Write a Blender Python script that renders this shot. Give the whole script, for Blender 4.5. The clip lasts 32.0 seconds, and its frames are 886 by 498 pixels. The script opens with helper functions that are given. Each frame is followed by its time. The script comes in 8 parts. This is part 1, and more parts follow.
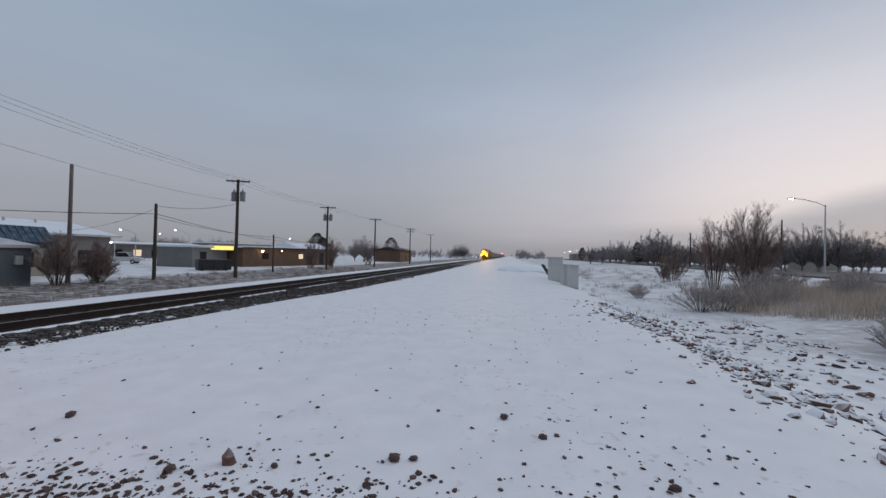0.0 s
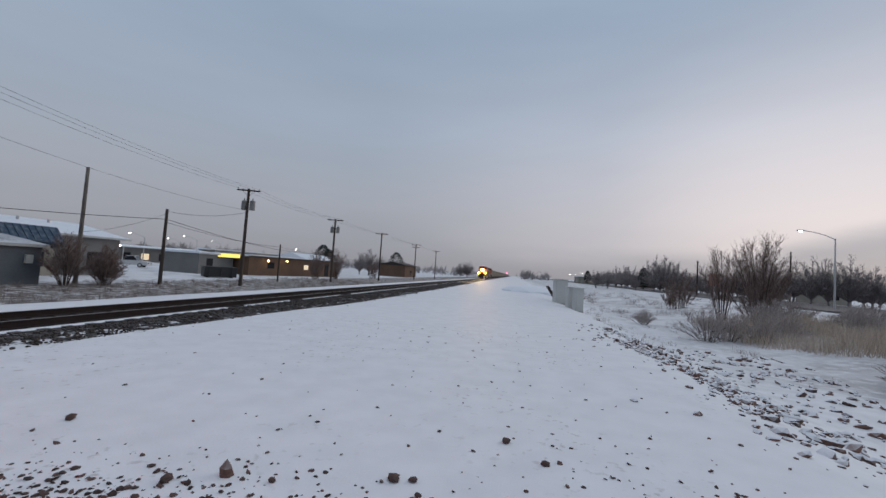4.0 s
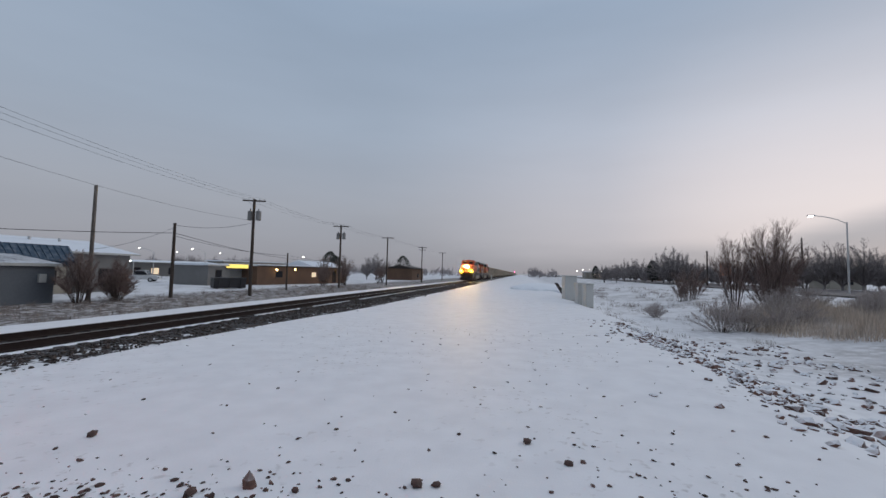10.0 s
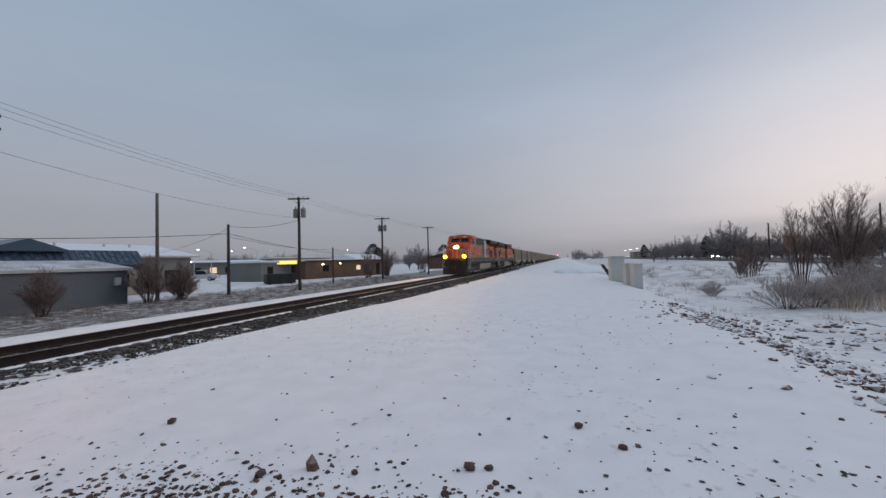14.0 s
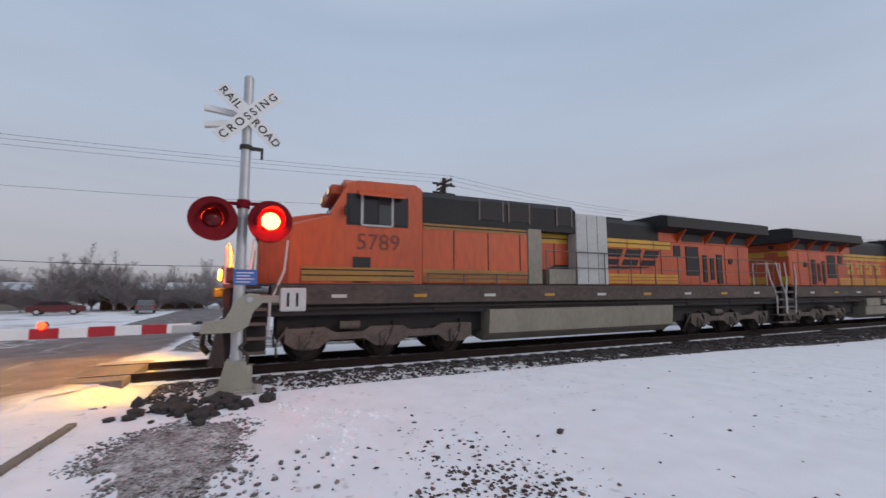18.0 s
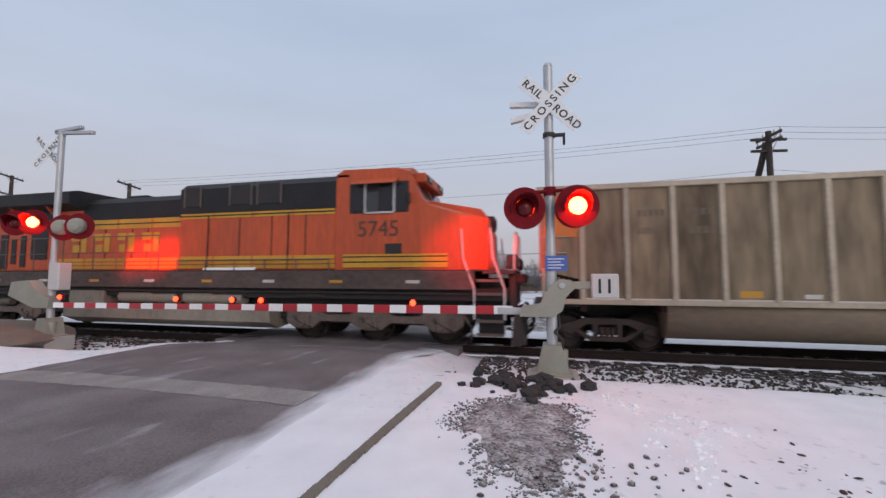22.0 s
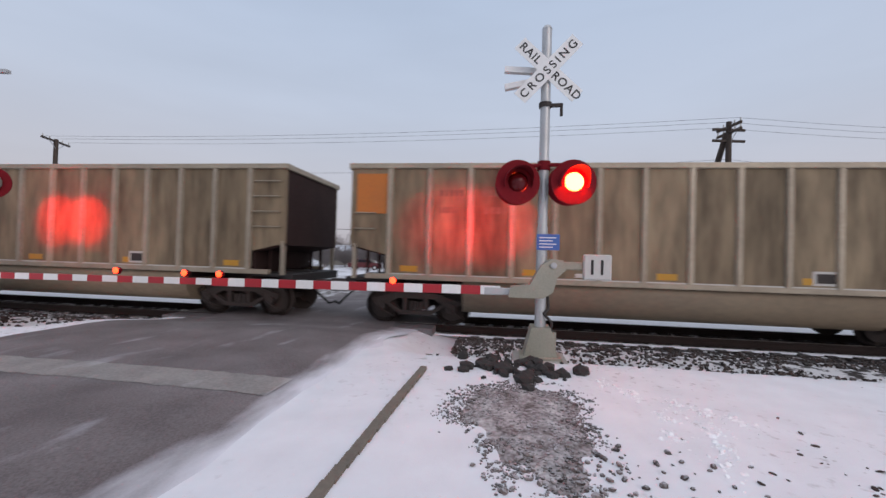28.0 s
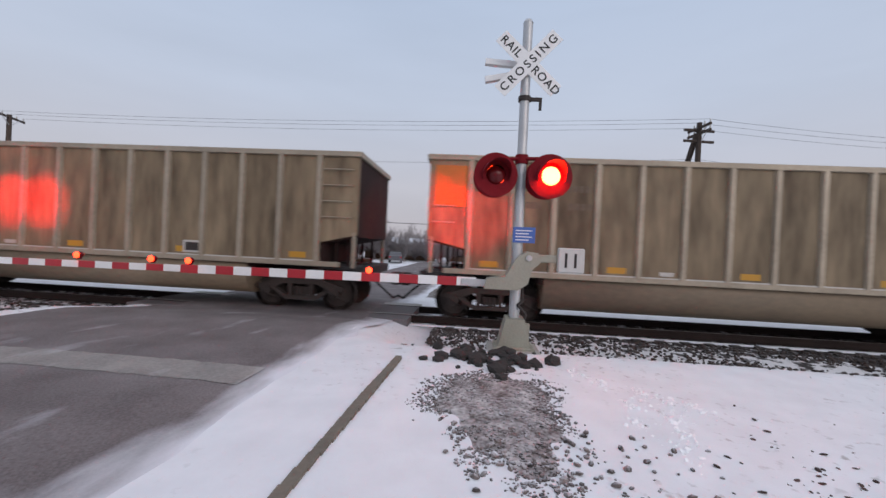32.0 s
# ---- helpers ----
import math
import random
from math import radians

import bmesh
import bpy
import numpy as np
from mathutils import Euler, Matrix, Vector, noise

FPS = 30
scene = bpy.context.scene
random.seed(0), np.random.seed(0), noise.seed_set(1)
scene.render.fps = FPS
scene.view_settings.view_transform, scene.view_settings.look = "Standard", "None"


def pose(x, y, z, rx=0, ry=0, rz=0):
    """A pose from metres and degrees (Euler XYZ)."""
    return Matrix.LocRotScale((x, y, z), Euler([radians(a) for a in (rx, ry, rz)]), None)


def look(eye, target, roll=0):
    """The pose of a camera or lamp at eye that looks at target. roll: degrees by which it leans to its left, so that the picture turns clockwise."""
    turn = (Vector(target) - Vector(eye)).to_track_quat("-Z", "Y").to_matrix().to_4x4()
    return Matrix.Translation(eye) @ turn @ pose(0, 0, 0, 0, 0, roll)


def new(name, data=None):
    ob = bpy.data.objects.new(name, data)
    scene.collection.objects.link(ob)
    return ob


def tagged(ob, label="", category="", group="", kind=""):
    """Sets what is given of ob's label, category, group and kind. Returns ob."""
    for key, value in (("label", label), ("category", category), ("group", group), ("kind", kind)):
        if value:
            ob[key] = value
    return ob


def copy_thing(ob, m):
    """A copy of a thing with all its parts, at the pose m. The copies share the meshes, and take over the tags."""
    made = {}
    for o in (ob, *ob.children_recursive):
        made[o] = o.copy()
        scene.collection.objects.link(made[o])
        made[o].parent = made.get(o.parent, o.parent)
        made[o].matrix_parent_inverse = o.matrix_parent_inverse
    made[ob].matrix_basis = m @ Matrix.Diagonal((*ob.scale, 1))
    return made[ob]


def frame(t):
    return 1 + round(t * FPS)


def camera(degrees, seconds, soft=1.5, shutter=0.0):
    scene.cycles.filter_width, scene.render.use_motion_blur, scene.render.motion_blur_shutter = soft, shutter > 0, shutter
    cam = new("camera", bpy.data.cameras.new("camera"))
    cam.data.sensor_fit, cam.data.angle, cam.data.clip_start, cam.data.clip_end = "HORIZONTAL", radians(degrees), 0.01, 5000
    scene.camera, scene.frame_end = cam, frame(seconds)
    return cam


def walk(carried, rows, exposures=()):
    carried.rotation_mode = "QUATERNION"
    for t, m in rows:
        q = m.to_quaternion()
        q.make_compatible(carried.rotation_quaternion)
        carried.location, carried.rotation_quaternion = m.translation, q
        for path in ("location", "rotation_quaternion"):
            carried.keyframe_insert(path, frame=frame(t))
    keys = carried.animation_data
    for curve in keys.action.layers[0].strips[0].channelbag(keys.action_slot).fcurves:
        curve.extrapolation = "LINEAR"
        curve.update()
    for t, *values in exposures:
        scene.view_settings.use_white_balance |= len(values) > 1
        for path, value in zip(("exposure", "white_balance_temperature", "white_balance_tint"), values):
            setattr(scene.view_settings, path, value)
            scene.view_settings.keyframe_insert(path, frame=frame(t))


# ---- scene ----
cam = camera(94.9, 32.0, soft=1.5, shutter=0.22)
PATH = [
    (0.0, pose(0.042, 0.003, 1.521, 90.77, -1.30, 9.20)),
    (0.5, pose(0.085, 0.016, 1.520, 90.70, -1.29, 8.70)),
    (1.0, pose(0.088, 0.017, 1.517, 90.22, -1.43, 8.55)),
    (1.5, pose(0.078, 0.002, 1.516, 89.56, -1.72, 8.55)),
    (2.0, pose(0.065, 0.005, 1.511, 89.25, -2.22, 8.54)),
    (2.5, pose(0.065, 0.005, 1.506, 89.63, -2.89, 8.59)),
    (3.0, pose(0.033, -0.002, 1.514, 91.09, -3.53, 9.93)),
    (3.5, pose(0.007, -0.015, 1.528, 92.51, -3.78, 9.83)),
    (5.5, pose(0.025, 0.017, 1.531, 93.68, -3.70, 9.94)),
    (6.0, pose(0.012, 0.004, 1.530, 93.87, -4.51, 9.46)),
    (6.5, pose(-0.004, -0.005, 1.531, 93.85, -5.11, 9.14)),
    (7.0, pose(-0.010, 0.005, 1.531, 93.74, -5.19, 9.51)),
    (7.5, pose(-0.022, 0.003, 1.533, 93.52, -4.89, 9.40)),
    (8.0, pose(0.001, 0.007, 1.525, 93.44, -4.33, 9.47)),
    (8.5, pose(0.003, 0.010, 1.527, 93.52, -3.67, 9.22)),
    (9.0, pose(-0.016, -0.006, 1.531, 93.66, -2.80, 9.52)),
    (9.5, pose(-0.022, 0.006, 1.527, 93.35, -1.95, 9.72)),
    (10.0, pose(-0.045, 0.003, 1.531, 93.30, -1.33, 10.82)),
    (10.5, pose(-0.057, -0.008, 1.532, 93.26, -1.08, 11.70)),
    (11.0, pose(-0.072, -0.017, 1.539, 93.18, -0.93, 13.26)),
    (11.5, pose(-0.073, -0.018, 1.534, 92.69, -0.56, 13.94)),
    (12.0, pose(-0.058, -0.011, 1.536, 92.44, -0.06, 14.09)),
    (12.5, pose(-0.043, -0.007, 1.539, 92.08, 0.61, 13.99)),
    (13.0, pose(-0.038, -0.004, 1.536, 91.78, 1.12, 14.16)),
    (13.5, pose(-0.045, -0.009, 1.535, 91.53, 1.45, 15.29)),
    (15.5, pose(-0.048, -0.060, 1.543, 92.86, 0.31, 24.65)),
    (16.0, pose(-0.044, -0.072, 1.538, 93.48, 0.30, 29.97)),
    (16.5, pose(-0.013, -0.063, 1.542, 93.81, 0.36, 35.79)),
    (17.0, pose(-0.031, -0.048, 1.537, 94.41, 0.21, 43.85)),
    (17.5, pose(-0.120, 0.008, 1.535, 95.27, 0.18, 54.60)),
    (18.0, pose(-0.135, 0.060, 1.534, 95.82, 0.13, 65.89)),
    (18.5, pose(-0.104, 0.074, 1.532, 96.15, 0.16, 79.06)),
    (19.0, pose(-0.055, 0.057, 1.545, 96.09, 0.29, 90.18)),
    (19.5, pose(-0.015, 0.055, 1.554, 95.00, -0.02, 93.79)),
    (20.0, pose(-0.075, -0.010, 1.555, 93.76, -0.16, 94.58)),
    (20.5, pose(-0.166, -0.189, 1.557, 93.31, -0.11, 96.10)),
    (21.0, pose(-0.237, -0.291, 1.554, 92.67, -0.13, 98.96)),
    (21.5, pose(-0.401, -0.309, 1.547, 93.55, 0.03, 101.88)),
    (22.0, pose(-0.529, -0.389, 1.536, 93.87, -0.06, 103.61)),
    (22.5, pose(-0.570, -0.559, 1.521, 93.46, -0.24, 104.85)),
    (23.0, pose(-0.638, -0.641, 1.516, 92.61, -0.29, 105.76)),
    (23.5, pose(-0.766, -0.672, 1.525, 91.92, -0.46, 106.93)),
    (24.0, pose(-0.849, -0.781, 1.517, 90.68, -0.54, 104.79)),
    (24.5, pose(-0.876, -0.864, 1.504, 89.69, -0.79, 103.10)),
    (25.0, pose(-0.889, -0.873, 1.489, 88.80, -0.97, 100.28)),
    (25.5, pose(-0.914, -0.866, 1.484, 88.67, -1.11, 98.32)),
    (27.5, pose(-0.961, -0.909, 1.504, 89.31, -1.74, 98.22)),
    (28.0, pose(-0.951, -0.907, 1.518, 90.78, -1.61, 97.71)),
    (28.5, pose(-0.950, -0.879, 1.525, 90.92, -1.27, 96.16)),
    (29.0, pose(-0.934, -0.878, 1.522, 90.79, -0.80, 95.09)),
    (29.5, pose(-0.931, -0.880, 1.505, 90.39, -0.32, 94.70)),
    (30.0, pose(-0.940, -0.869, 1.490, 90.07, 0.27, 93.89)),
    (30.5, pose(-0.936, -0.885, 1.507, 89.89, -0.03, 93.45)),
    (31.0, pose(-0.929, -0.906, 1.517, 90.09, -0.63, 94.12)),
    (31.5, pose(-0.932, -0.928, 1.514, 90.07, -1.70, 94.23)),
    (32.0, pose(-0.935, -0.911, 1.506, 89.72, -2.76, 94.42)),
]
walk(cam, PATH, ((0.0, -0.16, 6500, 10), (13.0, -0.16, 6500, 10), (15.5, -0.06, 6500, 10), (16.5, 0.01, 6520, 11), (17.5, 0.14, 6600, 12), (19.0, 0.27, 6680, 15), (21.0, 0.37, 6760, 15), (32.0, 0.40, 6760, 15)))

# ---- world, light ----
world = bpy.data.worlds.new("dawn_sky")
scene.world = world
world.use_nodes = True
wn, wl = world.node_tree.nodes, world.node_tree.links
wn.clear()
w_out = wn.new("ShaderNodeOutputWorld")
w_bg = wn.new("ShaderNodeBackground")
w_sky = wn.new("ShaderNodeTexSky")
w_sky.sky_type = 'NISHITA'
w_sky.sun_disc = False
w_sky.sun_elevation = radians(3.0)
w_sky.sun_rotation = radians(52)
w_sky.altitude = 1500
w_sky.dust_density = 2.0
w_co = wn.new("ShaderNodeTexCoord")
w_sep = wn.new("ShaderNodeSeparateXYZ")
wl.new(w_co.outputs["Generated"], w_sep.inputs[0])
# veil of even cloud: dull at the horizon, blue-grey above, brighter overhead
w_veil = wn.new("ShaderNodeValToRGB")
veil_stops = [(0.0, (0.305, 0.31, 0.35)), (0.05, (0.35, 0.36, 0.41)), (0.14, (0.385, 0.41, 0.47)), (0.32, (0.375, 0.445, 0.55)),
              (0.55, (0.33, 0.42, 0.55)), (1.0, (0.62, 0.68, 0.77))]
w_veil.color_ramp.elements[0].position, w_veil.color_ramp.elements[1].position = 0.0, 1.0
w_veil.color_ramp.elements[0].color = (*veil_stops[0][1], 1)
w_veil.color_ramp.elements[1].color = (*veil_stops[-1][1], 1)
for p, c in veil_stops[1:-1]:
    w_veil.color_ramp.elements.new(p).color = (*c, 1)
wl.new(w_sep.outputs[2], w_veil.inputs[0])
# long soft cloud bands
w_map = wn.new("ShaderNodeMapping")
w_map.inputs["Scale"].default_value = (1.0, 1.0, 5.0)
w_noise = wn.new("ShaderNodeTexNoise")
w_noise.inputs["Scale"].default_value = 2.1
w_noise.inputs["Detail"].default_value = 5
wl.new(w_co.outputs["Generated"], w_map.inputs[0])
wl.new(w_map.outputs[0], w_noise.inputs["Vector"])
w_cr = wn.new("ShaderNodeMapRange")
w_cr.inputs[1].default_value, w_cr.inputs[2].default_value = 0.35, 0.75
w_cr.inputs[3].default_value, w_cr.inputs[4].default_value = 1.015, 0.945
wl.new(w_noise.outputs[0], w_cr.inputs[0])
w_mul = wn.new("ShaderNodeMix")
w_mul.data_type, w_mul.blend_type = 'RGBA', 'MULTIPLY'
w_mul.inputs[0].default_value = 1.0
wl.new(w_veil.outputs[0], w_mul.inputs[6])
wl.new(w_cr.outputs[0], w_mul.inputs[7])
# brighter sky round the place of sunrise, cut off below by a low bank of cloud that climbs to the east
def w_math(op, a, b):
    m = wn.new("ShaderNodeMath")
    m.operation = op
    for k, v in enumerate((a, b)):
        if isinstance(v, (int, float)):
            m.inputs[k].default_value = v
        else:
            wl.new(v, m.inputs[k])
    return m.outputs[0]


def w_step(value, a, b):
    m = wn.new("ShaderNodeMapRange")
    m.interpolation_type = 'SMOOTHSTEP'
    for k, v in enumerate((value, a, b)):
        if isinstance(v, (int, float)):
            m.inputs[k].default_value = v
        else:
            wl.new(v, m.inputs[k])
    return m.outputs[0]


w_dot = wn.new("ShaderNodeVectorMath")
w_dot.operation = 'DOT_PRODUCT'
w_dot.inputs[1].default_value = (0.685, 0.705, 0.185)
wl.new(w_co.outputs["Generated"], w_dot.inputs[0])
w_edge = w_math('ADD', w_math('MULTIPLY', w_step(w_sep.outputs[0], 0.40, 0.66), 0.085), w_math('MULTIPLY', w_noise.outputs[0], 0.085))
w_mask = w_step(w_math('SUBTRACT', w_sep.outputs[2], w_edge), -0.02, 0.045)
w_high = w_math('SUBTRACT', 1.0, w_math('MULTIPLY', w_step(w_sep.outputs[2], 0.13, 0.58), 0.9))
w_add = w_mul.outputs[2]
for lo, colour, masked in ((0.40, (0.235, 0.195, 0.185), 0.75), (0.82, (0.24, 0.180, 0.135), 0.8)):
    w_lobe = w_math('MULTIPLY', w_math('MULTIPLY', w_step(w_dot.outputs["Value"], lo, 1.0), w_high), w_math('ADD', w_math('MULTIPLY', w_mask, masked), 1.0 - masked))
    w_mix = wn.new("ShaderNodeMix")
    w_mix.data_type, w_mix.blend_type = 'RGBA', 'ADD'
    w_mix.inputs[7].default_value = (*colour, 1)
    wl.new(w_lobe, w_mix.inputs[0])
    wl.new(w_add, w_mix.inputs[6])
    w_add = w_mix.outputs[2]
w_sum = wn.new("ShaderNodeMix")
w_sum.data_type, w_sum.blend_type = 'RGBA', 'ADD'
w_sum.inputs[0].default_value = 0.006
wl.new(w_add, w_sum.inputs[6])
wl.new(w_sky.outputs[0], w_sum.inputs[7])
wl.new(w_sum.outputs[2], w_bg.inputs[0])
w_bg.inputs[1].default_value = 1.0
wl.new(w_bg.outputs[0], w_out.inputs[0])

sun = new("sun", bpy.data.lights.new("sun", 'SUN'))
sun.data.energy, sun.data.angle, sun.data.color = 0.5, radians(30), (1.0, 0.93, 0.86)
sun.matrix_world = look((60, 44, 32), (0, 0, 0))


# ---- helpers for meshes ----
class Shape:
    """Vertices and faces gathered piece by piece."""
    def __init__(self):
        self.v, self.f, self.s = [], [], []

    def add(self, verts, faces, m=None, smooth=False):
        n = len(self.v)
        self.v += [tuple(m @ Vector(p)) for p in verts] if m is not None else [tuple(p) for p in verts]
        self.f += [tuple(n + i for i in face) for face in faces]
        self.s += [smooth] * len(faces)
        return self

    def box(self, x0, y0, z0, x1, y1, z1, b=0.0, m=None):
        if x0 > x1: x0, x1 = x1, x0
        if y0 > y1: y0, y1 = y1, y0
        if z0 > z1: z0, z1 = z1, z0
        b = min(b, (x1 - x0) * 0.45, (y1 - y0) * 0.45, (z1 - z0) * 0.45)
        if b <= 0:
            vs = [(x, y, z) for z in (z0, z1) for y in (y0, y1) for x in (x0, x1)]
            fs = [(0, 2, 3, 1), (4, 5, 7, 6), (0, 1, 5, 4), (2, 6, 7, 3), (0, 4, 6, 2), (1, 3, 7, 5)]
            return self.add(vs, fs, m)
        bm = bmesh.new()
        bmesh.ops.create_cube(bm, size=1.0, matrix=Matrix.Translation(((x0 + x1) / 2, (y0 + y1) / 2, (z0 + z1) / 2)) @ Matrix.Diagonal((x1 - x0, y1 - y0, z1 - z0, 1)))
        bmesh.ops.bevel(bm, geom=list(bm.edges), offset=b, segments=1, affect='EDGES')
        return self.take(bm, m)

    def take(self, bm, m=None, smooth=False):
        bm.verts.index_update()
        self.add([v.co.copy() for v in bm.verts], [tuple(v.index for v in f.verts) for f in bm.faces], m, smooth)
        bm.free()
        return self

    def tube(self, a, b, r0, r1=None, n=10, caps=True, smooth=True):
        a, b = Vector(a), Vector(b)
        r1 = r0 if r1 is None else r1
        q = (b - a).to_track_quat('Z', 'Y')
        ring = [Vector((math.cos(2 * math.pi * i / n), math.sin(2 * math.pi * i / n), 0)) for i in range(n)]
        vs = [a + q @ (c * r0) for c in ring] + [b + q @ (c * r1) for c in ring]
        fs = [(i, (i + 1) % n, n + (i + 1) % n, n + i) for i in range(n)]
        self.add(vs, fs, None, smooth)
        if caps:
            self.add(vs[:n], [tuple(range(n - 1, -1, -1))])
            self.add(vs[n:], [tuple(range(n))])
        return self

    def pipe(self, pts, r, n=6):
        for a, b in zip(pts, pts[1:]):
            self.tube(a, b, r, r, n)
        return self

    def prism(self, profile, axis, lo, hi, m=None):
        """A closed outline (list of pairs) drawn out along an axis. Pairs are the other two axes in order."""
        n = len(profile)
        def at(p, w):
            return {'x': (w, p[0], p[1]), 'y': (p[0], w, p[1]), 'z': (p[0], p[1], w)}[axis]
        vs = [at(p, lo) for p in profile] + [at(p, hi) for p in profile]
        fs = [(i, (i + 1) % n, n + (i + 1) % n, n + i) for i in range(n)] + [tuple(range(n - 1, -1, -1)), tuple(range(n, 2 * n))]
        return self.add(vs, fs, m)

    def ball(self, c, r, squash=(1, 1, 1), sub=2, rough=0.0, rnd=None):
        bm = bmesh.new()
        bmesh.ops.create_icosphere(bm, subdivisions=sub, radius=1.0)
        for v in bm.verts:
            k = 1 + (rnd.uniform(-rough, rough) if rnd else 0)
            v.co = Vector((v.co.x * squash[0], v.co.y * squash[1], v.co.z * squash[2])) * r * k + Vector(c)
        return self.take(bm, None, rough == 0)

    def mesh(self, name, mat):
        me = bpy.data.meshes.new(name)
        me.from_pydata(self.v, [], self.f)
        me.materials.append(mat)
        me.polygons.foreach_set("use_smooth", self.s)
        me.update()
        bm = bmesh.new()
        bm.from_mesh(me)
        if len(bm.faces) < 3000:
            bmesh.ops.recalc_face_normals(bm, faces=bm.faces)
        bm.to_mesh(me)
        bm.free()
        return me


def part(name, shape, mat, parent=None, label="", at=None):
    """One mesh object, under a thing or a part where one is given."""
    ob = new(name, shape.mesh(name, mat) if isinstance(shape, Shape) else shape)
    if parent is not None:
        ob.parent = parent
    if at is not None:
        ob.matrix_basis = at
    if label:
        ob["label"] = label
    return ob


def thing(name, label, category, at=None, group="", kind=""):
    """An Empty at the base of a thing in parts."""
    ob = new(name)
    if at is not None:
        ob.matrix_basis = at
    return tagged(ob, label, category, group, kind)


def text_mesh(body, size, depth=0.004, fat=0.0, space=1.0):
    cu = bpy.data.curves.new("lettering", 'FONT')
    cu.space_character = space
    cu.body, cu.size, cu.extrude, cu.offset = body, size, depth, fat
    cu.align_x, cu.align_y = 'CENTER', 'CENTER'
    ob = bpy.data.objects.new("lettering", cu)
    scene.collection.objects.link(ob)
    bpy.context.view_layer.update()
    me = bpy.data.meshes.new_from_object(ob.evaluated_get(bpy.context.evaluated_depsgraph_get()))
    bpy.data.objects.remove(ob)
    bpy.data.curves.remove(cu)
    return me


def smooth(t, a, b):
    t = min(1.0, max(0.0, (t - a) / (b - a)))
    return t * t * (3 - 2 * t)


# ---- materials ----
def material(name, color, rough=0.7, metal=0.0, dark=None, grain=30.0, stain=1.5, amount=0.5, bump=0.15, spread=0.0, stretch=(1, 1, 1), emit=None, power=0.0, spec=0.5):
    """Base colour mixed with a second one by noise at two scales, roughness that varies with it, and fine relief."""
    mt = bpy.data.materials.new(name)
    mt.use_nodes = True
    nd, lk = mt.node_tree.nodes, mt.node_tree.links
    bs = nd["Principled BSDF"]
    bs.inputs["Metallic"].default_value = metal
    bs.inputs["Specular IOR Level"].default_value = spec
    dark = dark or tuple(c * 0.55 for c in color)
    co = nd.new("ShaderNodeTexCoord")
    mp = nd.new("ShaderNodeMapping")
    mp.inputs["Scale"].default_value = stretch
    lk.new(co.outputs["Object"], mp.inputs[0])
    n1, n2 = nd.new("ShaderNodeTexNoise"), nd.new("ShaderNodeTexNoise")
    n1.inputs["Scale"].default_value, n1.inputs["Detail"].default_value = stain, 6
    n2.inputs["Scale"].default_value, n2.inputs["Detail"].default_value = grain, 4
    lk.new(mp.outputs[0], n1.inputs["Vector"]), lk.new(mp.outputs[0], n2.inputs["Vector"])
    av = nd.new("ShaderNodeMath")
    av.operation = 'MULTIPLY_ADD'
    av.inputs[1].default_value = 0.45
    lk.new(n2.outputs[0], av.inputs[0])
    sc = nd.new("ShaderNodeMath")
    sc.operation = 'MULTIPLY'
    sc.inputs[1].default_value = 0.55
    lk.new(n1.outputs[0], sc.inputs[0])
    lk.new(sc.outputs[0], av.inputs[2])
    mr = nd.new("ShaderNodeMapRange")
    mr.inputs[1].default_value, mr.inputs[2].default_value = 0.38, 0.66
    mr.inputs[3].default_value, mr.inputs[4].default_value = 0.0, amount
    lk.new(av.outputs[0], mr.inputs[0])
    mx = nd.new("ShaderNodeMix")
    mx.data_type = 'RGBA'
    mx.inputs[6].default_value, mx.inputs[7].default_value = (*color, 1), (*dark, 1)
    lk.new(mr.outputs[0], mx.inputs[0])
    last = mx.outputs[2]
    if spread:
        oi = nd.new("ShaderNodeObjectInfo")
        hs = nd.new("ShaderNodeHueSaturation")
        vr = nd.new("ShaderNodeMapRange")
        vr.inputs[3].default_value, vr.inputs[4].default_value = 1 - spread, 1 + spread
        lk.new(oi.outputs["Random"], vr.inputs[0])
        lk.new(vr.outputs[0], hs.inputs["Value"])
        lk.new(last, hs.inputs["Color"])
        last = hs.outputs[0]
    lk.new(last, bs.inputs["Base Color"])
    rr = nd.new("ShaderNodeMapRange")
    rr.inputs[3].default_value, rr.inputs[4].default_value = max(0.02, rough - 0.08), min(1.0, rough + 0.12)
    lk.new(av.outputs[0], rr.inputs[0])
    lk.new(rr.outputs[0], bs.inputs["Roughness"])
    if bump:
        bp = nd.new("ShaderNodeBump")
        bp.inputs["Strength"].default_value, bp.inputs["Distance"].default_value = bump, 0.02
        lk.new(n2.outputs[0], bp.inputs["Height"])
        lk.new(bp.outputs[0], bs.inputs["Normal"])
    if emit:
        bs.inputs["Emission Color"].default_value = (*emit, 1)
        bs.inputs["Emission Strength"].default_value = power
    return mt


def islands(mt, low=0.6, high=1.4):
    """Lets each loose piece of a joined mesh differ in brightness."""
    nd, lk = mt.node_tree.nodes, mt.node_tree.links
    bs = nd["Principled BSDF"]
    old = bs.inputs["Base Color"].links[0].from_socket
    ge, vr, hs = nd.new("ShaderNodeNewGeometry"), nd.new("ShaderNodeMapRange"), nd.new("ShaderNodeHueSaturation")
    vr.inputs[3].default_value, vr.inputs[4].default_value = low, high
    lk.new(ge.outputs["Random Per Island"], vr.inputs[0])
    lk.new(vr.outputs[0], hs.inputs["Value"])
    lk.new(old, hs.inputs["Color"])
    lk.new(hs.outputs[0], bs.inputs["Base Color"])
    return mt


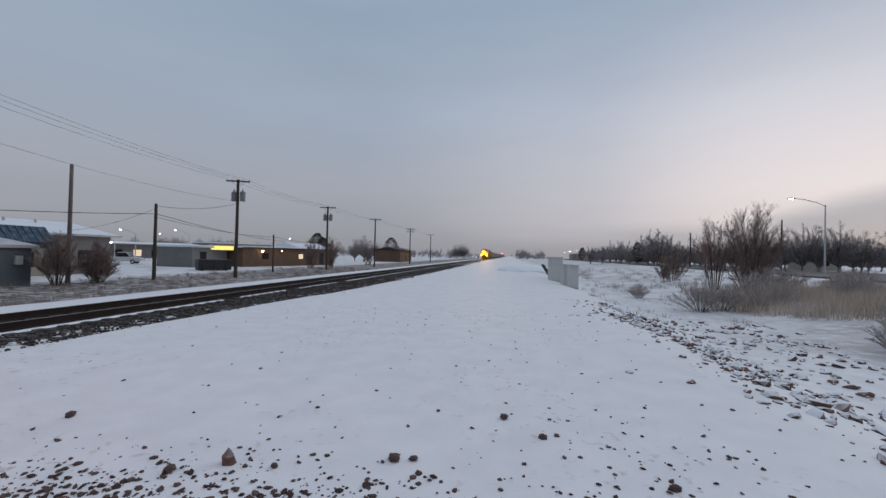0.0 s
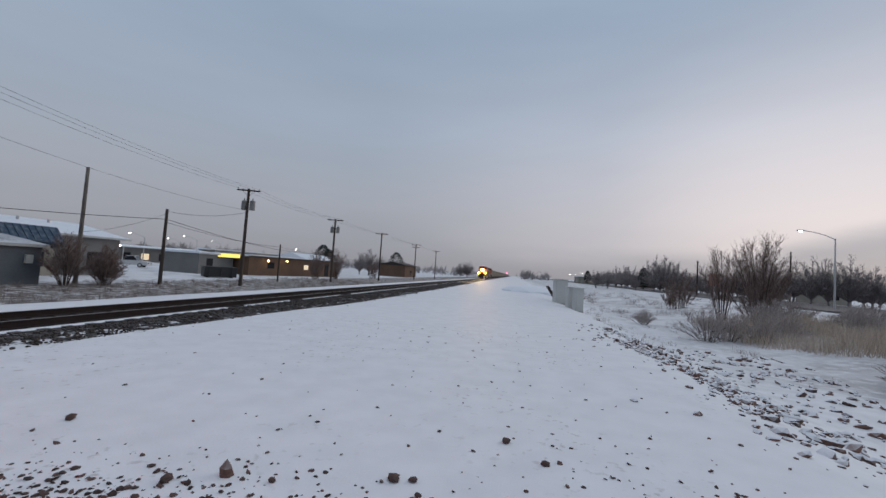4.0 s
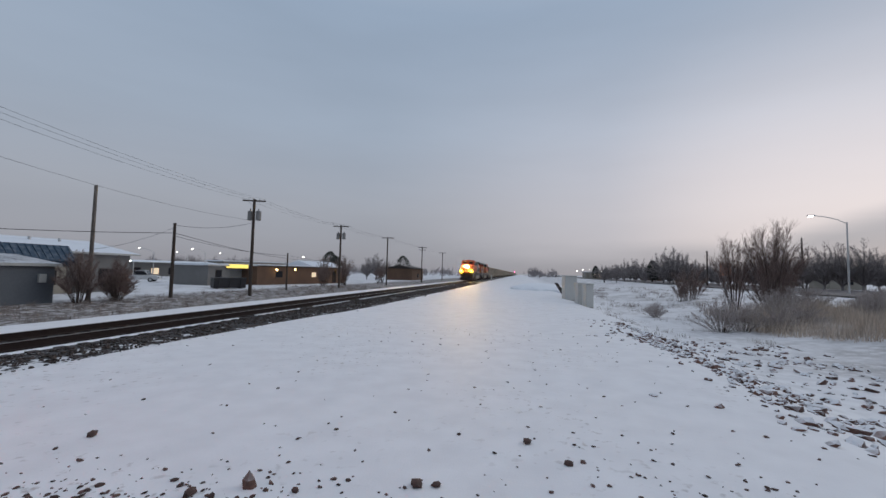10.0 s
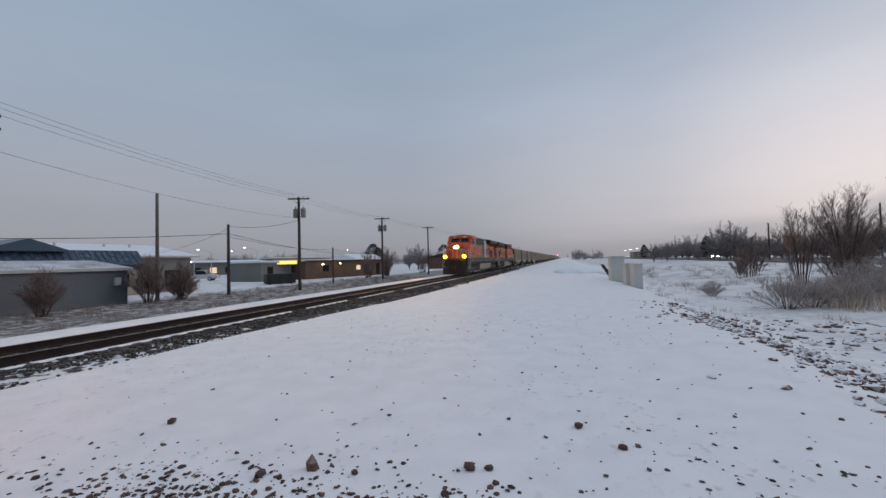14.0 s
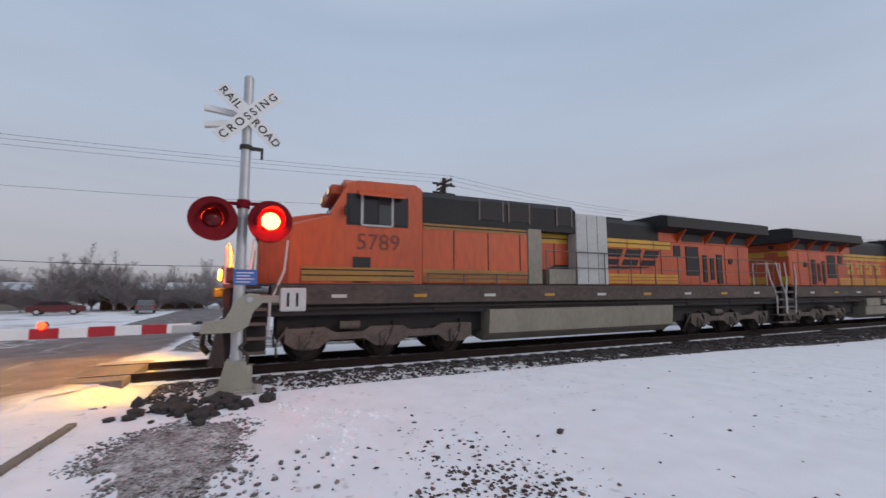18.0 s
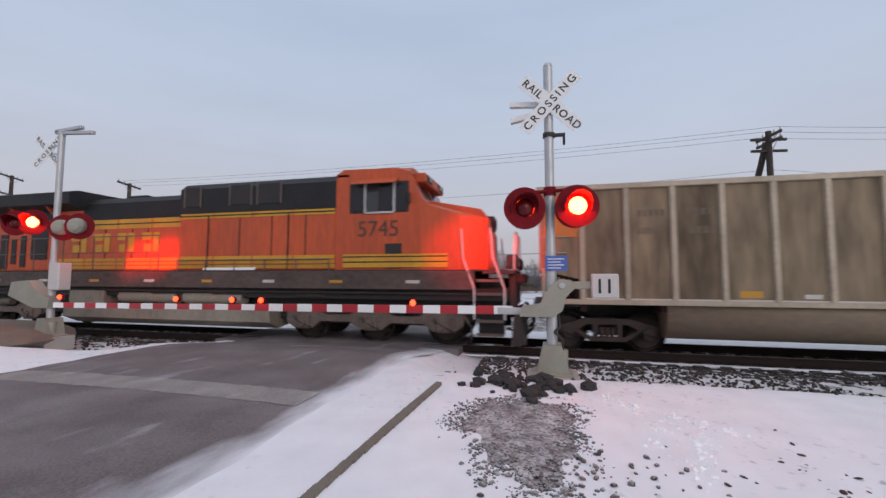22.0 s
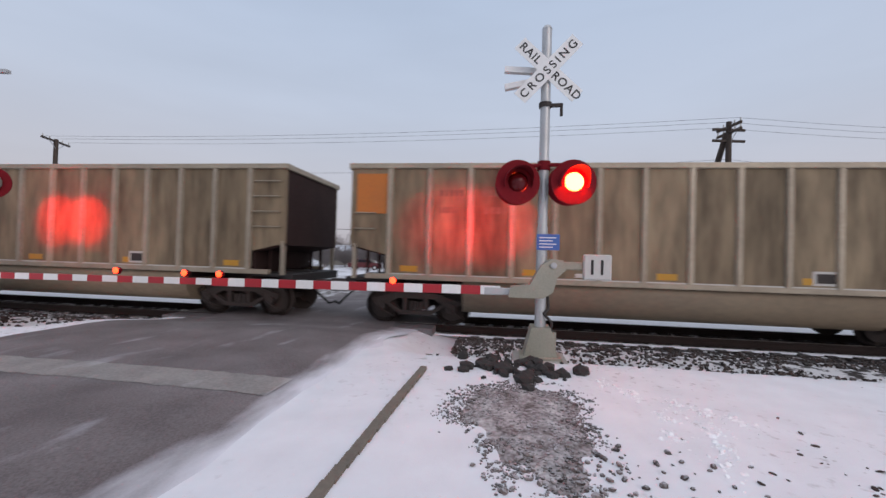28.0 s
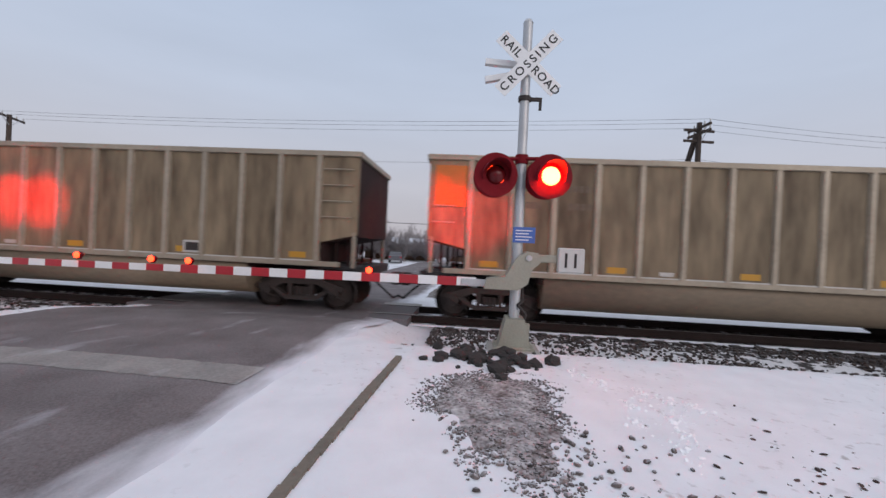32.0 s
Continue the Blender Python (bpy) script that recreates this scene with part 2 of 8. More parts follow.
def dusted(mt, amount=0.8, snow=(0.80, 0.82, 0.86), rough=0.6, lo=0.35, scale=3.0):
    """Snow that lies on the upward faces of a material, broken by noise."""
    nd, lk = mt.node_tree.nodes, mt.node_tree.links
    bs = nd["Principled BSDF"]
    old = bs.inputs["Base Color"].links[0].from_socket
    ge, se = nd.new("ShaderNodeNewGeometry"), nd.new("ShaderNodeSeparateXYZ")
    lk.new(ge.outputs["Normal"], se.inputs[0])
    no = nd.new("ShaderNodeTexNoise")
    no.inputs["Scale"].default_value, no.inputs["Detail"].default_value = scale, 5
    co = nd.new("ShaderNodeTexCoord")
    lk.new(co.outputs["Object"], no.inputs["Vector"])
    ad = nd.new("ShaderNodeMath")
    ad.operation = 'ADD'
    lk.new(se.outputs[2], ad.inputs[0]), lk.new(no.outputs[0], ad.inputs[1])
    mr = nd.new("ShaderNodeMapRange")
    mr.inputs[1].default_value, mr.inputs[2].default_value = lo + 0.5, lo + 1.0
    mr.inputs[3].default_value, mr.inputs[4].default_value = 0, amount
    lk.new(ad.outputs[0], mr.inputs[0])
    mx = nd.new("ShaderNodeMix")
    mx.data_type = 'RGBA'
    mx.inputs[7].default_value = (*snow, 1)
    lk.new(mr.outputs[0], mx.inputs[0]), lk.new(old, mx.inputs[6])
    lk.new(mx.outputs[2], bs.inputs["Base Color"])
    return mt


def glow(name, color, power, base=(0.5, 0.5, 0.5)):
    mt = bpy.data.materials.new(name)
    mt.use_nodes = True
    bs = mt.node_tree.nodes["Principled BSDF"]
    bs.inputs["Base Color"].default_value = (*base, 1)
    bs.inputs["Emission Color"].default_value = (*color, 1)
    bs.inputs["Emission Strength"].default_value = power
    return mt


def glass(name, tint=(0.03, 0.035, 0.045), rough=0.06):
    mt = bpy.data.materials.new(name)
    mt.use_nodes = True
    bs = mt.node_tree.nodes["Principled BSDF"]
    bs.inputs["Base Color"].default_value = (*tint, 1)
    bs.inputs["Roughness"].default_value = rough
    bs.inputs["Specular IOR Level"].default_value = 0.35
    return mt


M_STEEL = material("galvanised steel", (0.52, 0.53, 0.54), 0.45, 0.55, (0.36, 0.36, 0.36), 40, 2.5, 0.6, 0.08)
M_ALU = material("cast aluminium paint", (0.34, 0.33, 0.27), 0.5, 0.25, (0.24, 0.23, 0.19), 35, 3, 0.6, 0.1)
M_RAIL = material("rusted rail", (0.022, 0.011, 0.009), 0.85, 0.1, (0.012, 0.007, 0.006), 50, 2, 0.7, 0.2)
M_RAILTOP = material("worn rail head", (0.28, 0.26, 0.25), 0.35, 0.9, (0.12, 0.08, 0.07), 40, 2, 0.4, 0.05)
M_TIE = dusted(material("creosoted tie", (0.022, 0.015, 0.013), 0.9, 0, (0.011, 0.009, 0.008), 25, 3, 0.7, 0.5, 0.25), 0.10, lo=0.7)
M_BALLAST = dusted(islands(material("ballast stone", (0.052, 0.037, 0.031), 0.9, 0, (0.020, 0.016, 0.014), 60, 8, 0.7, 0.4), 0.35, 1.9), 0.22, lo=0.74, scale=1.6)
M_BED = material("ballast bed under thin snow", (0.015, 0.011, 0.010), 0.9, 0, (0.30, 0.29, 0.30), 26, 1.4, 0.22, 0.7)


def snowed_bed(mt):
    """Snow left lying between the stones, thicker beside the crossing and at the foot of the bed."""
    nd, lk = mt.node_tree.nodes, mt.node_tree.links
    bs = nd["Principled BSDF"]
    old = bs.inputs["Base Color"].links[0].from_socket
    co, se, no = nd.new("ShaderNodeTexCoord"), nd.new("ShaderNodeSeparateXYZ"), nd.new("ShaderNodeTexNoise")
    no.inputs["Scale"].default_value, no.inputs["Detail"].default_value = 5.0, 6
    lk.new(co.outputs["Object"], se.inputs[0]), lk.new(co.outputs["Object"], no.inputs["Vector"])
    along, across, add, cut, mx = nd.new("ShaderNodeMapRange"), nd.new("ShaderNodeMapRange"), nd.new("ShaderNodeMath"), nd.new("ShaderNodeMapRange"), nd.new("ShaderNodeMix")
    for node, src, vals in ((along, se.outputs[1], (3.0, 13.0, 0.10, -0.14)), (across, se.outputs[0], (-10.6, -8.9, -0.10, 0.13))):
        for k, v in enumerate(vals):
            node.inputs[k + 1].default_value = v
        lk.new(src, node.inputs[0])
    add.operation = 'ADD'
    lk.new(along.outputs[0], add.inputs[0]), lk.new(across.outputs[0], add.inputs[1])
    both = nd.new("ShaderNodeMath")
    both.operation = 'ADD'
    lk.new(add.outputs[0], both.inputs[0]), lk.new(no.outputs[0], both.inputs[1])
    for k, v in enumerate((0.50, 0.58, 0.0, 0.95)):
        cut.inputs[k + 1].default_value = v
    lk.new(both.outputs[0], cut.inputs[0])
    mx.data_type = 'RGBA'
    mx.inputs[7].default_value = (0.74, 0.74, 0.76, 1)
    lk.new(cut.outputs[0], mx.inputs[0]), lk.new(old, mx.inputs[6])
    lk.new(mx.outputs[2], bs.inputs["Base Color"])
    return mt


snowed_bed(M_BED)
M_PEBBLE = islands(material("dark pebble", (0.080, 0.046, 0.040), 0.9, 0, (0.032, 0.024, 0.022), 60, 8, 0.7, 0.4), 0.45, 1.9)
M_REDROCK = dusted(islands(material("red riprap stone", (0.150, 0.080, 0.062), 0.9, 0, (0.06, 0.038, 0.033), 40, 5, 0.7, 0.5), 0.5, 1.6), 0.9, lo=0.36, scale=4.0)
M_ORANGE = material("orange loco paint", (0.56, 0.088, 0.021), 0.45, 0, (0.25, 0.050, 0.022), 9, 0.9, 0.65, 0.05, stretch=(1, 1, 0.25))
M_BLACK = material("black loco paint", (0.016, 0.017, 0.019), 0.55, 0, (0.034, 0.031, 0.030), 14, 1.2, 0.7, 0.06, spec=0.25)
M_YELLOW = material("yellow stripe paint", (0.62, 0.33, 0.018), 0.45, 0, (0.30, 0.16, 0.03), 15, 1.0, 0.6, 0.05)
M_DULLYEL = material("faded yellow stripe", (0.34, 0.175, 0.03), 0.5, 0, (0.20, 0.09, 0.03), 15, 1.0, 0.7, 0.05)
M_FADED = material("faded stencil", (0.15, 0.045, 0.03), 0.6, 0, (0.26, 0.055, 0.025), 20, 4, 0.6, 0.0)
M_ROOFMIX = material("shingle roof with patchy snow", (0.62, 0.64, 0.68), 0.8, 0, (0.13, 0.13, 0.14), 6, 0.7, 0.9, 0.1)
M_GREYSILL = material("dusty frame paint", (0.030, 0.024, 0.023), 0.8, 0, (0.062, 0.048, 0.042), 18, 1.4, 0.7, 0.1)
M_TRUCK = material("dusty truck frame", (0.056, 0.042, 0.038), 0.85, 0.05, (0.026, 0.020, 0.019), 25, 2.5, 0.7, 0.2)
M_TANK = material("dusty fuel tank", (0.30, 0.27, 0.215), 0.65, 0.1, (0.17, 0.15, 0.125), 12, 1.0, 0.7, 0.06, stretch=(1, 1, 0.4))
M_WHITEP = material("white grey panel paint", (0.46, 0.47, 0.465), 0.55, 0, (0.29, 0.285, 0.27), 12, 1.0, 0.6, 0.05)
M_RAILING = material("grab rail paint", (0.13, 0.10, 0.088), 0.5, 0.2, (0.08, 0.06, 0.05), 30, 3, 0.5, 0.05)
M_DRIFT = material("clean drifted snow", (0.80, 0.81, 0.84), 0.7, 0, (0.72, 0.73, 0.77), 12, 1.5, 0.5, 0.2)
M_SILL = material("dust caked side sill", (0.105, 0.074, 0.064), 0.8, 0, (0.040, 0.030, 0.028), 9, 1.3, 0.85, 0.1, stretch=(1, 0.6, 1))
M_LOCOTRUCK = material("pale dusty locomotive truck", (0.165, 0.130, 0.110), 0.85, 0.0, (0.055, 0.043, 0.038), 18, 2.2, 0.8, 0.2)
M_WHITERAIL = material("white grab rail", (0.62, 0.60, 0.57), 0.5, 0.1, (0.4, 0.38, 0.36), 30, 3, 0.5, 0.05)
M_DARK = material("dark grille", (0.018, 0.016, 0.017), 0.7, 0, (0.04, 0.034, 0.032), 30, 2, 0.6, 0.2)
M_GLASS = glass("tinted window", (0.02, 0.02, 0.024), 0.15)
M_BLUEGLASS = glass("cab side window", (0.05, 0.055, 0.06), 0.2)
M_CAR = material("dulled aluminium car side", (0.285, 0.217, 0.142), 0.65, 0.0, (0.052, 0.038, 0.027), 3.2, 0.75, 0.85, 0.06, 0.13, stretch=(1, 1.2, 0.30), spec=0.2)
M_CARRIB = material("bright aluminium rib", (0.40, 0.34, 0.262), 0.5, 0.3, (0.21, 0.175, 0.135), 15, 1.2, 0.6, 0.06, 0.1)
M_CAREND = material("rust brown car end", (0.040, 0.020, 0.018), 0.85, 0.0, (0.020, 0.011, 0.010), 15, 1.2, 0.6, 0.1, spec=0.3)
M_TUB = material("dusty tub", (0.265, 0.205, 0.142), 0.65, 0.1, (0.165, 0.13, 0.095), 10, 0.8, 0.7, 0.06, stretch=(1, 0.5, 1))
M_STENCIL = material("faded dark stencil", (0.105, 0.080, 0.057), 0.7, 0, (0.17, 0.13, 0.09), 25, 5, 0.8, 0.0)
M_COAL = material("coal load", (0.02, 0.02, 0.021), 0.7, 0, (0.05, 0.05, 0.05), 8, 2, 0.5, 1.0)
M_PATCHO = material("orange end panel", (0.52, 0.16, 0.025), 0.6, 0, (0.36, 0.13, 0.04), 15, 1.2, 0.6, 0.05)
M_PATCHG = material("green end panel", (0.05, 0.13, 0.10), 0.6, 0, (0.04, 0.08, 0.07), 15, 1.2, 0.6, 0.05)
M_PATCHY = material("yellow end panel", (0.55, 0.36, 0.03), 0.6, 0, (0.36, 0.25, 0.05), 15, 1.2, 0.6, 0.05)
M_REFL = material("amber reflector strip", (0.50, 0.25, 0.02), 0.4, 0, (0.34, 0.18, 0.03), 20, 2, 0.4, 0.0)
M_MARK = material("white stencil", (0.55, 0.53, 0.50), 0.6, 0, (0.35, 0.33, 0.30), 20, 2, 0.5, 0.0)
M_DIGIT = material("dark stencil", (0.075, 0.04, 0.032), 0.6, 0, (0.14, 0.06, 0.04), 20, 2, 0.5, 0.0)
M_SIGNW = material("white reflective sheeting", (0.80, 0.80, 0.80), 0.35, 0, (0.62, 0.60, 0.58), 20, 2, 0.35, 0.0)
M_SIGNK = material("black lettering", (0.02, 0.02, 0.02), 0.5, 0, (0.03, 0.03, 0.03), 20, 2, 0.3, 0.0)
M_SIGNR = material("red reflective sheeting", (0.42, 0.02, 0.03), 0.35, 0, (0.30, 0.02, 0.03), 20, 2, 0.4, 0.0)
M_SIGNB = material("blue sign sheeting", (0.05, 0.13, 0.42), 0.4, 0, (0.05, 0.10, 0.32), 20, 2, 0.4, 0.0)
# black signal paint; the red glow of the lamps is put into its colour
M_LAMPBK = material("dark signal background", (0.19, 0.009, 0.015), 0.75, 0, (0.12, 0.008, 0.012), 25, 3, 0.5, 0.05, spec=0.15)
M_LENSOFF = glass("dark red lens", (0.10, 0.006, 0.008), 0.12)
M_LENSON = glow("lit red lens", (1.0, 0.026, 0.0065), 105.0, (0.4, 0.02, 0.02))
M_LENSBACK = glow("lit rear red lens", (1.0, 0.018, 0.004), 70.0, (0.4, 0.02, 0.02))
M_GATELAMP = glow("lit gate lamp", (1.0, 0.032, 0.008), 7.0, (0.4, 0.02, 0.02))
M_HEADLIGHT = glow("headlight lens", (1.0, 0.44, 0.001), 1500.0)
M_DITCH = glow("ditch light lens", (1.0, 0.42, 0.001), 650.0)
M_BEAM = glow("headlight reflector", (1.0, 0.58, 0.20), 1600000.0)


def clear_lens(mt, power):
    """A glowing lens that also lets the light behind it through."""
    nd, lk = mt.node_tree.nodes, mt.node_tree.links
    em, tr, mx = nd.new("ShaderNodeEmission"), nd.new("ShaderNodeBsdfTransparent"), nd.new("ShaderNodeMixShader")
    em.inputs[0].default_value, em.inputs[1].default_value = (1.0, 0.44, 0.001, 1), power
    mx.inputs[0].default_value = 0.5
    lk.new(em.outputs[0], mx.inputs[1]), lk.new(tr.outputs[0], mx.inputs[2])
    lk.new(mx.outputs[0], nd["Material Output"].inputs["Surface"])
    return mt


clear_lens(M_HEADLIGHT, 2600.0)
M_NUMLIT = glow("lit number board", (1.0, 0.72, 0.36), 0.75, (0.1, 0.08, 0.06))
M_WOODPOLE = material("weathered pole wood", (0.075, 0.055, 0.045), 0.9, 0, (0.035, 0.028, 0.024), 30, 2, 0.7, 0.3, 0.2, stretch=(1, 1, 0.12))
M_WIRE = material("wire", (0.03, 0.03, 0.032), 0.6, 0.2, None, 30, 2, 0.3, 0)
M_ASPHALT = material("worn asphalt with rime", (0.100, 0.088, 0.088), 0.8, 0, (0.19, 0.175, 0.18), 18, 0.55, 0.75, 0.25, stretch=(0.5, 1.6, 1))
M_PAINTBAR = material("worn stop bar", (0.30, 0.275, 0.255), 0.75, 0, (0.17, 0.155, 0.15), 26, 2.2, 0.85, 0.12)
M_KERB = material("tan kerb edge", (0.19, 0.160, 0.125), 0.85, 0, (0.11, 0.095, 0.08), 25, 2, 0.7, 0.3)
M_CONCRETE = material("concrete", (0.38, 0.36, 0.33), 0.8, 0, (0.26, 0.245, 0.23), 25, 2, 0.6, 0.2)
M_BARK = material("bark", (0.075, 0.052, 0.044), 0.9, 0, (0.03, 0.024, 0.02), 30, 3, 0.6, 0.4)
M_FROSTWIG = material("rimed twigs", (0.35, 0.30, 0.28), 0.9, 0, (0.50, 0.47, 0.46), 12, 1, 0.7, 0.0)
M_BROWNTWIG = material("brown frosted twigs", (0.165, 0.112, 0.097), 0.9, 0, (0.27, 0.22, 0.205), 12, 2, 0.6, 0.0)
# twig colour for far trees, with the haze of distance mixed into it
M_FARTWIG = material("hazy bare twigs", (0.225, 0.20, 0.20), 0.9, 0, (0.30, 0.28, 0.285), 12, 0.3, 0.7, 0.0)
M_WEED = islands(material("frosted dead weeds", (0.20, 0.155, 0.130), 0.9, 0, (0.36, 0.34, 0.33), 10, 0.8, 0.6, 0.0), 0.6, 1.4)
M_GRASS = islands(material("dry grass", (0.54, 0.435, 0.34), 0.9, 0, (0.64, 0.59, 0.55), 10, 0.8, 0.6, 0.0), 0.6, 1.25)
M_PINE = islands(material("dark conifer", (0.022, 0.030, 0.022), 0.9, 0, (0.04, 0.045, 0.04), 10, 1, 0.6, 0.0), 0.6, 1.4)
M_CABINET = material("pale grey cabinet", (0.52, 0.52, 0.50), 0.55, 0.1, (0.40, 0.40, 0.38), 15, 1.2, 0.5, 0.05)
M_SHED = material("blue grey siding", (0.115, 0.130, 0.150), 0.7, 0, (0.085, 0.095, 0.11), 8, 0.6, 0.6, 0.05)
M_BLUEROOF = dusted(material("blue metal roof", (0.030, 0.062, 0.105), 0.5, 0.2, (0.02, 0.045, 0.08), 8, 0.6, 0.6, 0.05), 0.25, lo=0.6)
M_SNOWROOF = material("snow covered roof", (0.74, 0.77, 0.82), 0.7, 0, (0.62, 0.65, 0.71), 5, 0.5, 0.5, 0.1)
M_STUCCO = material("pale stucco", (0.31, 0.285, 0.24), 0.85, 0, (0.22, 0.20, 0.175), 12, 0.8, 0.6, 0.1)
M_BRICK = material("brown brick", (0.150, 0.088, 0.056), 0.85, 0, (0.09, 0.056, 0.04), 14, 0.8, 0.7, 0.2)
M_DUMP = material("black steel dumpster", (0.020, 0.020, 0.022), 0.6, 0, (0.035, 0.03, 0.03), 15, 1.5, 0.6, 0.1)
M_WINLIT = glow("lit window", (1.0, 0.72, 0.40), 0.75)
M_GREYWALL = material("grey painted wall", (0.185, 0.182, 0.178), 0.8, 0, (0.13, 0.128, 0.125), 10, 0.8, 0.6, 0.06)
M_PALEPOLE = material("peeling silver pole wood", (0.20, 0.175, 0.155), 0.9, 0, (0.06, 0.05, 0.044), 14, 2.4, 1.0, 0.3, stretch=(1, 1, 0.35))
M_CAN = material("grey transformer paint", (0.24, 0.235, 0.23), 0.6, 0.1, (0.17, 0.165, 0.16), 18, 2, 0.6, 0.05)
M_LAMPWARM = glow("warm wall lamp", (1.0, 0.70, 0.30), 14.0)
M_LAMPCOOL = glow("cool street lamp", (1.0, 0.93, 0.80), 26.0)
M_YELLOWLIT = glow("lit yellow sign", (1.0, 0.74, 0.02), 1.25)
M_REDLIT = glow("lit red sign", (1.0, 0.16, 0.06), 1.1)
M_CARLAMP = glow("car headlamp", (1.0, 0.80, 0.42), 40.0)
M_TAIL = glow("car tail lamp", (1.0, 0.03, 0.02), 3.0)
M_SIGNALRED = glow("far red signal", (1.0, 0.03, 0.10), 60.0)
M_RUBBER = material("tyre rubber", (0.02, 0.02, 0.02), 0.85, 0, None, 30, 3, 0.5, 0.2)
M_BODYW = material("white car paint", (0.55, 0.55, 0.55), 0.35, 0, (0.42, 0.42, 0.42), 10, 1, 0.4, 0)
M_BODYR = material("dark red car paint", (0.10, 0.015, 0.018), 0.35, 0, (0.07, 0.012, 0.015), 10, 1, 0.4, 0)
M_BODYG = material("grey car paint", (0.10, 0.105, 0.115), 0.35, 0, (0.08, 0.08, 0.09), 10, 1, 0.4, 0)

# ---- ground, road, track ----
RAIL_X, RAIL_TOP, TIE_TOP = (-11.256, -12.766), -0.262, -0.448
TRACK_X = -12.011
ROAD_Y = (-9.0, -3.2)


def road_z(x):
    z = 0.0
    z += -0.27 * smooth(-x, 8.0, 10.6)
    z += -0.35 * smooth(-x, 13.6, 19.0) - 0.25 * smooth(-x, 19, 30)
    return z


def ground_z(x, y):
    z = -0.28 * smooth(y, 5, 26) * smooth(-x, -6, -2)
    # falls to the track bed, then a shelf, then lower ground behind it
    bed = -0.56
    t = smooth(-x, 6.9, 8.9)
    z = z * (1 - t) + bed * t
    z += 0.10 * smooth(-x, 13.6, 14.4) - 0.12 * smooth(-x, 15.0, 17.0)
    z += -0.44 * smooth(-x, 16.6, 20.0)
    # bank on the other side, ditch, then up to the highway
    z += -0.85 * smooth(x, 2.6, 6.2) + 0.62 * smooth(x, 9, 16) + 0.23 * smooth(x, 18, 27)
    # under the road
    w = smooth(y, ROAD_Y[0] - 1.6, ROAD_Y[0] - 0.2) * (1 - smooth(y, ROAD_Y[1] + 0.2, ROAD_Y[1] + 1.3))
    if -60 < x < 16:
        z = z * (1 - w) + (road_z(x) - 0.03) * w
    n = noise.noise(Vector((x * 0.35, y * 0.35, 0.3))) * 0.022 + noise.noise(Vector((x * 1.3, y * 1.3, 4.3))) * 0.006
    far = min(1.0, math.hypot(x, y) / 60)
    n += far * noise.noise(Vector((x * 0.03, y * 0.03, 7.7))) * 0.10 * (0 if abs(x - TRACK_X) < 8 else 1)
    k = (1 - w) * (1 if abs(x - TRACK_X) > 2.6 else 0.2)
    return z + n * k


def graded(points):
    out = []
    for (a, b, step) in points:
        n = max(1, round((b - a) / step))
        out += [a + (b - a) * i / n for i in range(n)]
    return out + [points[-1][1]]


def make_ground():
    xs = graded([(-2500, -400, 300), (-400, -120, 40), (-120, -40, 8), (-40, -22, 1.5), (-22, -14, 0.5), (-14, 8, 0.22), (8, 30, 1.0), (30, 70, 4), (70, 400, 30), (400, 2500, 300)])
    ys = graded([(-2500, -300, 300), (-300, -60, 24), (-60, -16, 2.5), (-16, 22, 0.25), (22, 60, 1.2), (60, 160, 6), (160, 600, 40), (600, 2500, 300)])
    n = len(xs)
    vs = [(x, y, ground_z(x, y)) for y in ys for x in xs]
    fs = [(j * n + i, j * n + i + 1, (j + 1) * n + i + 1, (j + 1) * n + i) for j in range(len(ys) - 1) for i in range(n - 1)]
    sh = Shape()
    sh.add(vs, fs, None, True)
    return sh


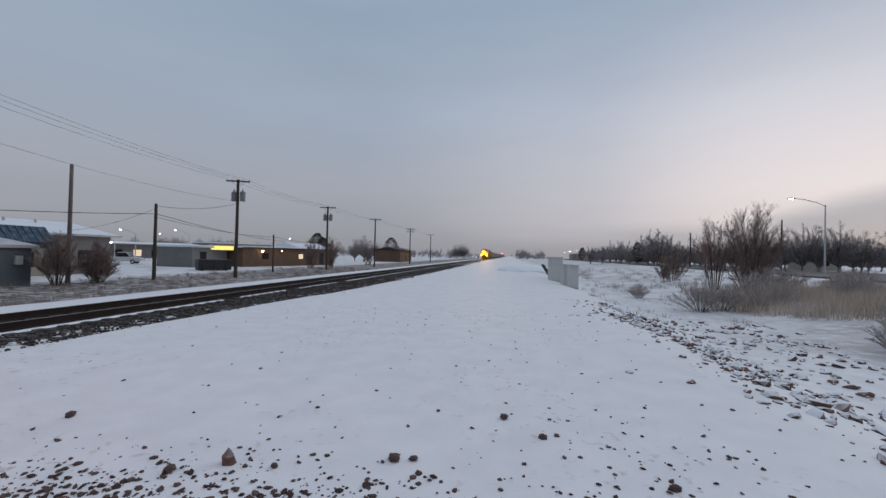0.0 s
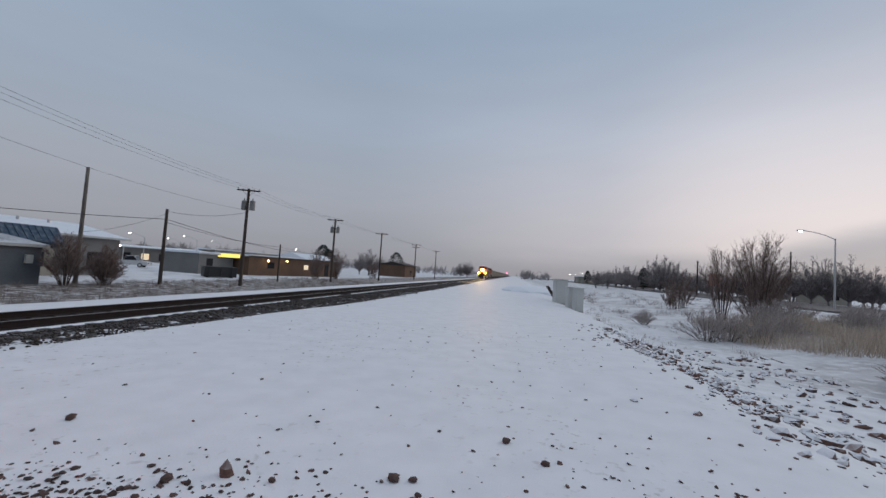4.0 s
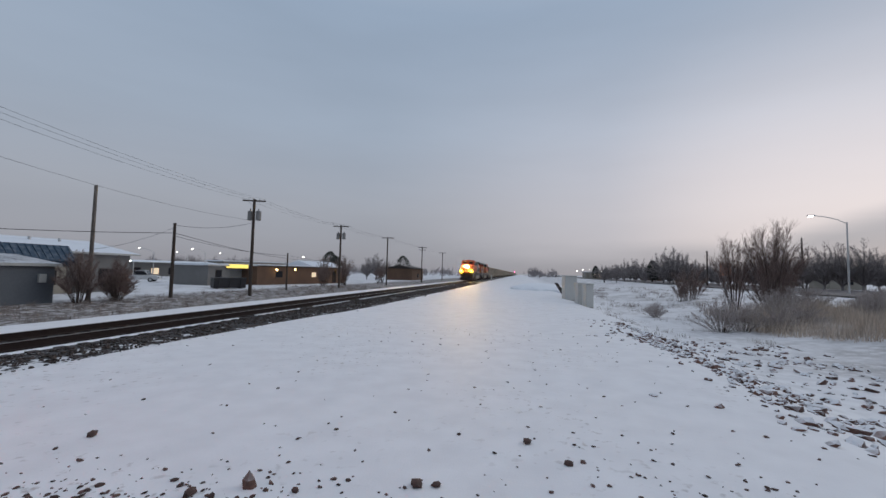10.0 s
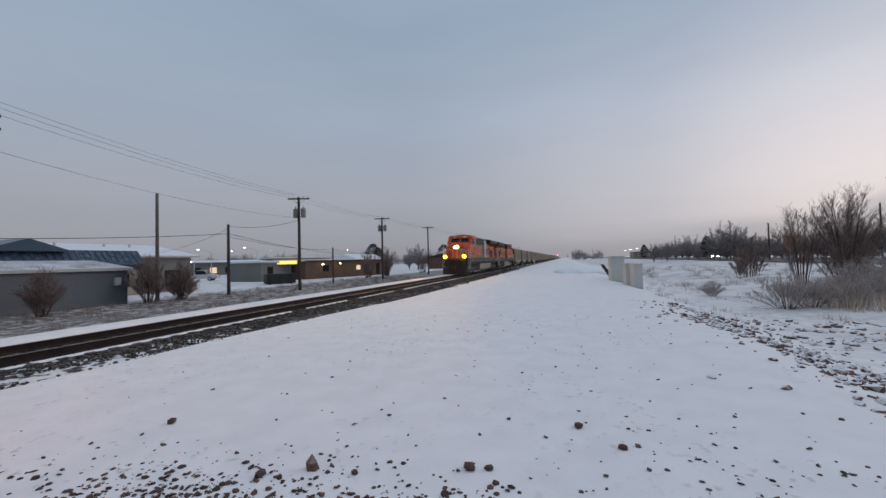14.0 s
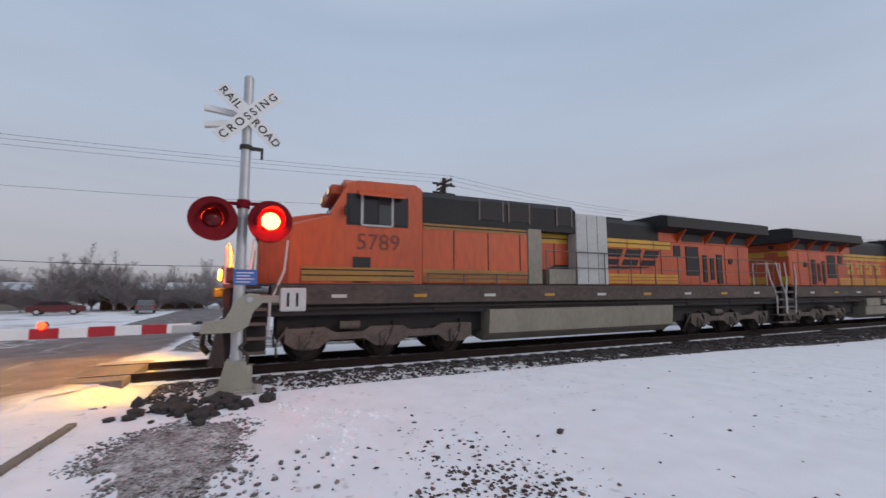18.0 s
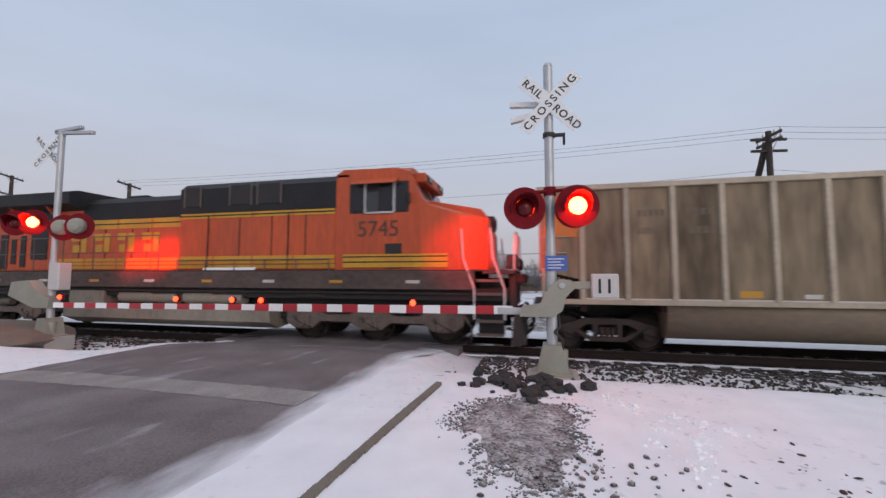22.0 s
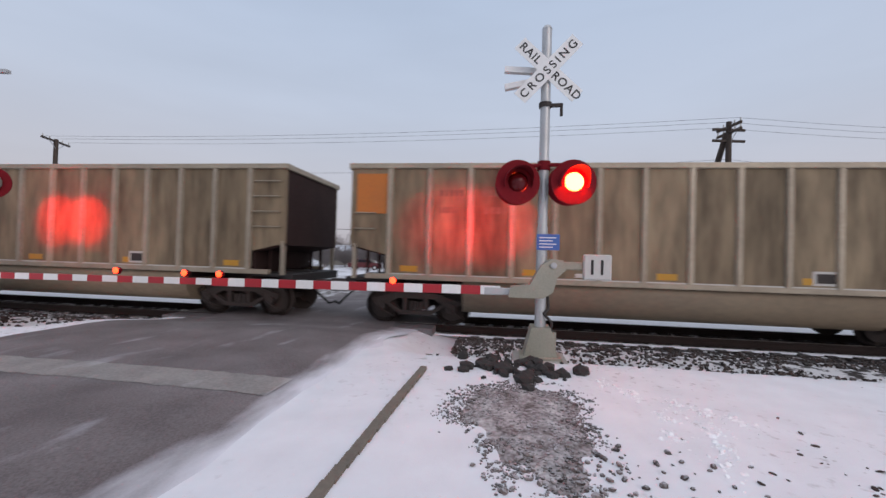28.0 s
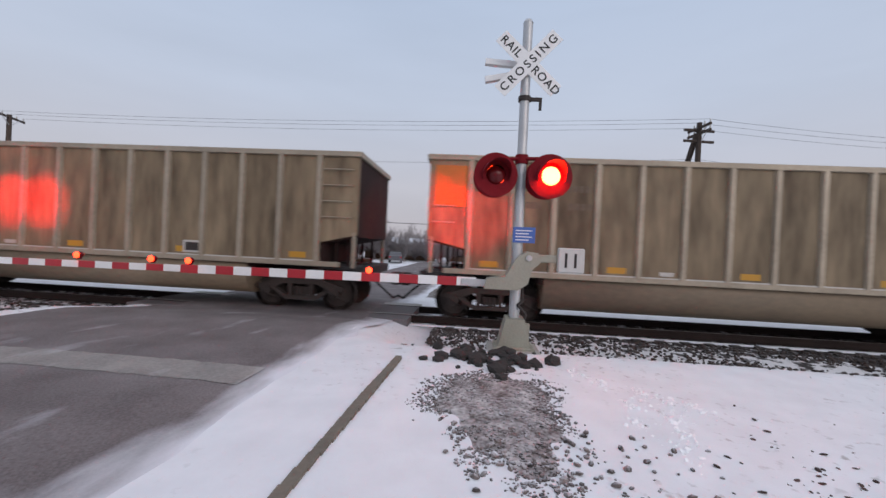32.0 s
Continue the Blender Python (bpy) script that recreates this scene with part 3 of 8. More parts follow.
def snow_ground_material():
    """Snow with a dusting of grit, thinner over weeds behind the track and in the ditch."""
    mt = bpy.data.materials.new("snow ground")
    mt.use_nodes = True
    nd, lk = mt.node_tree.nodes, mt.node_tree.links
    bs = nd["Principled BSDF"]
    co, se = nd.new("ShaderNodeTexCoord"), nd.new("ShaderNodeSeparateXYZ")
    lk.new(co.outputs["Object"], se.inputs[0])

    def noise_tex(scale, detail=5):
        t = nd.new("ShaderNodeTexNoise")
        t.inputs["Scale"].default_value, t.inputs["Detail"].default_value = scale, detail
        lk.new(co.outputs["Object"], t.inputs["Vector"])
        return t.outputs[0]

    def ramp(src, a, b, lo=0.0, hi=1.0):
        r = nd.new("ShaderNodeMapRange")
        r.inputs[1].default_value, r.inputs[2].default_value, r.inputs[3].default_value, r.inputs[4].default_value = a, b, lo, hi
        lk.new(src, r.inputs[0])
        return r.outputs[0]

    def math2(op, a, b):
        m = nd.new("ShaderNodeMath")
        m.operation = op
        for i, v in enumerate((a, b)):
            if isinstance(v, (int, float)):
                m.inputs[i].default_value = v
            else:
                lk.new(v, m.inputs[i])
        return m.outputs[0]

    def mix(f, a, b):
        m = nd.new("ShaderNodeMix")
        m.data_type = 'RGBA'
        if isinstance(f, (int, float)):
            m.inputs[0].default_value = f
        else:
            lk.new(f, m.inputs[0])
        for k, v in ((6, a), (7, b)):
            if isinstance(v, tuple):
                m.inputs[k].default_value = (*v, 1)
            else:
                lk.new(v, m.inputs[k])
        return m.outputs[2]

    n_small, n_mid, n_big, n_fine = noise_tex(9.0), noise_tex(2.3), noise_tex(0.35), noise_tex(60.0, 2)
    snow = mix(ramp(n_mid, 0.35, 0.7), (0.80, 0.80, 0.825), (0.735, 0.733, 0.758))
    # grit showing through thin snow
    grit = math2('MULTIPLY', ramp(n_small, 0.60, 0.70), ramp(n_big, 0.45, 0.62, 0.0, 0.55))
    snow = mix(grit, snow, (0.24, 0.20, 0.18))
    # weeds and bare soil
    weeds = mix(ramp(n_mid, 0.35, 0.65), (0.17, 0.132, 0.108), (0.075, 0.058, 0.048))
    soil = mix(ramp(n_small, 0.50, 0.70, 0.0, 0.75), weeds, (0.52, 0.52, 0.54))
    wx = math2('ADD', se.outputs[0], ramp(n_mid, 0.3, 0.7, -1.1, 1.1))
    behind = math2('MULTIPLY', ramp(wx, -18.2, -17.4, 1.0, 0.0), ramp(wx, -33.0, -29.0, 0.0, 1.0))
    lot = math2('MULTIPLY', ramp(wx, -29.0, -33.0, 0.0, 1.0), ramp(n_big, 0.5, 0.7, 0.05, 0.6))
    ditch = math2('MULTIPLY', ramp(wx, 5.0, 9.5, 0.0, 0.45), ramp(wx, 26.0, 31.0, 1.0, 0.35))
    bare = math2('MAXIMUM', math2('MAXIMUM', behind, lot), math2('MULTIPLY', ditch, ramp(n_big, 0.40, 0.6, 0.25, 1.0)))
    bare = math2('MULTIPLY', bare, ramp(n_mid, 0.34, 0.52, 0.40, 1.0))
    lk.new(mix(bare, snow, soil), bs.inputs["Base Color"])
    bs.inputs["Roughness"].default_value = 0.75
    bs.inputs["Specular IOR Level"].default_value = 0.25
    b1, b2 = nd.new("ShaderNodeBump"), nd.new("ShaderNodeBump")
    b1.inputs["Strength"].default_value, b1.inputs["Distance"].default_value = 0.12, 0.012
    b2.inputs["Strength"].default_value, b2.inputs["Distance"].default_value = 0.25, 0.006
    lk.new(n_small, b1.inputs["Height"]), lk.new(n_fine, b2.inputs["Height"])
    lk.new(b1.outputs[0], b2.inputs["Normal"]), lk.new(b2.outputs[0], bs.inputs["Normal"])
    return mt


M_SNOW = snow_ground_material()
M_CLEAN = material("fresh snow", (0.80, 0.82, 0.86), 0.7, 0, (0.70, 0.72, 0.77), 12, 1.5, 0.5, 0.2)
ground = tagged(part("ground", make_ground(), M_SNOW), "thin trampled snow over gravel and dry weeds", "ground", kind="structure")


def strip(rows, close=False):
    """Quads between rows of points that run alongside one another."""
    sh, n = Shape(), len(rows[0])
    vs = [p for r in rows for p in r]
    fs = [(j * n + i, j * n + i + 1, (j + 1) * n + i + 1, (j + 1) * n + i) for j in range(len(rows) - 1) for i in range(n - 1)]
    return sh.add(vs, fs, None, True)


def blown_snow(mt):
    """Streaks of blown snow along the street and snow drifted in at both edges."""
    nd, lk = mt.node_tree.nodes, mt.node_tree.links
    bs = nd["Principled BSDF"]
    old = bs.inputs["Base Color"].links[0].from_socket
    co, se, mp, no = nd.new("ShaderNodeTexCoord"), nd.new("ShaderNodeSeparateXYZ"), nd.new("ShaderNodeMapping"), nd.new("ShaderNodeTexNoise")
    lk.new(co.outputs["Object"], se.inputs[0])
    mp.inputs["Scale"].default_value = (0.8, 2.4, 1.0)
    mp.inputs["Rotation"].default_value = (0, 0, radians(7))
    lk.new(co.outputs["Object"], mp.inputs[0])
    no.inputs["Scale"].default_value, no.inputs["Detail"].default_value = 1.0, 7
    lk.new(mp.outputs[0], no.inputs["Vector"])
    far = nd.new("ShaderNodeMath")
    far.operation = 'SUBTRACT'
    far.inputs[1].default_value = (ROAD_Y[0] + ROAD_Y[1]) / 2
    lk.new(se.outputs[1], far.inputs[0])
    ab = nd.new("ShaderNodeMath")
    ab.operation = 'ABSOLUTE'
    lk.new(far.outputs[0], ab.inputs[0])
    ed = nd.new("ShaderNodeMapRange")
    ed.inputs[1].default_value, ed.inputs[2].default_value, ed.inputs[3].default_value, ed.inputs[4].default_value = 2.66, 3.36, 0.0, 0.90
    lk.new(ab.outputs[0], ed.inputs[0])
    ad = nd.new("ShaderNodeMath")
    ad.operation = 'ADD'
    lk.new(no.outputs[0], ad.inputs[0]), lk.new(ed.outputs[0], ad.inputs[1])
    mr = nd.new("ShaderNodeMapRange")
    mr.inputs[1].default_value, mr.inputs[2].default_value, mr.inputs[3].default_value, mr.inputs[4].default_value = 0.60, 1.12, 0.0, 0.98
    lk.new(ad.outputs[0], mr.inputs[0])
    mx = nd.new("ShaderNodeMix")
    mx.data_type = 'RGBA'
    mx.inputs[7].default_value = (0.72, 0.72, 0.76, 1)
    lk.new(mr.outputs[0], mx.inputs[0]), lk.new(old, mx.inputs[6])
    lk.new(mx.outputs[2], bs.inputs["Base Color"])
    return mt


def make_road():
    rnd = random.Random(4)
    xs = graded([(-60, -30, 3), (-30, -14, 0.8), (-14, 14, 0.4)])
    rows = []
    for x in xs:
        lo, hi = ROAD_Y[0] + rnd.uniform(-0.06, 0.06), ROAD_Y[1] + 0.36 + rnd.uniform(-0.07, 0.07)
        rows.append([(x, lo + (hi - lo) * k / 8, road_z(x) + 0.03 * math.sin(math.pi * k / 8) - (0.036 if k in (0, 8) else 0)) for k in range(9)])
    return strip(rows)


M_STREET = blown_snow(material("street asphalt with blown snow", (0.108, 0.088, 0.087), 0.8, 0, (0.225, 0.195, 0.194), 42, 1.1, 0.95, 0.45))
road = tagged(part("road", make_road(), M_STREET), "worn grey asphalt street with streaks of rime", "road", kind="structure")
# worn stop line, a thin coat of paint that follows the crown of the road
rb = random.Random(14)
bar_rows = []
for k in range(44):
    y = -8.7 + 5.42 * k / 43
    f = (y - ROAD_Y[0]) / (ROAD_Y[1] + 0.36 - ROAD_Y[0]) * 8
    lift = [0.03 * math.sin(math.pi * q / 8) - (0.036 if q in (0, 8) else 0) for q in range(9)]
    z = lift[int(f)] + (lift[int(f) + 1] - lift[int(f)]) * (f - int(f)) + 0.004
    bar_rows.append([(-5.50 + rb.uniform(-0.025, 0.025), y, z), (-5.2, y, z), (-4.92 + rb.uniform(-0.025, 0.025), y, z)])
bar = strip(bar_rows)
stop = part("stop_line", bar, blown_snow(M_PAINTBAR), road, "worn pale stop line")
hw = Shape()
hw.add([(31, -400, -0.02), (56, -400, -0.02), (56, 1800, -0.02), (31, 1800, -0.02)], [(0, 1, 2, 3)])
hw.v = [(x, y, 0.13) for x, y, z in hw.v]
highway = tagged(part("road_1", hw, M_ASPHALT), "wide grey highway with snow along its edges", "road", kind="structure")

kerb = Shape()
for k in range(72):
    # the snow laps unevenly over both edges
    xa, xb = -6.3 + k * 0.2, -6.3 + (k + 1) * 0.2
    c = -1.845 - 0.042 * (0.5 * (xa + xb) + 6.3)
    lo, hi = c - 0.05 + 0.012 * noise.noise(Vector((xa * 0.9, 3.1, 0))), c + 0.05 + 0.015 * noise.noise(Vector((xa * 1.2, 9.4, 0)))
    kerb.prism([(lo, -0.05), (hi, -0.05), (hi - 0.006, 0.03), (lo + 0.006, 0.03)], 'x', xa, xb)
for xa, xb in ((-8.15, -7.3), (-9.1, -8.35)):
    ya, yb = -1.95 - (xa + 7.3) * 0.06, -1.95 - (xb + 7.3) * 0.06
    za, zb = ground_z(xa, ya), ground_z(xb, yb)
    kerb.add([(xa, ya - 0.05, za - 0.1), (xb, yb - 0.05, zb - 0.1), (xb, yb + 0.05, zb - 0.1), (xa, ya + 0.05, za - 0.1),
              (xa, ya - 0.045, za + 0.015), (xb, yb - 0.045, zb + 0.015), (xb, yb + 0.045, zb + 0.015), (xa, ya + 0.045, za + 0.015)],
             [(0, 3, 2, 1), (4, 5, 6, 7), (0, 1, 5, 4), (1, 2, 6, 5), (2, 3, 7, 6), (3, 0, 4, 7)])
kerb_ob = tagged(part("kerb", kerb, M_KERB), "tan kerb edge showing through the snow", "kerb", kind="structure")


def make_track():
    track = thing("railway_track", "single railway track on snow-dusted ballast", "railway track", kind="structure")
    prof = [(-0.076, 0), (0.076, 0), (0.076, 0.014), (0.012, 0.032), (0.010, 0.135), (0.036, 0.150), (0.037, 0.182), (0.028, 0.186), (-0.028, 0.186), (-0.037, 0.182), (-0.036, 0.150), (-0.010, 0.135), (-0.012, 0.032), (-0.076, 0.014)]
    for x in RAIL_X:
        r = part("rail", Shape().prism([(x + a, TIE_TOP + b) for a, b in prof], 'y', -600, 1500), M_RAIL, track, "rust-brown rail")
        part("rail_head", Shape().box(x - 0.03, -600, RAIL_TOP - 0.001, x + 0.03, 1500, RAIL_TOP + 0.003), M_RAILTOP, r, "worn bright running surface")
    # ballast bed, sloping to the snow on both sides
    prof = [(-14.4, -0.60), (-13.6, -0.50), (-13.3, -0.475), (-10.7, -0.475), (-9.9, -0.47), (-9.2, -0.50), (-8.8, -0.60), (-8.7, -0.72), (-14.4, -0.75)]
    bed = Shape()
    bed.prism(prof, 'y', -700, ROAD_Y[0] - 0.3)
    rows, y = [], ROAD_Y[1] + 1.4
    while y < 48:
        e = 0.26 * noise.noise(Vector((0.3, y * 0.55, 8.8))) + 0.22 * noise.noise(Vector((0.7, y * 2.3, 1.8)))
        rows.append([(-14.4, y, -0.60), (-13.6, y, -0.50), (-13.3, y, -0.475), (-10.7, y, -0.475), (-9.9, y, -0.47), (-9.3 + e, y, -0.505), (-8.95 + e, y, -0.60)])
        y += 0.12
    edge = strip(rows)
    bed.add(edge.v, edge.f)
    bed.prism(prof, 'y', rows[-1][0][1], 1500)
    part("ballast_bed", bed, M_BED, track, "dark ballast bed under thin snow")
    # snow that lies along the rails and between them
    rnd = random.Random(9)
    lines = Shape()
    for x0, w, h in ((-10.98, 0.09, 0.016), (-13.05, 0.2, 0.03)):
        y = -2.4
        while y < 400:
            ln = rnd.uniform(3, 14) * (1 if y < 60 else 5)
            ww = w * rnd.uniform(0.5, 1.2)
            hh = h * rnd.uniform(0.6, 1.1)
            sx = x0 + rnd.uniform(-0.04, 0.04)
            lines.prism([(sx - ww, TIE_TOP - 0.02), (sx + ww, TIE_TOP - 0.02), (sx + ww * 0.6, TIE_TOP + hh), (sx - ww * 0.6, TIE_TOP + hh)], 'y', y, y + ln)
            y += ln + rnd.uniform(0.1, 1.8)
    snowline = part("snow_line", lines, M_CLEAN, track, "lines of snow beside the rails")
    snowline["kind"] = "stuff"
    # ties under the rails
    tie = Shape().box(-1.3, -0.115, -0.17, 1.3, 0.115, 0.0, 0.012).mesh("tie", M_TIE)
    for k in range(290):
        part("tie", tie, M_TIE, track, "", pose(TRACK_X + rnd.uniform(-0.03, 0.03), -1.4 + k * 0.55, TIE_TOP + 0.001, 0, 0, rnd.uniform(-0.8, 0.8)))
    # crossing panels
    for a, b in ((-13.25, -12.86), (-12.66, -11.36), (-11.16, -10.55)):
        y = ROAD_Y[0] - 0.6
        while y < ROAD_Y[1] - 0.2:
            part("crossing_panel", Shape().box(a, y, -0.5, b, y + 1.18, RAIL_TOP - 0.004, 0.012), M_CONCRETE if a < -12.9 else M_ASPHALT, track)
            y += 1.2
    return track


track = make_track()

# ---- train ----
NOSE = [(0.0, 203.5), (3.0, 170.2), (6.0, 136.6), (9.0, 103.0), (13.0, 57.6), (16.0, 23.2), (17.0, 11.75), (18.0, 0.60), (19.0, -10.42), (20.0, -21.42), (21.0, -32.42),
        (22.0, -43.5), (23.0, -54.75), (24.0, -66.15), (26.0, -89.1), (28.0, -112.05), (29.2, -125.9), (30.0, -135.0), (32.0, -158.0)]


def wheel_shape(s, r):
    """A wheel turned from one profile: hub, plate, rim and flange."""
    sh = Shape()
    prof = [(0.05, 0.95), (0.11, 0.95), (0.11, 0.835), (r * 0.45, 0.80), (r * 0.80, 0.785), (r * 0.82, 0.82), (r - 0.004, 0.82), (r + 0.004, 0.70), (r + 0.026, 0.69), (r + 0.026, 0.665), (r * 0.80, 0.66), (0.09, 0.67)]
    for (ra, xa), (rb, xb) in zip(prof, prof[1:]):
        sh.tube((s * xa, 0, 0), (s * xb - (1e-5 if xa == xb else 0), 0, 0), ra, rb, 22, False, ra > 0.2 and abs(xa - xb) > 0.05)
    return sh


WHEELS = {}


def wheelset(parent, x, y, r, name="wheelset"):
    ws = part(name, Shape().tube((-0.86, 0, 0), (0.86, 0, 0), 0.075, n=8), M_TRUCK, parent, "steel axle with two wheels", pose(x, y, r + 0.004))
    for s in (-1, 1):
        if (s, r) not in WHEELS:
            WHEELS[s, r] = wheel_shape(s, r).mesh("wheel", M_TRUCK)
            bm = bmesh.new()
            bm.from_mesh(WHEELS[s, r])
            bmesh.ops.remove_doubles(bm, verts=bm.verts, dist=2e-4)
            bm.to_mesh(WHEELS[s, r])
            bm.free()
        part("wheel", WHEELS[s, r], M_TRUCK, ws)
    return ws


def loco_truck(parent, y):
    """Three-axle truck with a cast side frame on each side."""
    tr = part("truck", Shape().box(-0.7, y - 1.7, 0.45, 0.7, y + 1.7, 0.85, 0.04), M_LOCOTRUCK, parent, "dusty three-axle truck")
    for s in (-1, 1):
        fr = Shape()
        x0, x1 = s * 0.98, s * 1.18
        top = [(-2.55, 0.52), (-2.55, 0.86), (-1.6, 0.88), (-1.35, 0.74), (-0.65, 0.74), (-0.45, 0.86), (0.45, 0.86), (0.65, 0.74), (1.35, 0.74), (1.6, 0.88), (2.55, 0.86), (2.55, 0.52),
               (2.3, 0.36), (1.75, 0.36), (1.5, 0.56), (0.6, 0.56), (0.3, 0.36), (-0.3, 0.36), (-0.6, 0.56), (-1.5, 0.56), (-1.75, 0.36), (-2.3, 0.36)]
        fr.prism([(y + a, b) for a, b in top], 'x', min(x0, x1), max(x0, x1))
        side = part("side_frame", fr, M_LOCOTRUCK, tr)
        for a in (-2.03, 0, 2.03):
            part("axle_box", Shape().box(s * 1.0, y + a - 0.2, 0.34, s * 1.26, y + a + 0.2, 0.72, 0.04).tube((s * 1.2, y + a, 0.53), (s * 1.31, y + a, 0.53), 0.12, n=12), M_LOCOTRUCK, tr, "round axle box")
        for a in (-1.02, 1.02):
            sp = Shape()
            for q in (-0.16, 0.16):
                sp.tube((s * 1.08, y + a + q, 0.56), (s * 1.08, y + a + q, 0.76), 0.085, n=10)
            part("spring", sp, M_GREYSILL, tr)
        part("brake_cylinder", Shape().tube((s * 1.2, y - 1.25, 0.92), (s * 1.2, y - 0.75, 0.92), 0.11, n=10), M_LOCOTRUCK, tr)
        part("sand_pipe", Shape().pipe([(s * 1.15, y - 2.5, 0.9), (s * 1.1, y - 2.75, 0.5), (s * 0.95, y - 2.72, 0.18)], 0.03), M_LOCOTRUCK, tr)
    sets = [wheelset(parent, 0, y + a, 0.53) for a in (-2.03, 0, 2.03)]
    return sets


def railing(parent, s, pts, gap, top=0.98, mat=None, name="handrail"):
    """Posts and two rails along the edge of the walkway."""
    sh = Shape()
    (y0, y1), x, z = pts, s * 1.53, 2.0
    n = max(1, round((y1 - y0) / gap))
    for i in range(n + 1):
        y = y0 + (y1 - y0) * i / n
        sh.tube((x, y, z - 0.05), (x, y, z + top), 0.018, n=5)
    sh.tube((x, y0, z + top), (x, y1, z + top), 0.018, n=5)
    sh.tube((x, y0, z + top * 0.5), (x, y1, z + top * 0.5), 0.012, n=5)
    return part(name, sh, mat or M_RAILING, parent)


def ladder(parent, s, y, facing):
    """Corner steps with a curved grab rail on each side."""
    st = part("step_well", Shape().box(s * 1.0, y - 0.32, 0.32, s * 1.10, y + 0.32, 1.75, 0.01), M_DARK, parent)
    for i in range(5):
        z = 0.34 + i * 0.33
        part("step", Shape().box(s * 1.08, y - 0.32, z, s * 1.50, y + 0.32, z + 0.03).box(s * 1.46, y - 0.32, z, s * 1.52, y + 0.32, z + 0.07), M_RAILING, st, "worn step")
    for d in (-0.36, 0.36):
        part("grab_rail", Shape().pipe([(s * 1.53, y + d, 0.75), (s * 1.56, y + d, 1.5), (s * 1.5, y + d + facing * 0.28, 2.25), (s * 1.42, y + d + facing * 0.34, 2.95)], 0.024), M_WHITERAIL, parent, "bent white grab rail")


def locomotive(number, new_logo, lit, label):
    """A wide-nosed six-axle freight locomotive. The nose is at y = 0 and the tail at y = 20.9; z = 0 is the rail head."""
    lo = thing("locomotive", label, "locomotive", group="locomotives")
    stripe_mt = M_DULLYEL if new_logo else M_YELLOW
    # frame and sill
    part("frame", Shape().box(-1.35, -0.55, 1.18, 1.35, 20.75, 1.5, 0.02), M_DARK, lo)
    for s in (-1, 1):
        part("side_sill", Shape().box(s * 1.40, 0.25, 1.46, s * 1.55, 20.0, 1.93, 0.015), M_SILL, lo, "dust-caked brown side sill")
        for k in range(9):
            y = 1.6 + k * 2.1
            part("reflector_plate", Shape().box(s * 1.55, y, 1.62, s * 1.557, y + 0.36, 1.70), M_REFL if k % 2 else M_MARK, lo)
    part("walkway", Shape().box(-1.5, -0.5, 1.93, 1.5, 20.7, 1.97), M_GREYSILL, lo)
    # nose: tapered front with chamfered top
    prof = [(0.0, 1.95), (-0.02, 3.25), (0.14, 3.48), (1.38, 3.72), (1.62, 3.72), (1.62, 1.95)]
    niche = [(0.0, 1.95), (-0.015, 3.02), (0.46, 3.02), (0.46, 3.38), (0.08, 3.38), (0.14, 3.48), (1.38, 3.72), (1.62, 3.72), (1.62, 1.95)]
    nose = part("nose", Shape().prism(prof, 'x', -0.92, -0.3).prism(niche, 'x', -0.3, 0.3).prism(prof, 'x', 0.3, 0.92), M_ORANGE, lo, "orange low nose")
    for s in (-1, 1):
        ch = [(s * 0.92, 0.0), (s * 1.44, 0.62), (s * 1.50, 1.62), (s * 0.92, 1.62)]
        low, high = 1.97, [3.25, 3.30, 3.62, 3.70]
        sh = Shape()
        vs = [(x, y, low) for x, y in ch] + [(x, y, h) for (x, y), h in zip(ch, high)]
        sh.add(vs, [(3, 2, 1, 0), (4, 5, 6, 7), (0, 1, 5, 4), (1, 2, 6, 5), (2, 3, 7, 6), (3, 0, 4, 7)])
        part("nose_cheek", sh, M_ORANGE, nose)
        part("nose_stripe", Shape().box(s * 1.497, 0.9, 2.03, s * 1.515, 3.7, 2.36), stripe_mt, nose, "yellow lower stripe")
        part("nose_stripe", Shape().box(s * 1.499, 0.9, 2.15, s * 1.519, 3.7, 2.18).box(s * 1.499, 0.9, 2.28, s * 1.519, 3.7, 2.31), M_BLACK, nose, "thin black line")
    part("nose_panel", Shape().box(-0.55, -0.045, 2.0, 0.9, 0.0, 3.0, 0.015), M_ORANGE, nose, "dusty orange nose front")
    part("nose_door", Shape().box(0.42, -0.075, 2.0, 0.86, -0.04, 2.95, 0.015), M_TANK, nose, "pale dusty nose door")
    part("headlight_case", Shape().box(-0.3, -0.10, 3.02, 0.3, 0.45, 3.05).box(-0.3, -0.10, 3.35, 0.3, 0.45, 3.38).box(-0.3, -0.10, 3.05, -0.27, 0.45, 3.35).box(0.27, -0.10, 3.05, 0.3, 0.45, 3.35).box(-0.27, 0.42, 3.05, 0.27, 0.45, 3.35), M_DARK, nose)
    for x in (-0.14, 0.14):
        hl = part("headlight", Shape().tube((x, -0.115, 3.2), (x, -0.105, 3.2), 0.112, n=20), M_HEADLIGHT if lit else M_BLUEGLASS, nose, "lit amber headlight" if lit else "unlit headlight")
        part("barrel", Shape().tube((x, -0.13, 3.2), (x, 0.40, 3.2), 0.118, 0.118, 20, False).tube((x, -0.13, 3.2), (x, -0.129, 3.2), 0.130, 0.118, 20, False), M_DARK, hl)
        if lit:
            part("reflector", Shape().tube((x, 0.35, 3.15), (x, 0.37, 3.15), 0.05, n=16), M_BEAM, hl, "bright reflector")
    part("front_platform", Shape().box(-1.5, -0.72, 1.86, 1.5, 0.05, 1.95, 0.01), M_GREYSILL, lo)
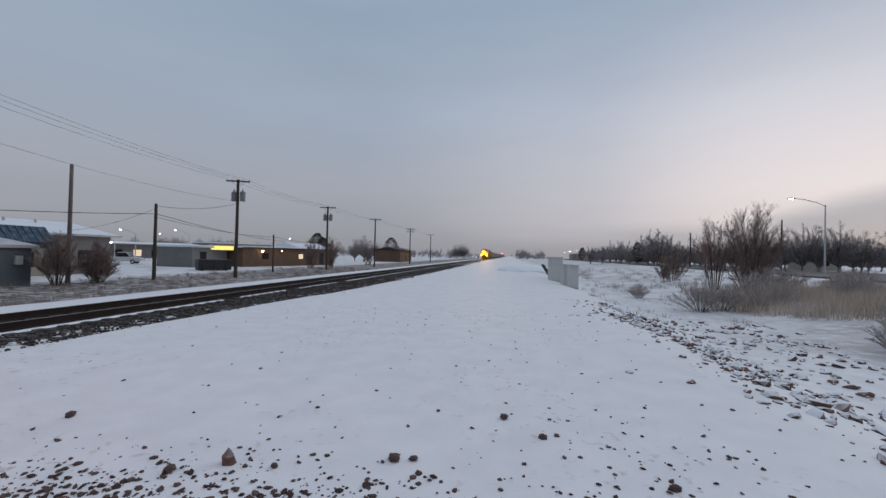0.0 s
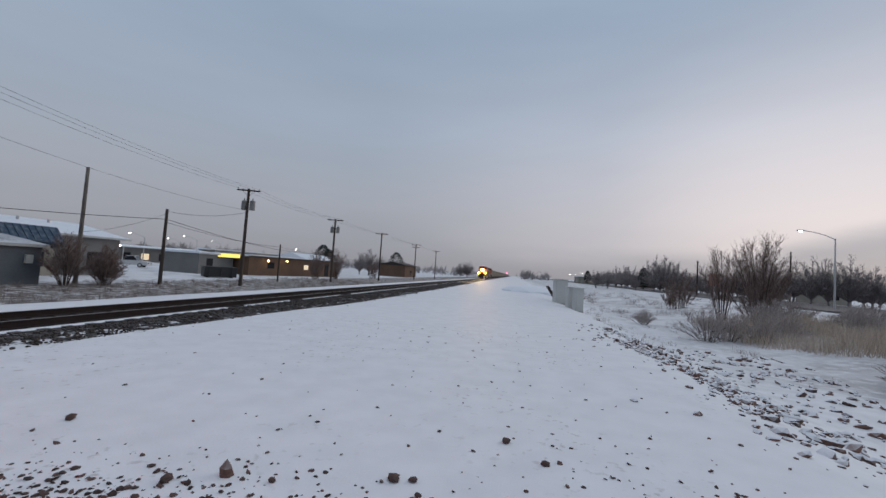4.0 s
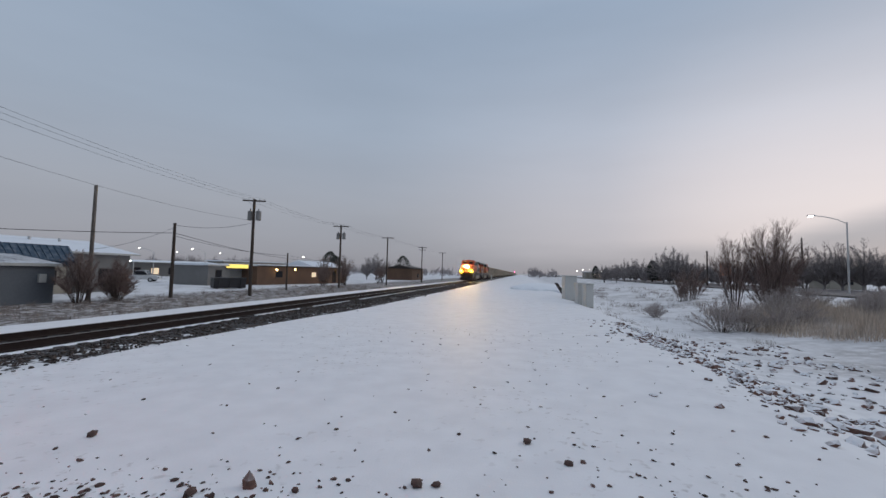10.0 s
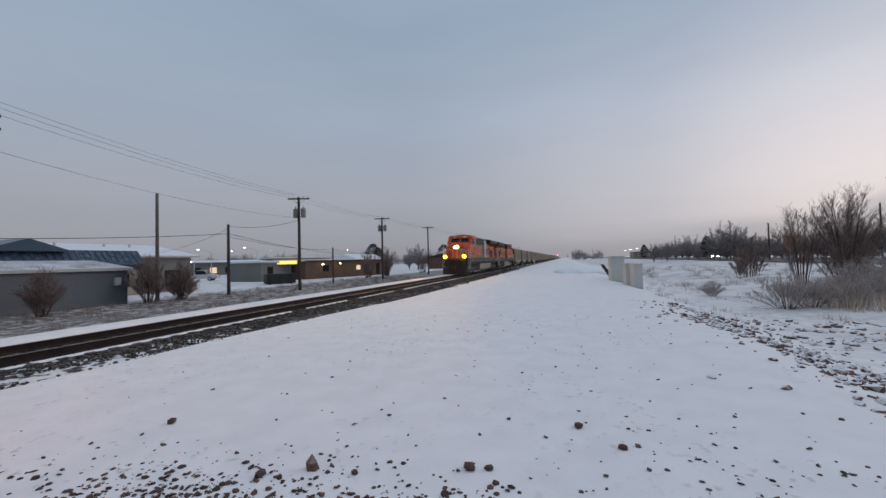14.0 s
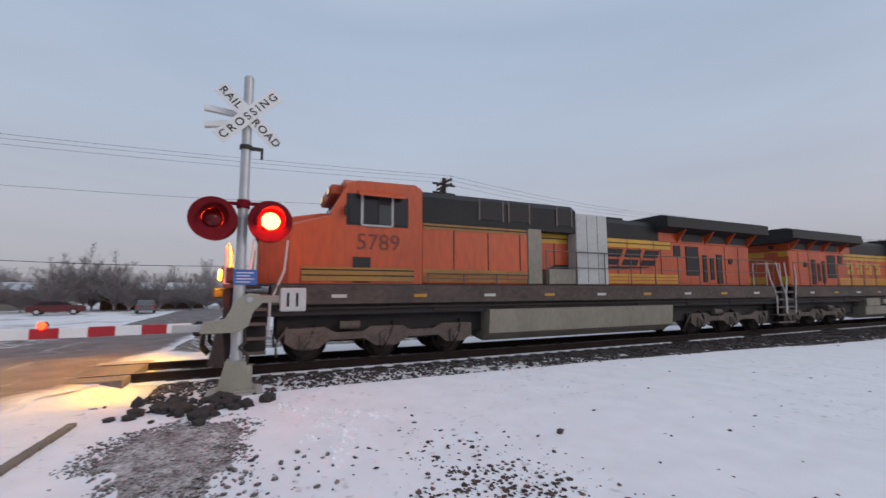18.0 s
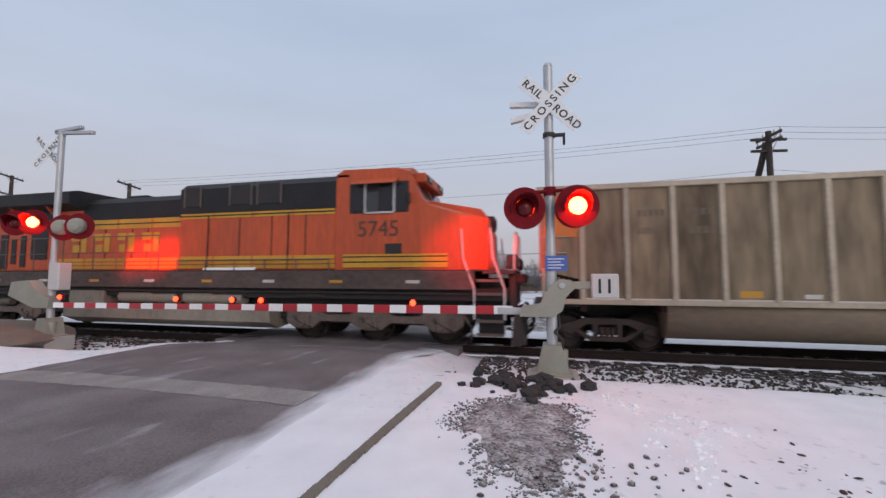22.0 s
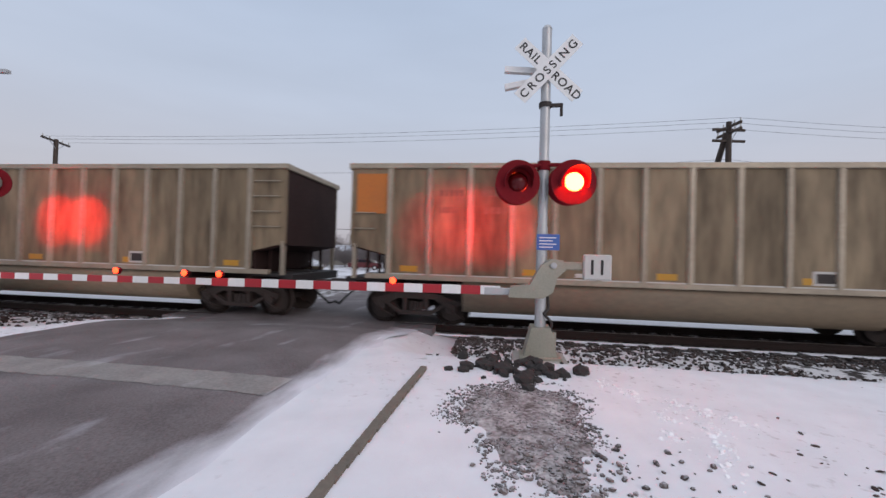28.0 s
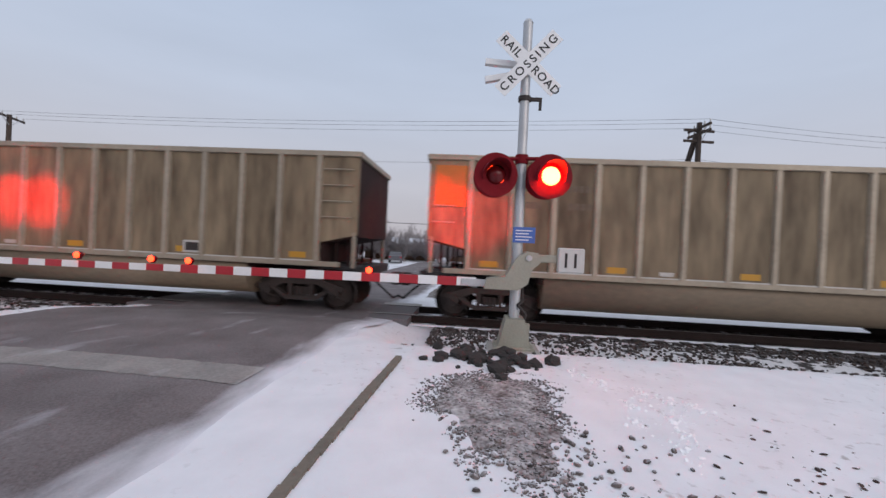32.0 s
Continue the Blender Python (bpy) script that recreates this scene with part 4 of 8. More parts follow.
    part("pilot", Shape().prism([(-0.75, 0.12), (-0.95, 0.16), (-0.80, 0.95), (-0.70, 0.95), (-0.6, 0.12)], 'x', -1.42, 1.42), M_GREYSILL, lo, "dusty snow plough pilot")
    part("end_beam", Shape().box(-1.2, -0.72, 1.0, 1.2, -0.55, 1.86, 0.03), M_GREYSILL, lo, "dark end beam")
    part("anticlimber", Shape().box(-0.85, -0.95, 1.62, 0.85, -0.7, 1.86, 0.03), M_GREYSILL, lo)
    part("coupler", Shape().box(-0.14, -1.25, 0.72, 0.14, -0.7, 1.0, 0.05).box(-0.22, -1.4, 0.68, 0.2, -1.2, 1.04, 0.06), M_TRUCK, lo)
    for x in (-0.9, -0.7, -0.5, 0.45, 0.65, 0.85, 1.0):
        part("brake_hose", Shape().pipe([(x, -0.86, 1.05), (x + 0.03, -1.1, 0.85), (x + 0.06, -1.12, 0.5), (x + 0.1, -0.98, 0.35)], 0.028, 6), M_RUBBER, lo)
    for s in (-1, 1):
        dl = part("ditch_light", Shape().box(s * 0.95, -0.78, 1.98, s * 1.33, -0.5, 2.32, 0.03), M_DARK, lo)
        part("lens", Shape().tube((s * 1.14, -0.81, 2.15), (s * 1.14, -0.785, 2.15), 0.11, n=16), M_DITCH if lit else M_BLUEGLASS, dl, "lit amber ditch light" if lit else "unlit ditch light")
        part("end_rail", Shape().pipe([(s * 0.25, -0.7, 1.95), (s * 0.25, -0.7, 2.9), (s * 0.9, -0.7, 2.9), (s * 1.35, -0.7, 2.75), (s * 1.4, -0.7, 1.95)], 0.022), M_WHITERAIL, lo)
        ladder(lo, s, -0.12, 1)
    # cab
    cab = Shape()
    cab.prism([(1.62, 1.97), (1.55, 3.68), (1.95, 4.42), (2.2, 4.52), (3.75, 4.55), (3.95, 4.42), (3.95, 1.97)], 'x', -1.46, 1.46)
    cab_ob = part("cab", cab, M_ORANGE, lo, "orange cab with dark windows")
    part("cab_roof", Shape().prism([(-1.46, 4.42), (-1.2, 4.57), (1.2, 4.57), (1.46, 4.42), (1.46, 4.36), (-1.46, 4.36)], 'y', 1.9, 3.95), M_ORANGE, cab_ob)
    part("roof_vent", Shape().box(-0.5, 2.5, 4.57, 0.5, 3.3, 4.68, 0.02), M_ORANGE, cab_ob)
    part("number_board_case", Shape().box(-1.0, 1.60, 4.22, 1.0, 2.05, 4.48, 0.03), M_ORANGE, cab_ob)
    for s in (-1, 1):
        # windscreen panes lie on the sloping front
        tilt = pose(s * 0.62, 1.735, 4.0, -28, 0, 0)
        part("windscreen", Shape().box(-0.5, -0.025, -0.26, 0.5, 0.025, 0.24, 0.02), M_GLASS, cab_ob, "dark windscreen", tilt)
        part("number_board", Shape().box(s * 0.38, 1.575, 4.27, s * 0.86, 1.60, 4.43), M_DARK, cab_ob, "dark number board")
        nb = part("board_digits", text_mesh(number, 0.19, 0.003, 0.003), M_NUMLIT, cab_ob, "lit digits", Matrix.Translation((s * 0.62, 1.570, 4.345)) @ Matrix(((1, 0, 0, 0), (0, 0, -1, 0), (0, 1, 0, 0), (0, 0, 0, 1))))
        nb.data.materials.clear()
        nb.data.materials.append(M_NUMLIT if lit else M_MARK)
        part("window_recess", Shape().box(s * 1.455, 1.92, 3.40, s * 1.472, 3.55, 4.18), M_DARK, cab_ob)
        for a, b, mt in ((1.98, 2.28, M_GLASS), (2.34, 2.72, M_GLASS), (2.75, 3.08, M_BLUEGLASS), (3.14, 3.5, M_GLASS)):
            fr = part("side_window", Shape().box(s * 1.468, a, 3.44, s * 1.486, b, 4.12 if mt is not M_BLUEGLASS else 3.95, 0.01), mt, cab_ob)
        part("window_frame", Shape().box(s * 1.47, 2.28, 3.42, s * 1.50, 2.34, 4.15).box(s * 1.47, 3.08, 3.42, s * 1.50, 3.14, 4.15).box(s * 1.47, 2.31, 3.38, s * 1.50, 3.11, 3.43), M_WHITEP, cab_ob, "pale window frame")
        part("awning", Shape().prism([(s * 1.46, 4.28), (s * 1.72, 4.12), (s * 1.72, 4.10), (s * 1.46, 4.24)], 'y', 2.2, 3.4), M_ORANGE, cab_ob)
        part("door_panel", Shape().box(s * 1.458, 2.1, 2.0, s * 1.475, 2.55, 2.62), M_DARK, cab_ob, "dark step opening")
        part("mirror", Shape().box(s * 1.5, 1.86, 3.6, s * 1.62, 1.89, 3.85), M_GREYSILL, cab_ob)
        dg = part("number", text_mesh(number, 0.60), M_DIGIT, cab_ob, "dark stencilled number", Matrix.Translation((s * 1.477, 2.75, 2.98)) @ (Matrix(((0, 0, 1, 0), (1, 0, 0, 0), (0, 1, 0, 0), (0, 0, 0, 1))) if s > 0 else Matrix(((0, 0, -1, 0), (-1, 0, 0, 0), (0, 1, 0, 0), (0, 0, 0, 1)))))
        dg.data.materials.clear()
        dg.data.materials.append(M_FADED if new_logo else M_DIGIT)
    # equipment hood behind the cab: full-width box, then the long hood
    part("underframe_gear", Shape().box(-0.95, 0.4, 0.58, 0.95, 20.2, 1.2, 0.03), M_DARK, lo, "dark piping and gear under the frame")
    wide = 7.4 if new_logo else 9.3
    hood = part("hood", Shape().box(-1.42, 3.95, 1.97, 1.42, wide, 3.58, 0.03).box(-1.02, wide, 1.97, 1.02, 19.15, 3.58, 0.03), M_ORANGE, lo, "long orange hood")
    part("hood_top", Shape().prism([(-1.42, 3.58), (-1.42, 4.28), (-1.2, 4.46), (1.2, 4.46), (1.42, 4.28), (1.42, 3.58)], 'y', 3.97, 9.3)
         .prism([(-1.02, 3.58), (-1.02, 4.10), (-0.8, 4.28), (0.8, 4.28), (1.02, 4.10), (1.02, 3.58)], 'y', 9.3, 13.6), M_BLACK, lo, "black hood top")
    part("exhaust", Shape().box(-0.35, 11.8, 4.26, 0.35, 12.6, 4.46, 0.03), M_BLACK, lo)
    part("horn", Shape().tube((0.2, 9.7, 4.5), (0.2, 9.35, 4.5), 0.05, 0.1).tube((0.0, 9.7, 4.54), (0.0, 9.4, 4.54), 0.04, 0.09).box(-0.05, 9.6, 4.25, 0.25, 9.7, 4.5), M_BLACK, lo)
    # radiator with wide wings at the tail
    part("radiator_body", Shape().box(-1.05, 13.6, 3.55, 1.05, 19.1, 4.3, 0.02), M_ORANGE, lo)
    part("radiator_wing", Shape().prism([(-1.56, 4.05), (-1.56, 4.42), (-1.3, 4.50), (1.3, 4.50), (1.56, 4.42), (1.56, 4.05), (1.05, 3.9), (-1.05, 3.9)], 'y', 13.5, 19.75), M_BLACK, lo, "wide black radiator wing")
    part("radiator_hump", Shape().prism([(14.0, 4.5), (14.3, 4.60), (16.2, 4.60), (16.5, 4.5)], 'x', -0.9, 0.9), M_BLACK, lo)
    for s in (-1, 1):
        x0, x1 = s * 1.02, s * 1.06
        for a, b, c, d in ((14.9, 3.62, 16.1, 3.98), (16.4, 3.62, 17.55, 4.0), (17.65, 3.62, 18.95, 4.0)):
            gr = part("radiator_grille", Shape().box(s * 1.03, a, b, s * 1.07, c, d), M_DARK, lo, "dark radiator grille")
        for a in (14.6, 16.25, 17.6, 19.0):
            part("wing_bracket", Shape().prism([(s * 1.04, 3.55), (s * 1.5, 4.06), (s * 1.04, 4.06)], 'y', a, a + 0.06), M_ORANGE, lo)
        for a, b, c, d in ((14.42, 3.05, 14.8, 3.45), (15.1, 2.35, 15.85, 3.45), (16.1, 2.1, 16.35, 3.15), (16.55, 2.2, 16.78, 3.05), (16.95, 2.05, 17.3, 3.2)):
            part("hood_door", Shape().box(s * 1.015, a, b, s * 1.05, c, d, 0.01), M_DARK, lo, "open dark hood door")
        part("door_gauge", Shape().tube((s * 1.02, 17.85, 2.95), (s * 1.06, 17.85, 2.95), 0.13, n=12), M_GREYSILL, lo)
        for a in (4.9, 6.0, 7.1):
            part("hood_seam", Shape().box(s * 1.415, a, 2.02, s * 1.432, a + 0.025, 3.56), M_BLACK, lo)
        for a in (8.7, 10.9, 11.5, 12.6, 13.7, 17.5, 18.4):
            part("hood_seam", Shape().box(s * 1.015, a, 2.02, s * 1.032, a + 0.025, 3.5), M_BLACK, lo)
        for a, b in ((5.75, 6.5), (6.75, 7.45), (8.55, 9.1)):
            part("hood_window", Shape().box(s * 1.36, a, 3.78, s * 1.440, b, 4.34, 0.012), M_DARK, lo, "dark hood opening")
            for q in (a - 0.05, b):
                part("opening_frame", Shape().box(s * 1.43, q, 3.76, s * 1.45, q + 0.05, 4.36), M_RAILING, lo)
        # stripes
        for z0, z1, a, b, w in ((3.43, 3.57, 4.0, wide - 0.02, 1.425), (3.28, 3.57, wide + 0.12 if not new_logo else 7.95, 14.3, 1.025), (2.03, 2.36, 3.98, wide - 0.02, 1.425), (2.03, 2.36, wide + 0.12 if not new_logo else 7.95, 15.0, 1.025)):
            y = a
            while y < b - 0.3:
                y2 = min(b, y + 1.35)
                st = part("stripe", Shape().box(s * w, y, z0, s * (w + 0.012), y2 - 0.05, z1), M_YELLOW if w < 1.1 else stripe_mt, lo, "yellow stripe")
                y = y2
            n = 3 if z0 < 3 else 2
            for q in range(1, n):
                zz = z0 + (z1 - z0) * q / n
                part("stripe_line", Shape().box(s * w, a, zz - 0.018, s * (w + 0.018), b, zz + 0.018), M_ORANGE if z0 < 3 else M_BLACK, lo)
        if new_logo:
            part("equipment_panel", Shape().box(s * 1.02, 9.28, 1.98, s * 1.46, 10.62, 4.22, 0.02), M_WHITEP, lo, "pale grey equipment panel")
            for q in (9.72, 10.17):
                part("panel_seam", Shape().box(s * 1.46, q, 2.02, s * 1.464, q + 0.015, 4.18), M_GREYSILL, lo)
            part("side_cabinet", Shape().box(s * 1.0, 7.4, 1.98, s * 1.44, 7.92, 3.62, 0.02), M_TANK, lo, "dusty tan side cabinet")
            part("step_box", Shape().box(s * 1.0, 8.2, 1.98, s * 1.40, 9.27, 2.45, 0.02), M_TANK, lo, "dusty tan step box")
        else:
            for a in (5.45, 8.2):
                part("hood_post", Shape().box(s * 1.42, a, 1.99, s * 1.45, a + 0.04, 3.52, 0.01), M_BLACK, lo, "dark upright on the hood side")
            part("walkway_snow", Shape().prism([(s * 1.44, 1.975), (s * 1.50, 1.975), (s * 1.49, 2.03), (s * 1.44, 2.05)], 'y', 6.5, 8.3), M_DRIFT, lo, "ridge of snow on the walkway")
        # maker's device as plain slanted blocks
        mk = M_BLACK if new_logo else M_YELLOW
        for k in range(3 if new_logo else 4):
            a = (10.75 if new_logo else 10.45) + k * (0.93 if new_logo else 0.98)
            z0, z1, lean = (2.66, 3.22, 0.30) if new_logo else (2.56, 3.14, 0.0)
            lean *= s
            for c, d, e, g in ((0, 0.74, 0, 0.36), (0, 0.74, 0.5, 1.0)) if new_logo else ((0, 0.22, 0, 1), (0.30, 0.66, 0.62, 1), (0.30, 0.58, 0, 0.40)):
                p = [(a + c + lean * e, z0 + (z1 - z0) * e), (a + d + lean * e, z0 + (z1 - z0) * e), (a + d + lean * g, z0 + (z1 - z0) * g), (a + c + lean * g, z0 + (z1 - z0) * g)]
                xa, xb = s * 1.026, s * 1.040
                part("device_block", Shape().prism(p, 'x', min(xa, xb), max(xa, xb)), mk, lo)
        if new_logo:
            part("device_swoosh", Shape().prism([(8.4, 2.44), (9.2, 2.46), (13.0, 2.58), (13.1, 2.62), (9.0, 2.60), (8.7, 2.60)], 'x', min(s * 1.026, s * 1.04), max(s * 1.026, s * 1.04)), M_BLACK, lo)
        # tanks and gear under the frame
        part("fuel_tank", Shape().prism([(s * 0.15, 0.42), (s * 1.0, 0.30), (s * 1.44, 0.55), (s * 1.50, 1.24), (s * 0.15, 1.24)], 'y', 6.0, 13.6) if new_logo
             else Shape().prism([(s * 0.15, 0.42), (s * 1.0, 0.30), (s * 1.44, 0.5), (s * 1.46, 0.92), (s * 0.15, 0.92)], 'y', 6.0, 13.6), M_TANK, lo, "dusty tan fuel tank")
        if not new_logo:
            for a in (7.0, 9.4):
                part("air_reservoir", Shape().tube((s * 1.22, a, 1.16), (s * 1.22, a + 2.1, 1.16), 0.19, n=14), M_TANK, lo, "dusty air reservoir")
            part("equipment_box", Shape().box(s * 0.9, 12.0, 0.92, s * 1.46, 13.4, 1.36, 0.03), M_TANK, lo)
        for k in range(6):
            y = 4.3 + k * 2.55
            part("underframe_box", Shape().box(s * 1.1, y, 1.22, s * 1.38, y + 0.9 + 0.3 * (k % 2), 1.46, 0.02), M_GREYSILL, lo)
        part("pipe_run", Shape().tube((s * 1.42, 0.4, 1.36), (s * 1.42, 19.6, 1.36), 0.035, n=6), M_GREYSILL, lo)
        railing(lo, s, (4.1, wide - 0.1), 1.05, 0.25)
        railing(lo, s, (wide + 0.6, 19.9), 1.2, 0.98)
        ladder(lo, s, 20.35, -1)
        part("end_rail", Shape().pipe([(s * 0.3, 20.68, 1.95), (s * 0.3, 20.68, 2.95), (s * 1.4, 20.68, 2.9), (s * 1.4, 20.68, 1.95)], 0.022).pipe([(s * 0.85, 20.68, 1.95), (s * 0.85, 20.68, 2.93)], 0.018), M_WHITERAIL, lo)
    part("tail_plate", Shape().box(-1.45, 20.68, 0.35, 1.45, 20.8, 1.95, 0.02), M_DARK, lo)
    part("coupler", Shape().box(-0.14, 20.7, 0.72, 0.14, 21.1, 1.0, 0.05), M_TRUCK, lo)
    part("tail_door", Shape().box(-0.6, 19.14, 2.0, 0.0, 19.19, 3.5, 0.01), M_ORANGE, lo)
    part("tail_stripe", Shape().box(-1.0, 19.14, 3.3, 1.0, 19.18, 3.55).box(-1.0, 19.14, 2.05, 1.0, 19.18, 2.4), M_YELLOW, lo)
    part("tail_light", Shape().tube((-0.3, 19.12, 3.75), (-0.3, 19.2, 3.75), 0.09, n=10), M_BLUEGLASS, lo)
    # true length and height over the body; the second engine is shorter between its hood step and its cab
    def along(y):
        if new_logo or y >= 9.3:
            return y * 1.029 - 0.57
        return (9.3 - (9.3 - y) * 0.953 if y > 3.95 else y + 0.252) * 1.029 - 0.57

    done = set()
    for ob in lo.children_recursive:
        if ob.data.name not in done:
            done.add(ob.data.name)
            flat = ob.matrix_basis.translation.length < 1e-6
            for v in ob.data.vertices:
                if flat:
                    v.co.y = along(v.co.y)
                    v.co.z = v.co.z * 1.0 if v.co.z < 2 else 2 + (v.co.z - 2) * 1.06
        if ob.matrix_basis.translation.length > 1e-6:
            m = ob.matrix_basis.copy()
            m.translation = (m.translation.x, along(m.translation.y), m.translation.z if m.translation.z < 2 else 2 + (m.translation.z - 2) * 1.06)
            ob.matrix_basis = m
    wheels = loco_truck(lo, 2.6 if new_logo else 2.83) + loco_truck(lo, 17.4)
    return lo, wheels


def car_truck(parent, y, detail, far=False):
    """Two-axle freight truck."""
    tr = part("truck", Shape().box(-0.75, y - 0.28, 0.36, 0.75, y + 0.28, 0.78, 0.04), M_TRUCK, parent, "three-piece freight truck")
    for s in (-1, 1):
        fr = Shape()
        x0, x1 = sorted((s * 0.93, s * 1.08))
        fr.prism([(y - 1.1, 0.62), (y - 0.5, 0.80), (y + 0.5, 0.80), (y + 1.1, 0.62), (y + 1.1, 0.50), (y + 0.75, 0.50), (y + 0.45, 0.66), (y - 0.45, 0.66), (y - 0.75, 0.50), (y - 1.1, 0.50)], 'x', x0, x1)
        fr.prism([(y - 0.78, 0.52), (y - 0.40, 0.26), (y + 0.40, 0.26), (y + 0.78, 0.52), (y + 0.66, 0.54), (y + 0.36, 0.36), (y - 0.36, 0.36), (y - 0.66, 0.54)], 'x', x0, x1)
        for a in (-0.32, 0.22):
            fr.box(x0, y + a, 0.34, x1, y + a + 0.1, 0.68)
        part("side_frame", fr, M_TRUCK, tr)
        for q in () if far else (-0.12, 0.0, 0.12):
            part("spring", Shape().tube((s * 1.0, y + q, 0.37), (s * 1.0, y + q, 0.58), 0.055, n=8), M_TRUCK, tr)
        for a in (-0.89, 0.89):
            part("bearing", Shape().tube((s * 1.02, y + a, 0.46), (s * 1.16, y + a, 0.46), 0.13, n=12), M_TRUCK, tr)
    return [wheelset(parent, 0, y + a, 0.456) for a in (-0.89, 0.89)]


CAR_LEN, CAR_PITCH, CAR_FIRST = 14.45, 16.13, 43.06


def coal_car(patch, mark, far=False):
    """A bathtub coal gondola; y = 0 is the leading end of its side, z = 0 the rail head."""
    L = CAR_LEN
    heaps = {}

    def put(name, shape, mat, parent, label=""):
        """A part of its own, or, on cars that stay far off, one joined mesh for each kind of small part."""
        if not far:
            return part(name, shape, mat, parent, label)
        heap = heaps.setdefault((name, mat.name), (Shape(), mat, parent))[0]
        heap.add(shape.v, shape.f)

    car = thing("coal_car", "dusty aluminium coal gondola, loaded, in a moving train", "freight car", group="coal cars")
    half, z0, z1 = 1.58, 1.22, 3.90
    for s in (-1, 1):
        side = Shape()
        xa, xb = sorted((s * (half - 0.06), s * half))
        side.prism([(0.0, 1.95), (0.0, z1 - 0.05), (L, z1 - 0.05), (L, 1.95), (L - 0.95, 1.72), (L - 0.95, z0), (0.95, z0), (0.95, 1.72)], 'x', xa, xb)
        if far:
            part("side", side, M_CAR, car, "dull aluminium side sheet")
        else:
            step = (L - 1.94) / 13
            cuts = [0.0] + [0.97 + k * step for k in range(14)] + [L]
            for a, b in zip(cuts, cuts[1:]):
                if a == 0.0:
                    out = [(a, 1.95), (b, 1.72), (b, z1 - 0.05), (a, z1 - 0.05)]
                elif b == L:
                    out = [(a, 1.72), (b, 1.95), (b, z1 - 0.05), (a, z1 - 0.05)]
                else:
                    out = [(a, z0), (b, z0), (b, z1 - 0.05), (a, z1 - 0.05)]
                part("side_panel", Shape().prism(out, 'x', xa, xb), M_CAR, car, "dull aluminium side panel")
        put("top_chord", Shape().box(s * (half - 0.10), -0.06, z1 - 0.10, s * (half + 0.06), L + 0.06, z1 + 0.03, 0.015), M_CARRIB, car, "pale top chord")
        put("side_sill", Shape().box(s * (half - 0.08), 0.4, z0 - 0.06, s * (half + 0.05), L - 0.4, z0 + 0.06, 0.01), M_CARRIB, car)
        put("frost_ledge", Shape().box(s * half, 1.0, z0 + 0.06, s * (half + 0.035), L - 1.0, z0 + 0.085), M_MARK, car, "thin line of frost on the sill")
        for k in range(14):
            y = 0.97 + k * (L - 1.94) / 13
            xa, xb = sorted((s * (half - 0.01), s * (half + 0.07)))
            put("rib", Shape().prism([(s * half, y - 0.075), (s * (half + 0.07), y - 0.05), (s * (half + 0.07), y + 0.05), (s * half, y + 0.075)], 'z', z0 + 0.05, z1 - 0.08), M_CARRIB, car)
        for k in (0, 3, 6, 9, 12):
            y = 1.25 + k * (L - 1.94) / 13
            put("reflector", Shape().box(s * half, y, z0 + 0.13, s * (half + 0.006), y + 0.42, z0 + 0.27), M_REFL, car, "amber reflector")
        y = 3.55 if s > 0 else 10.1
        put("placard", Shape().box(s * half, y + 1.75, z0 + 0.12, s * (half + 0.008), y + 2.05, z0 + 0.21), M_MARK, car)
        y = L - 4.35
        put("label_frame", Shape().box(s * half, y, z0 + 0.12, s * (half + 0.01), y + 0.48, z0 + 0.42), M_MARK, car)
        put("label", Shape().box(s * half, y + 0.06, z0 + 0.17, s * (half + 0.014), y + 0.42, z0 + 0.37), M_GREYSILL, car)
        # illegible stencils as bars
        for a, b, zz in ((2.15, 2.75, 3.15), (2.15, 2.60, 2.75), (3.15, 3.85, 3.15), (3.2, 3.9, 2.75)):
            marks = Shape()
            for q in range(5):
                marks.box(s * half, a + (b - a) * (q + 0.14) / 5, zz, s * (half + 0.004), a + (b - a) * (q + 0.82) / 5, zz + 0.15)
            put("stencil_bar", marks, M_STENCIL if mark else M_CARRIB, car)
        if patch is not None:
            y = L - 0.90 if patch is M_PATCHY else 0.14
            part("end_panel", Shape().box(s * half, y, 2.55 if patch is M_PATCHG else 2.72, s * (half + 0.012), y + 0.76, 3.68), patch, car, "painted end panel")
        for end in (0, 1):
            for q in range(4):
                zz = 2.35 + q * 0.38
                a = (L - 0.86, L - 0.16) if end else (0.12, 0.62)
                if not end and patch is not None and q > 1:
                    continue
                put("ladder_rung", Shape().tube((s * (half + 0.07), a[0], zz), (s * (half + 0.07), a[1], zz), 0.016, n=5).tube((s * half, a[0], zz), (s * (half + 0.07), a[0], zz), 0.014, n=4).tube((s * half, a[1], zz), (s * (half + 0.07), a[1], zz), 0.014, n=4), M_CARRIB, car)
            y = L - 0.12 if end else 0.06
            put("corner_post", Shape().box(s * (half - 0.12), y, 1.15, s * half, y + 0.08, 2.0), M_CARRIB, car)
            # stanchions in the open bay under the slope sheet
            for q in (0.32, 0.62):
                yy = L - q if end else q
                put("bay_post", Shape().box(s * (half - 0.45), yy - 0.03, 1.1, s * (half - 0.38), yy + 0.03, 1.85), M_CAREND, car)
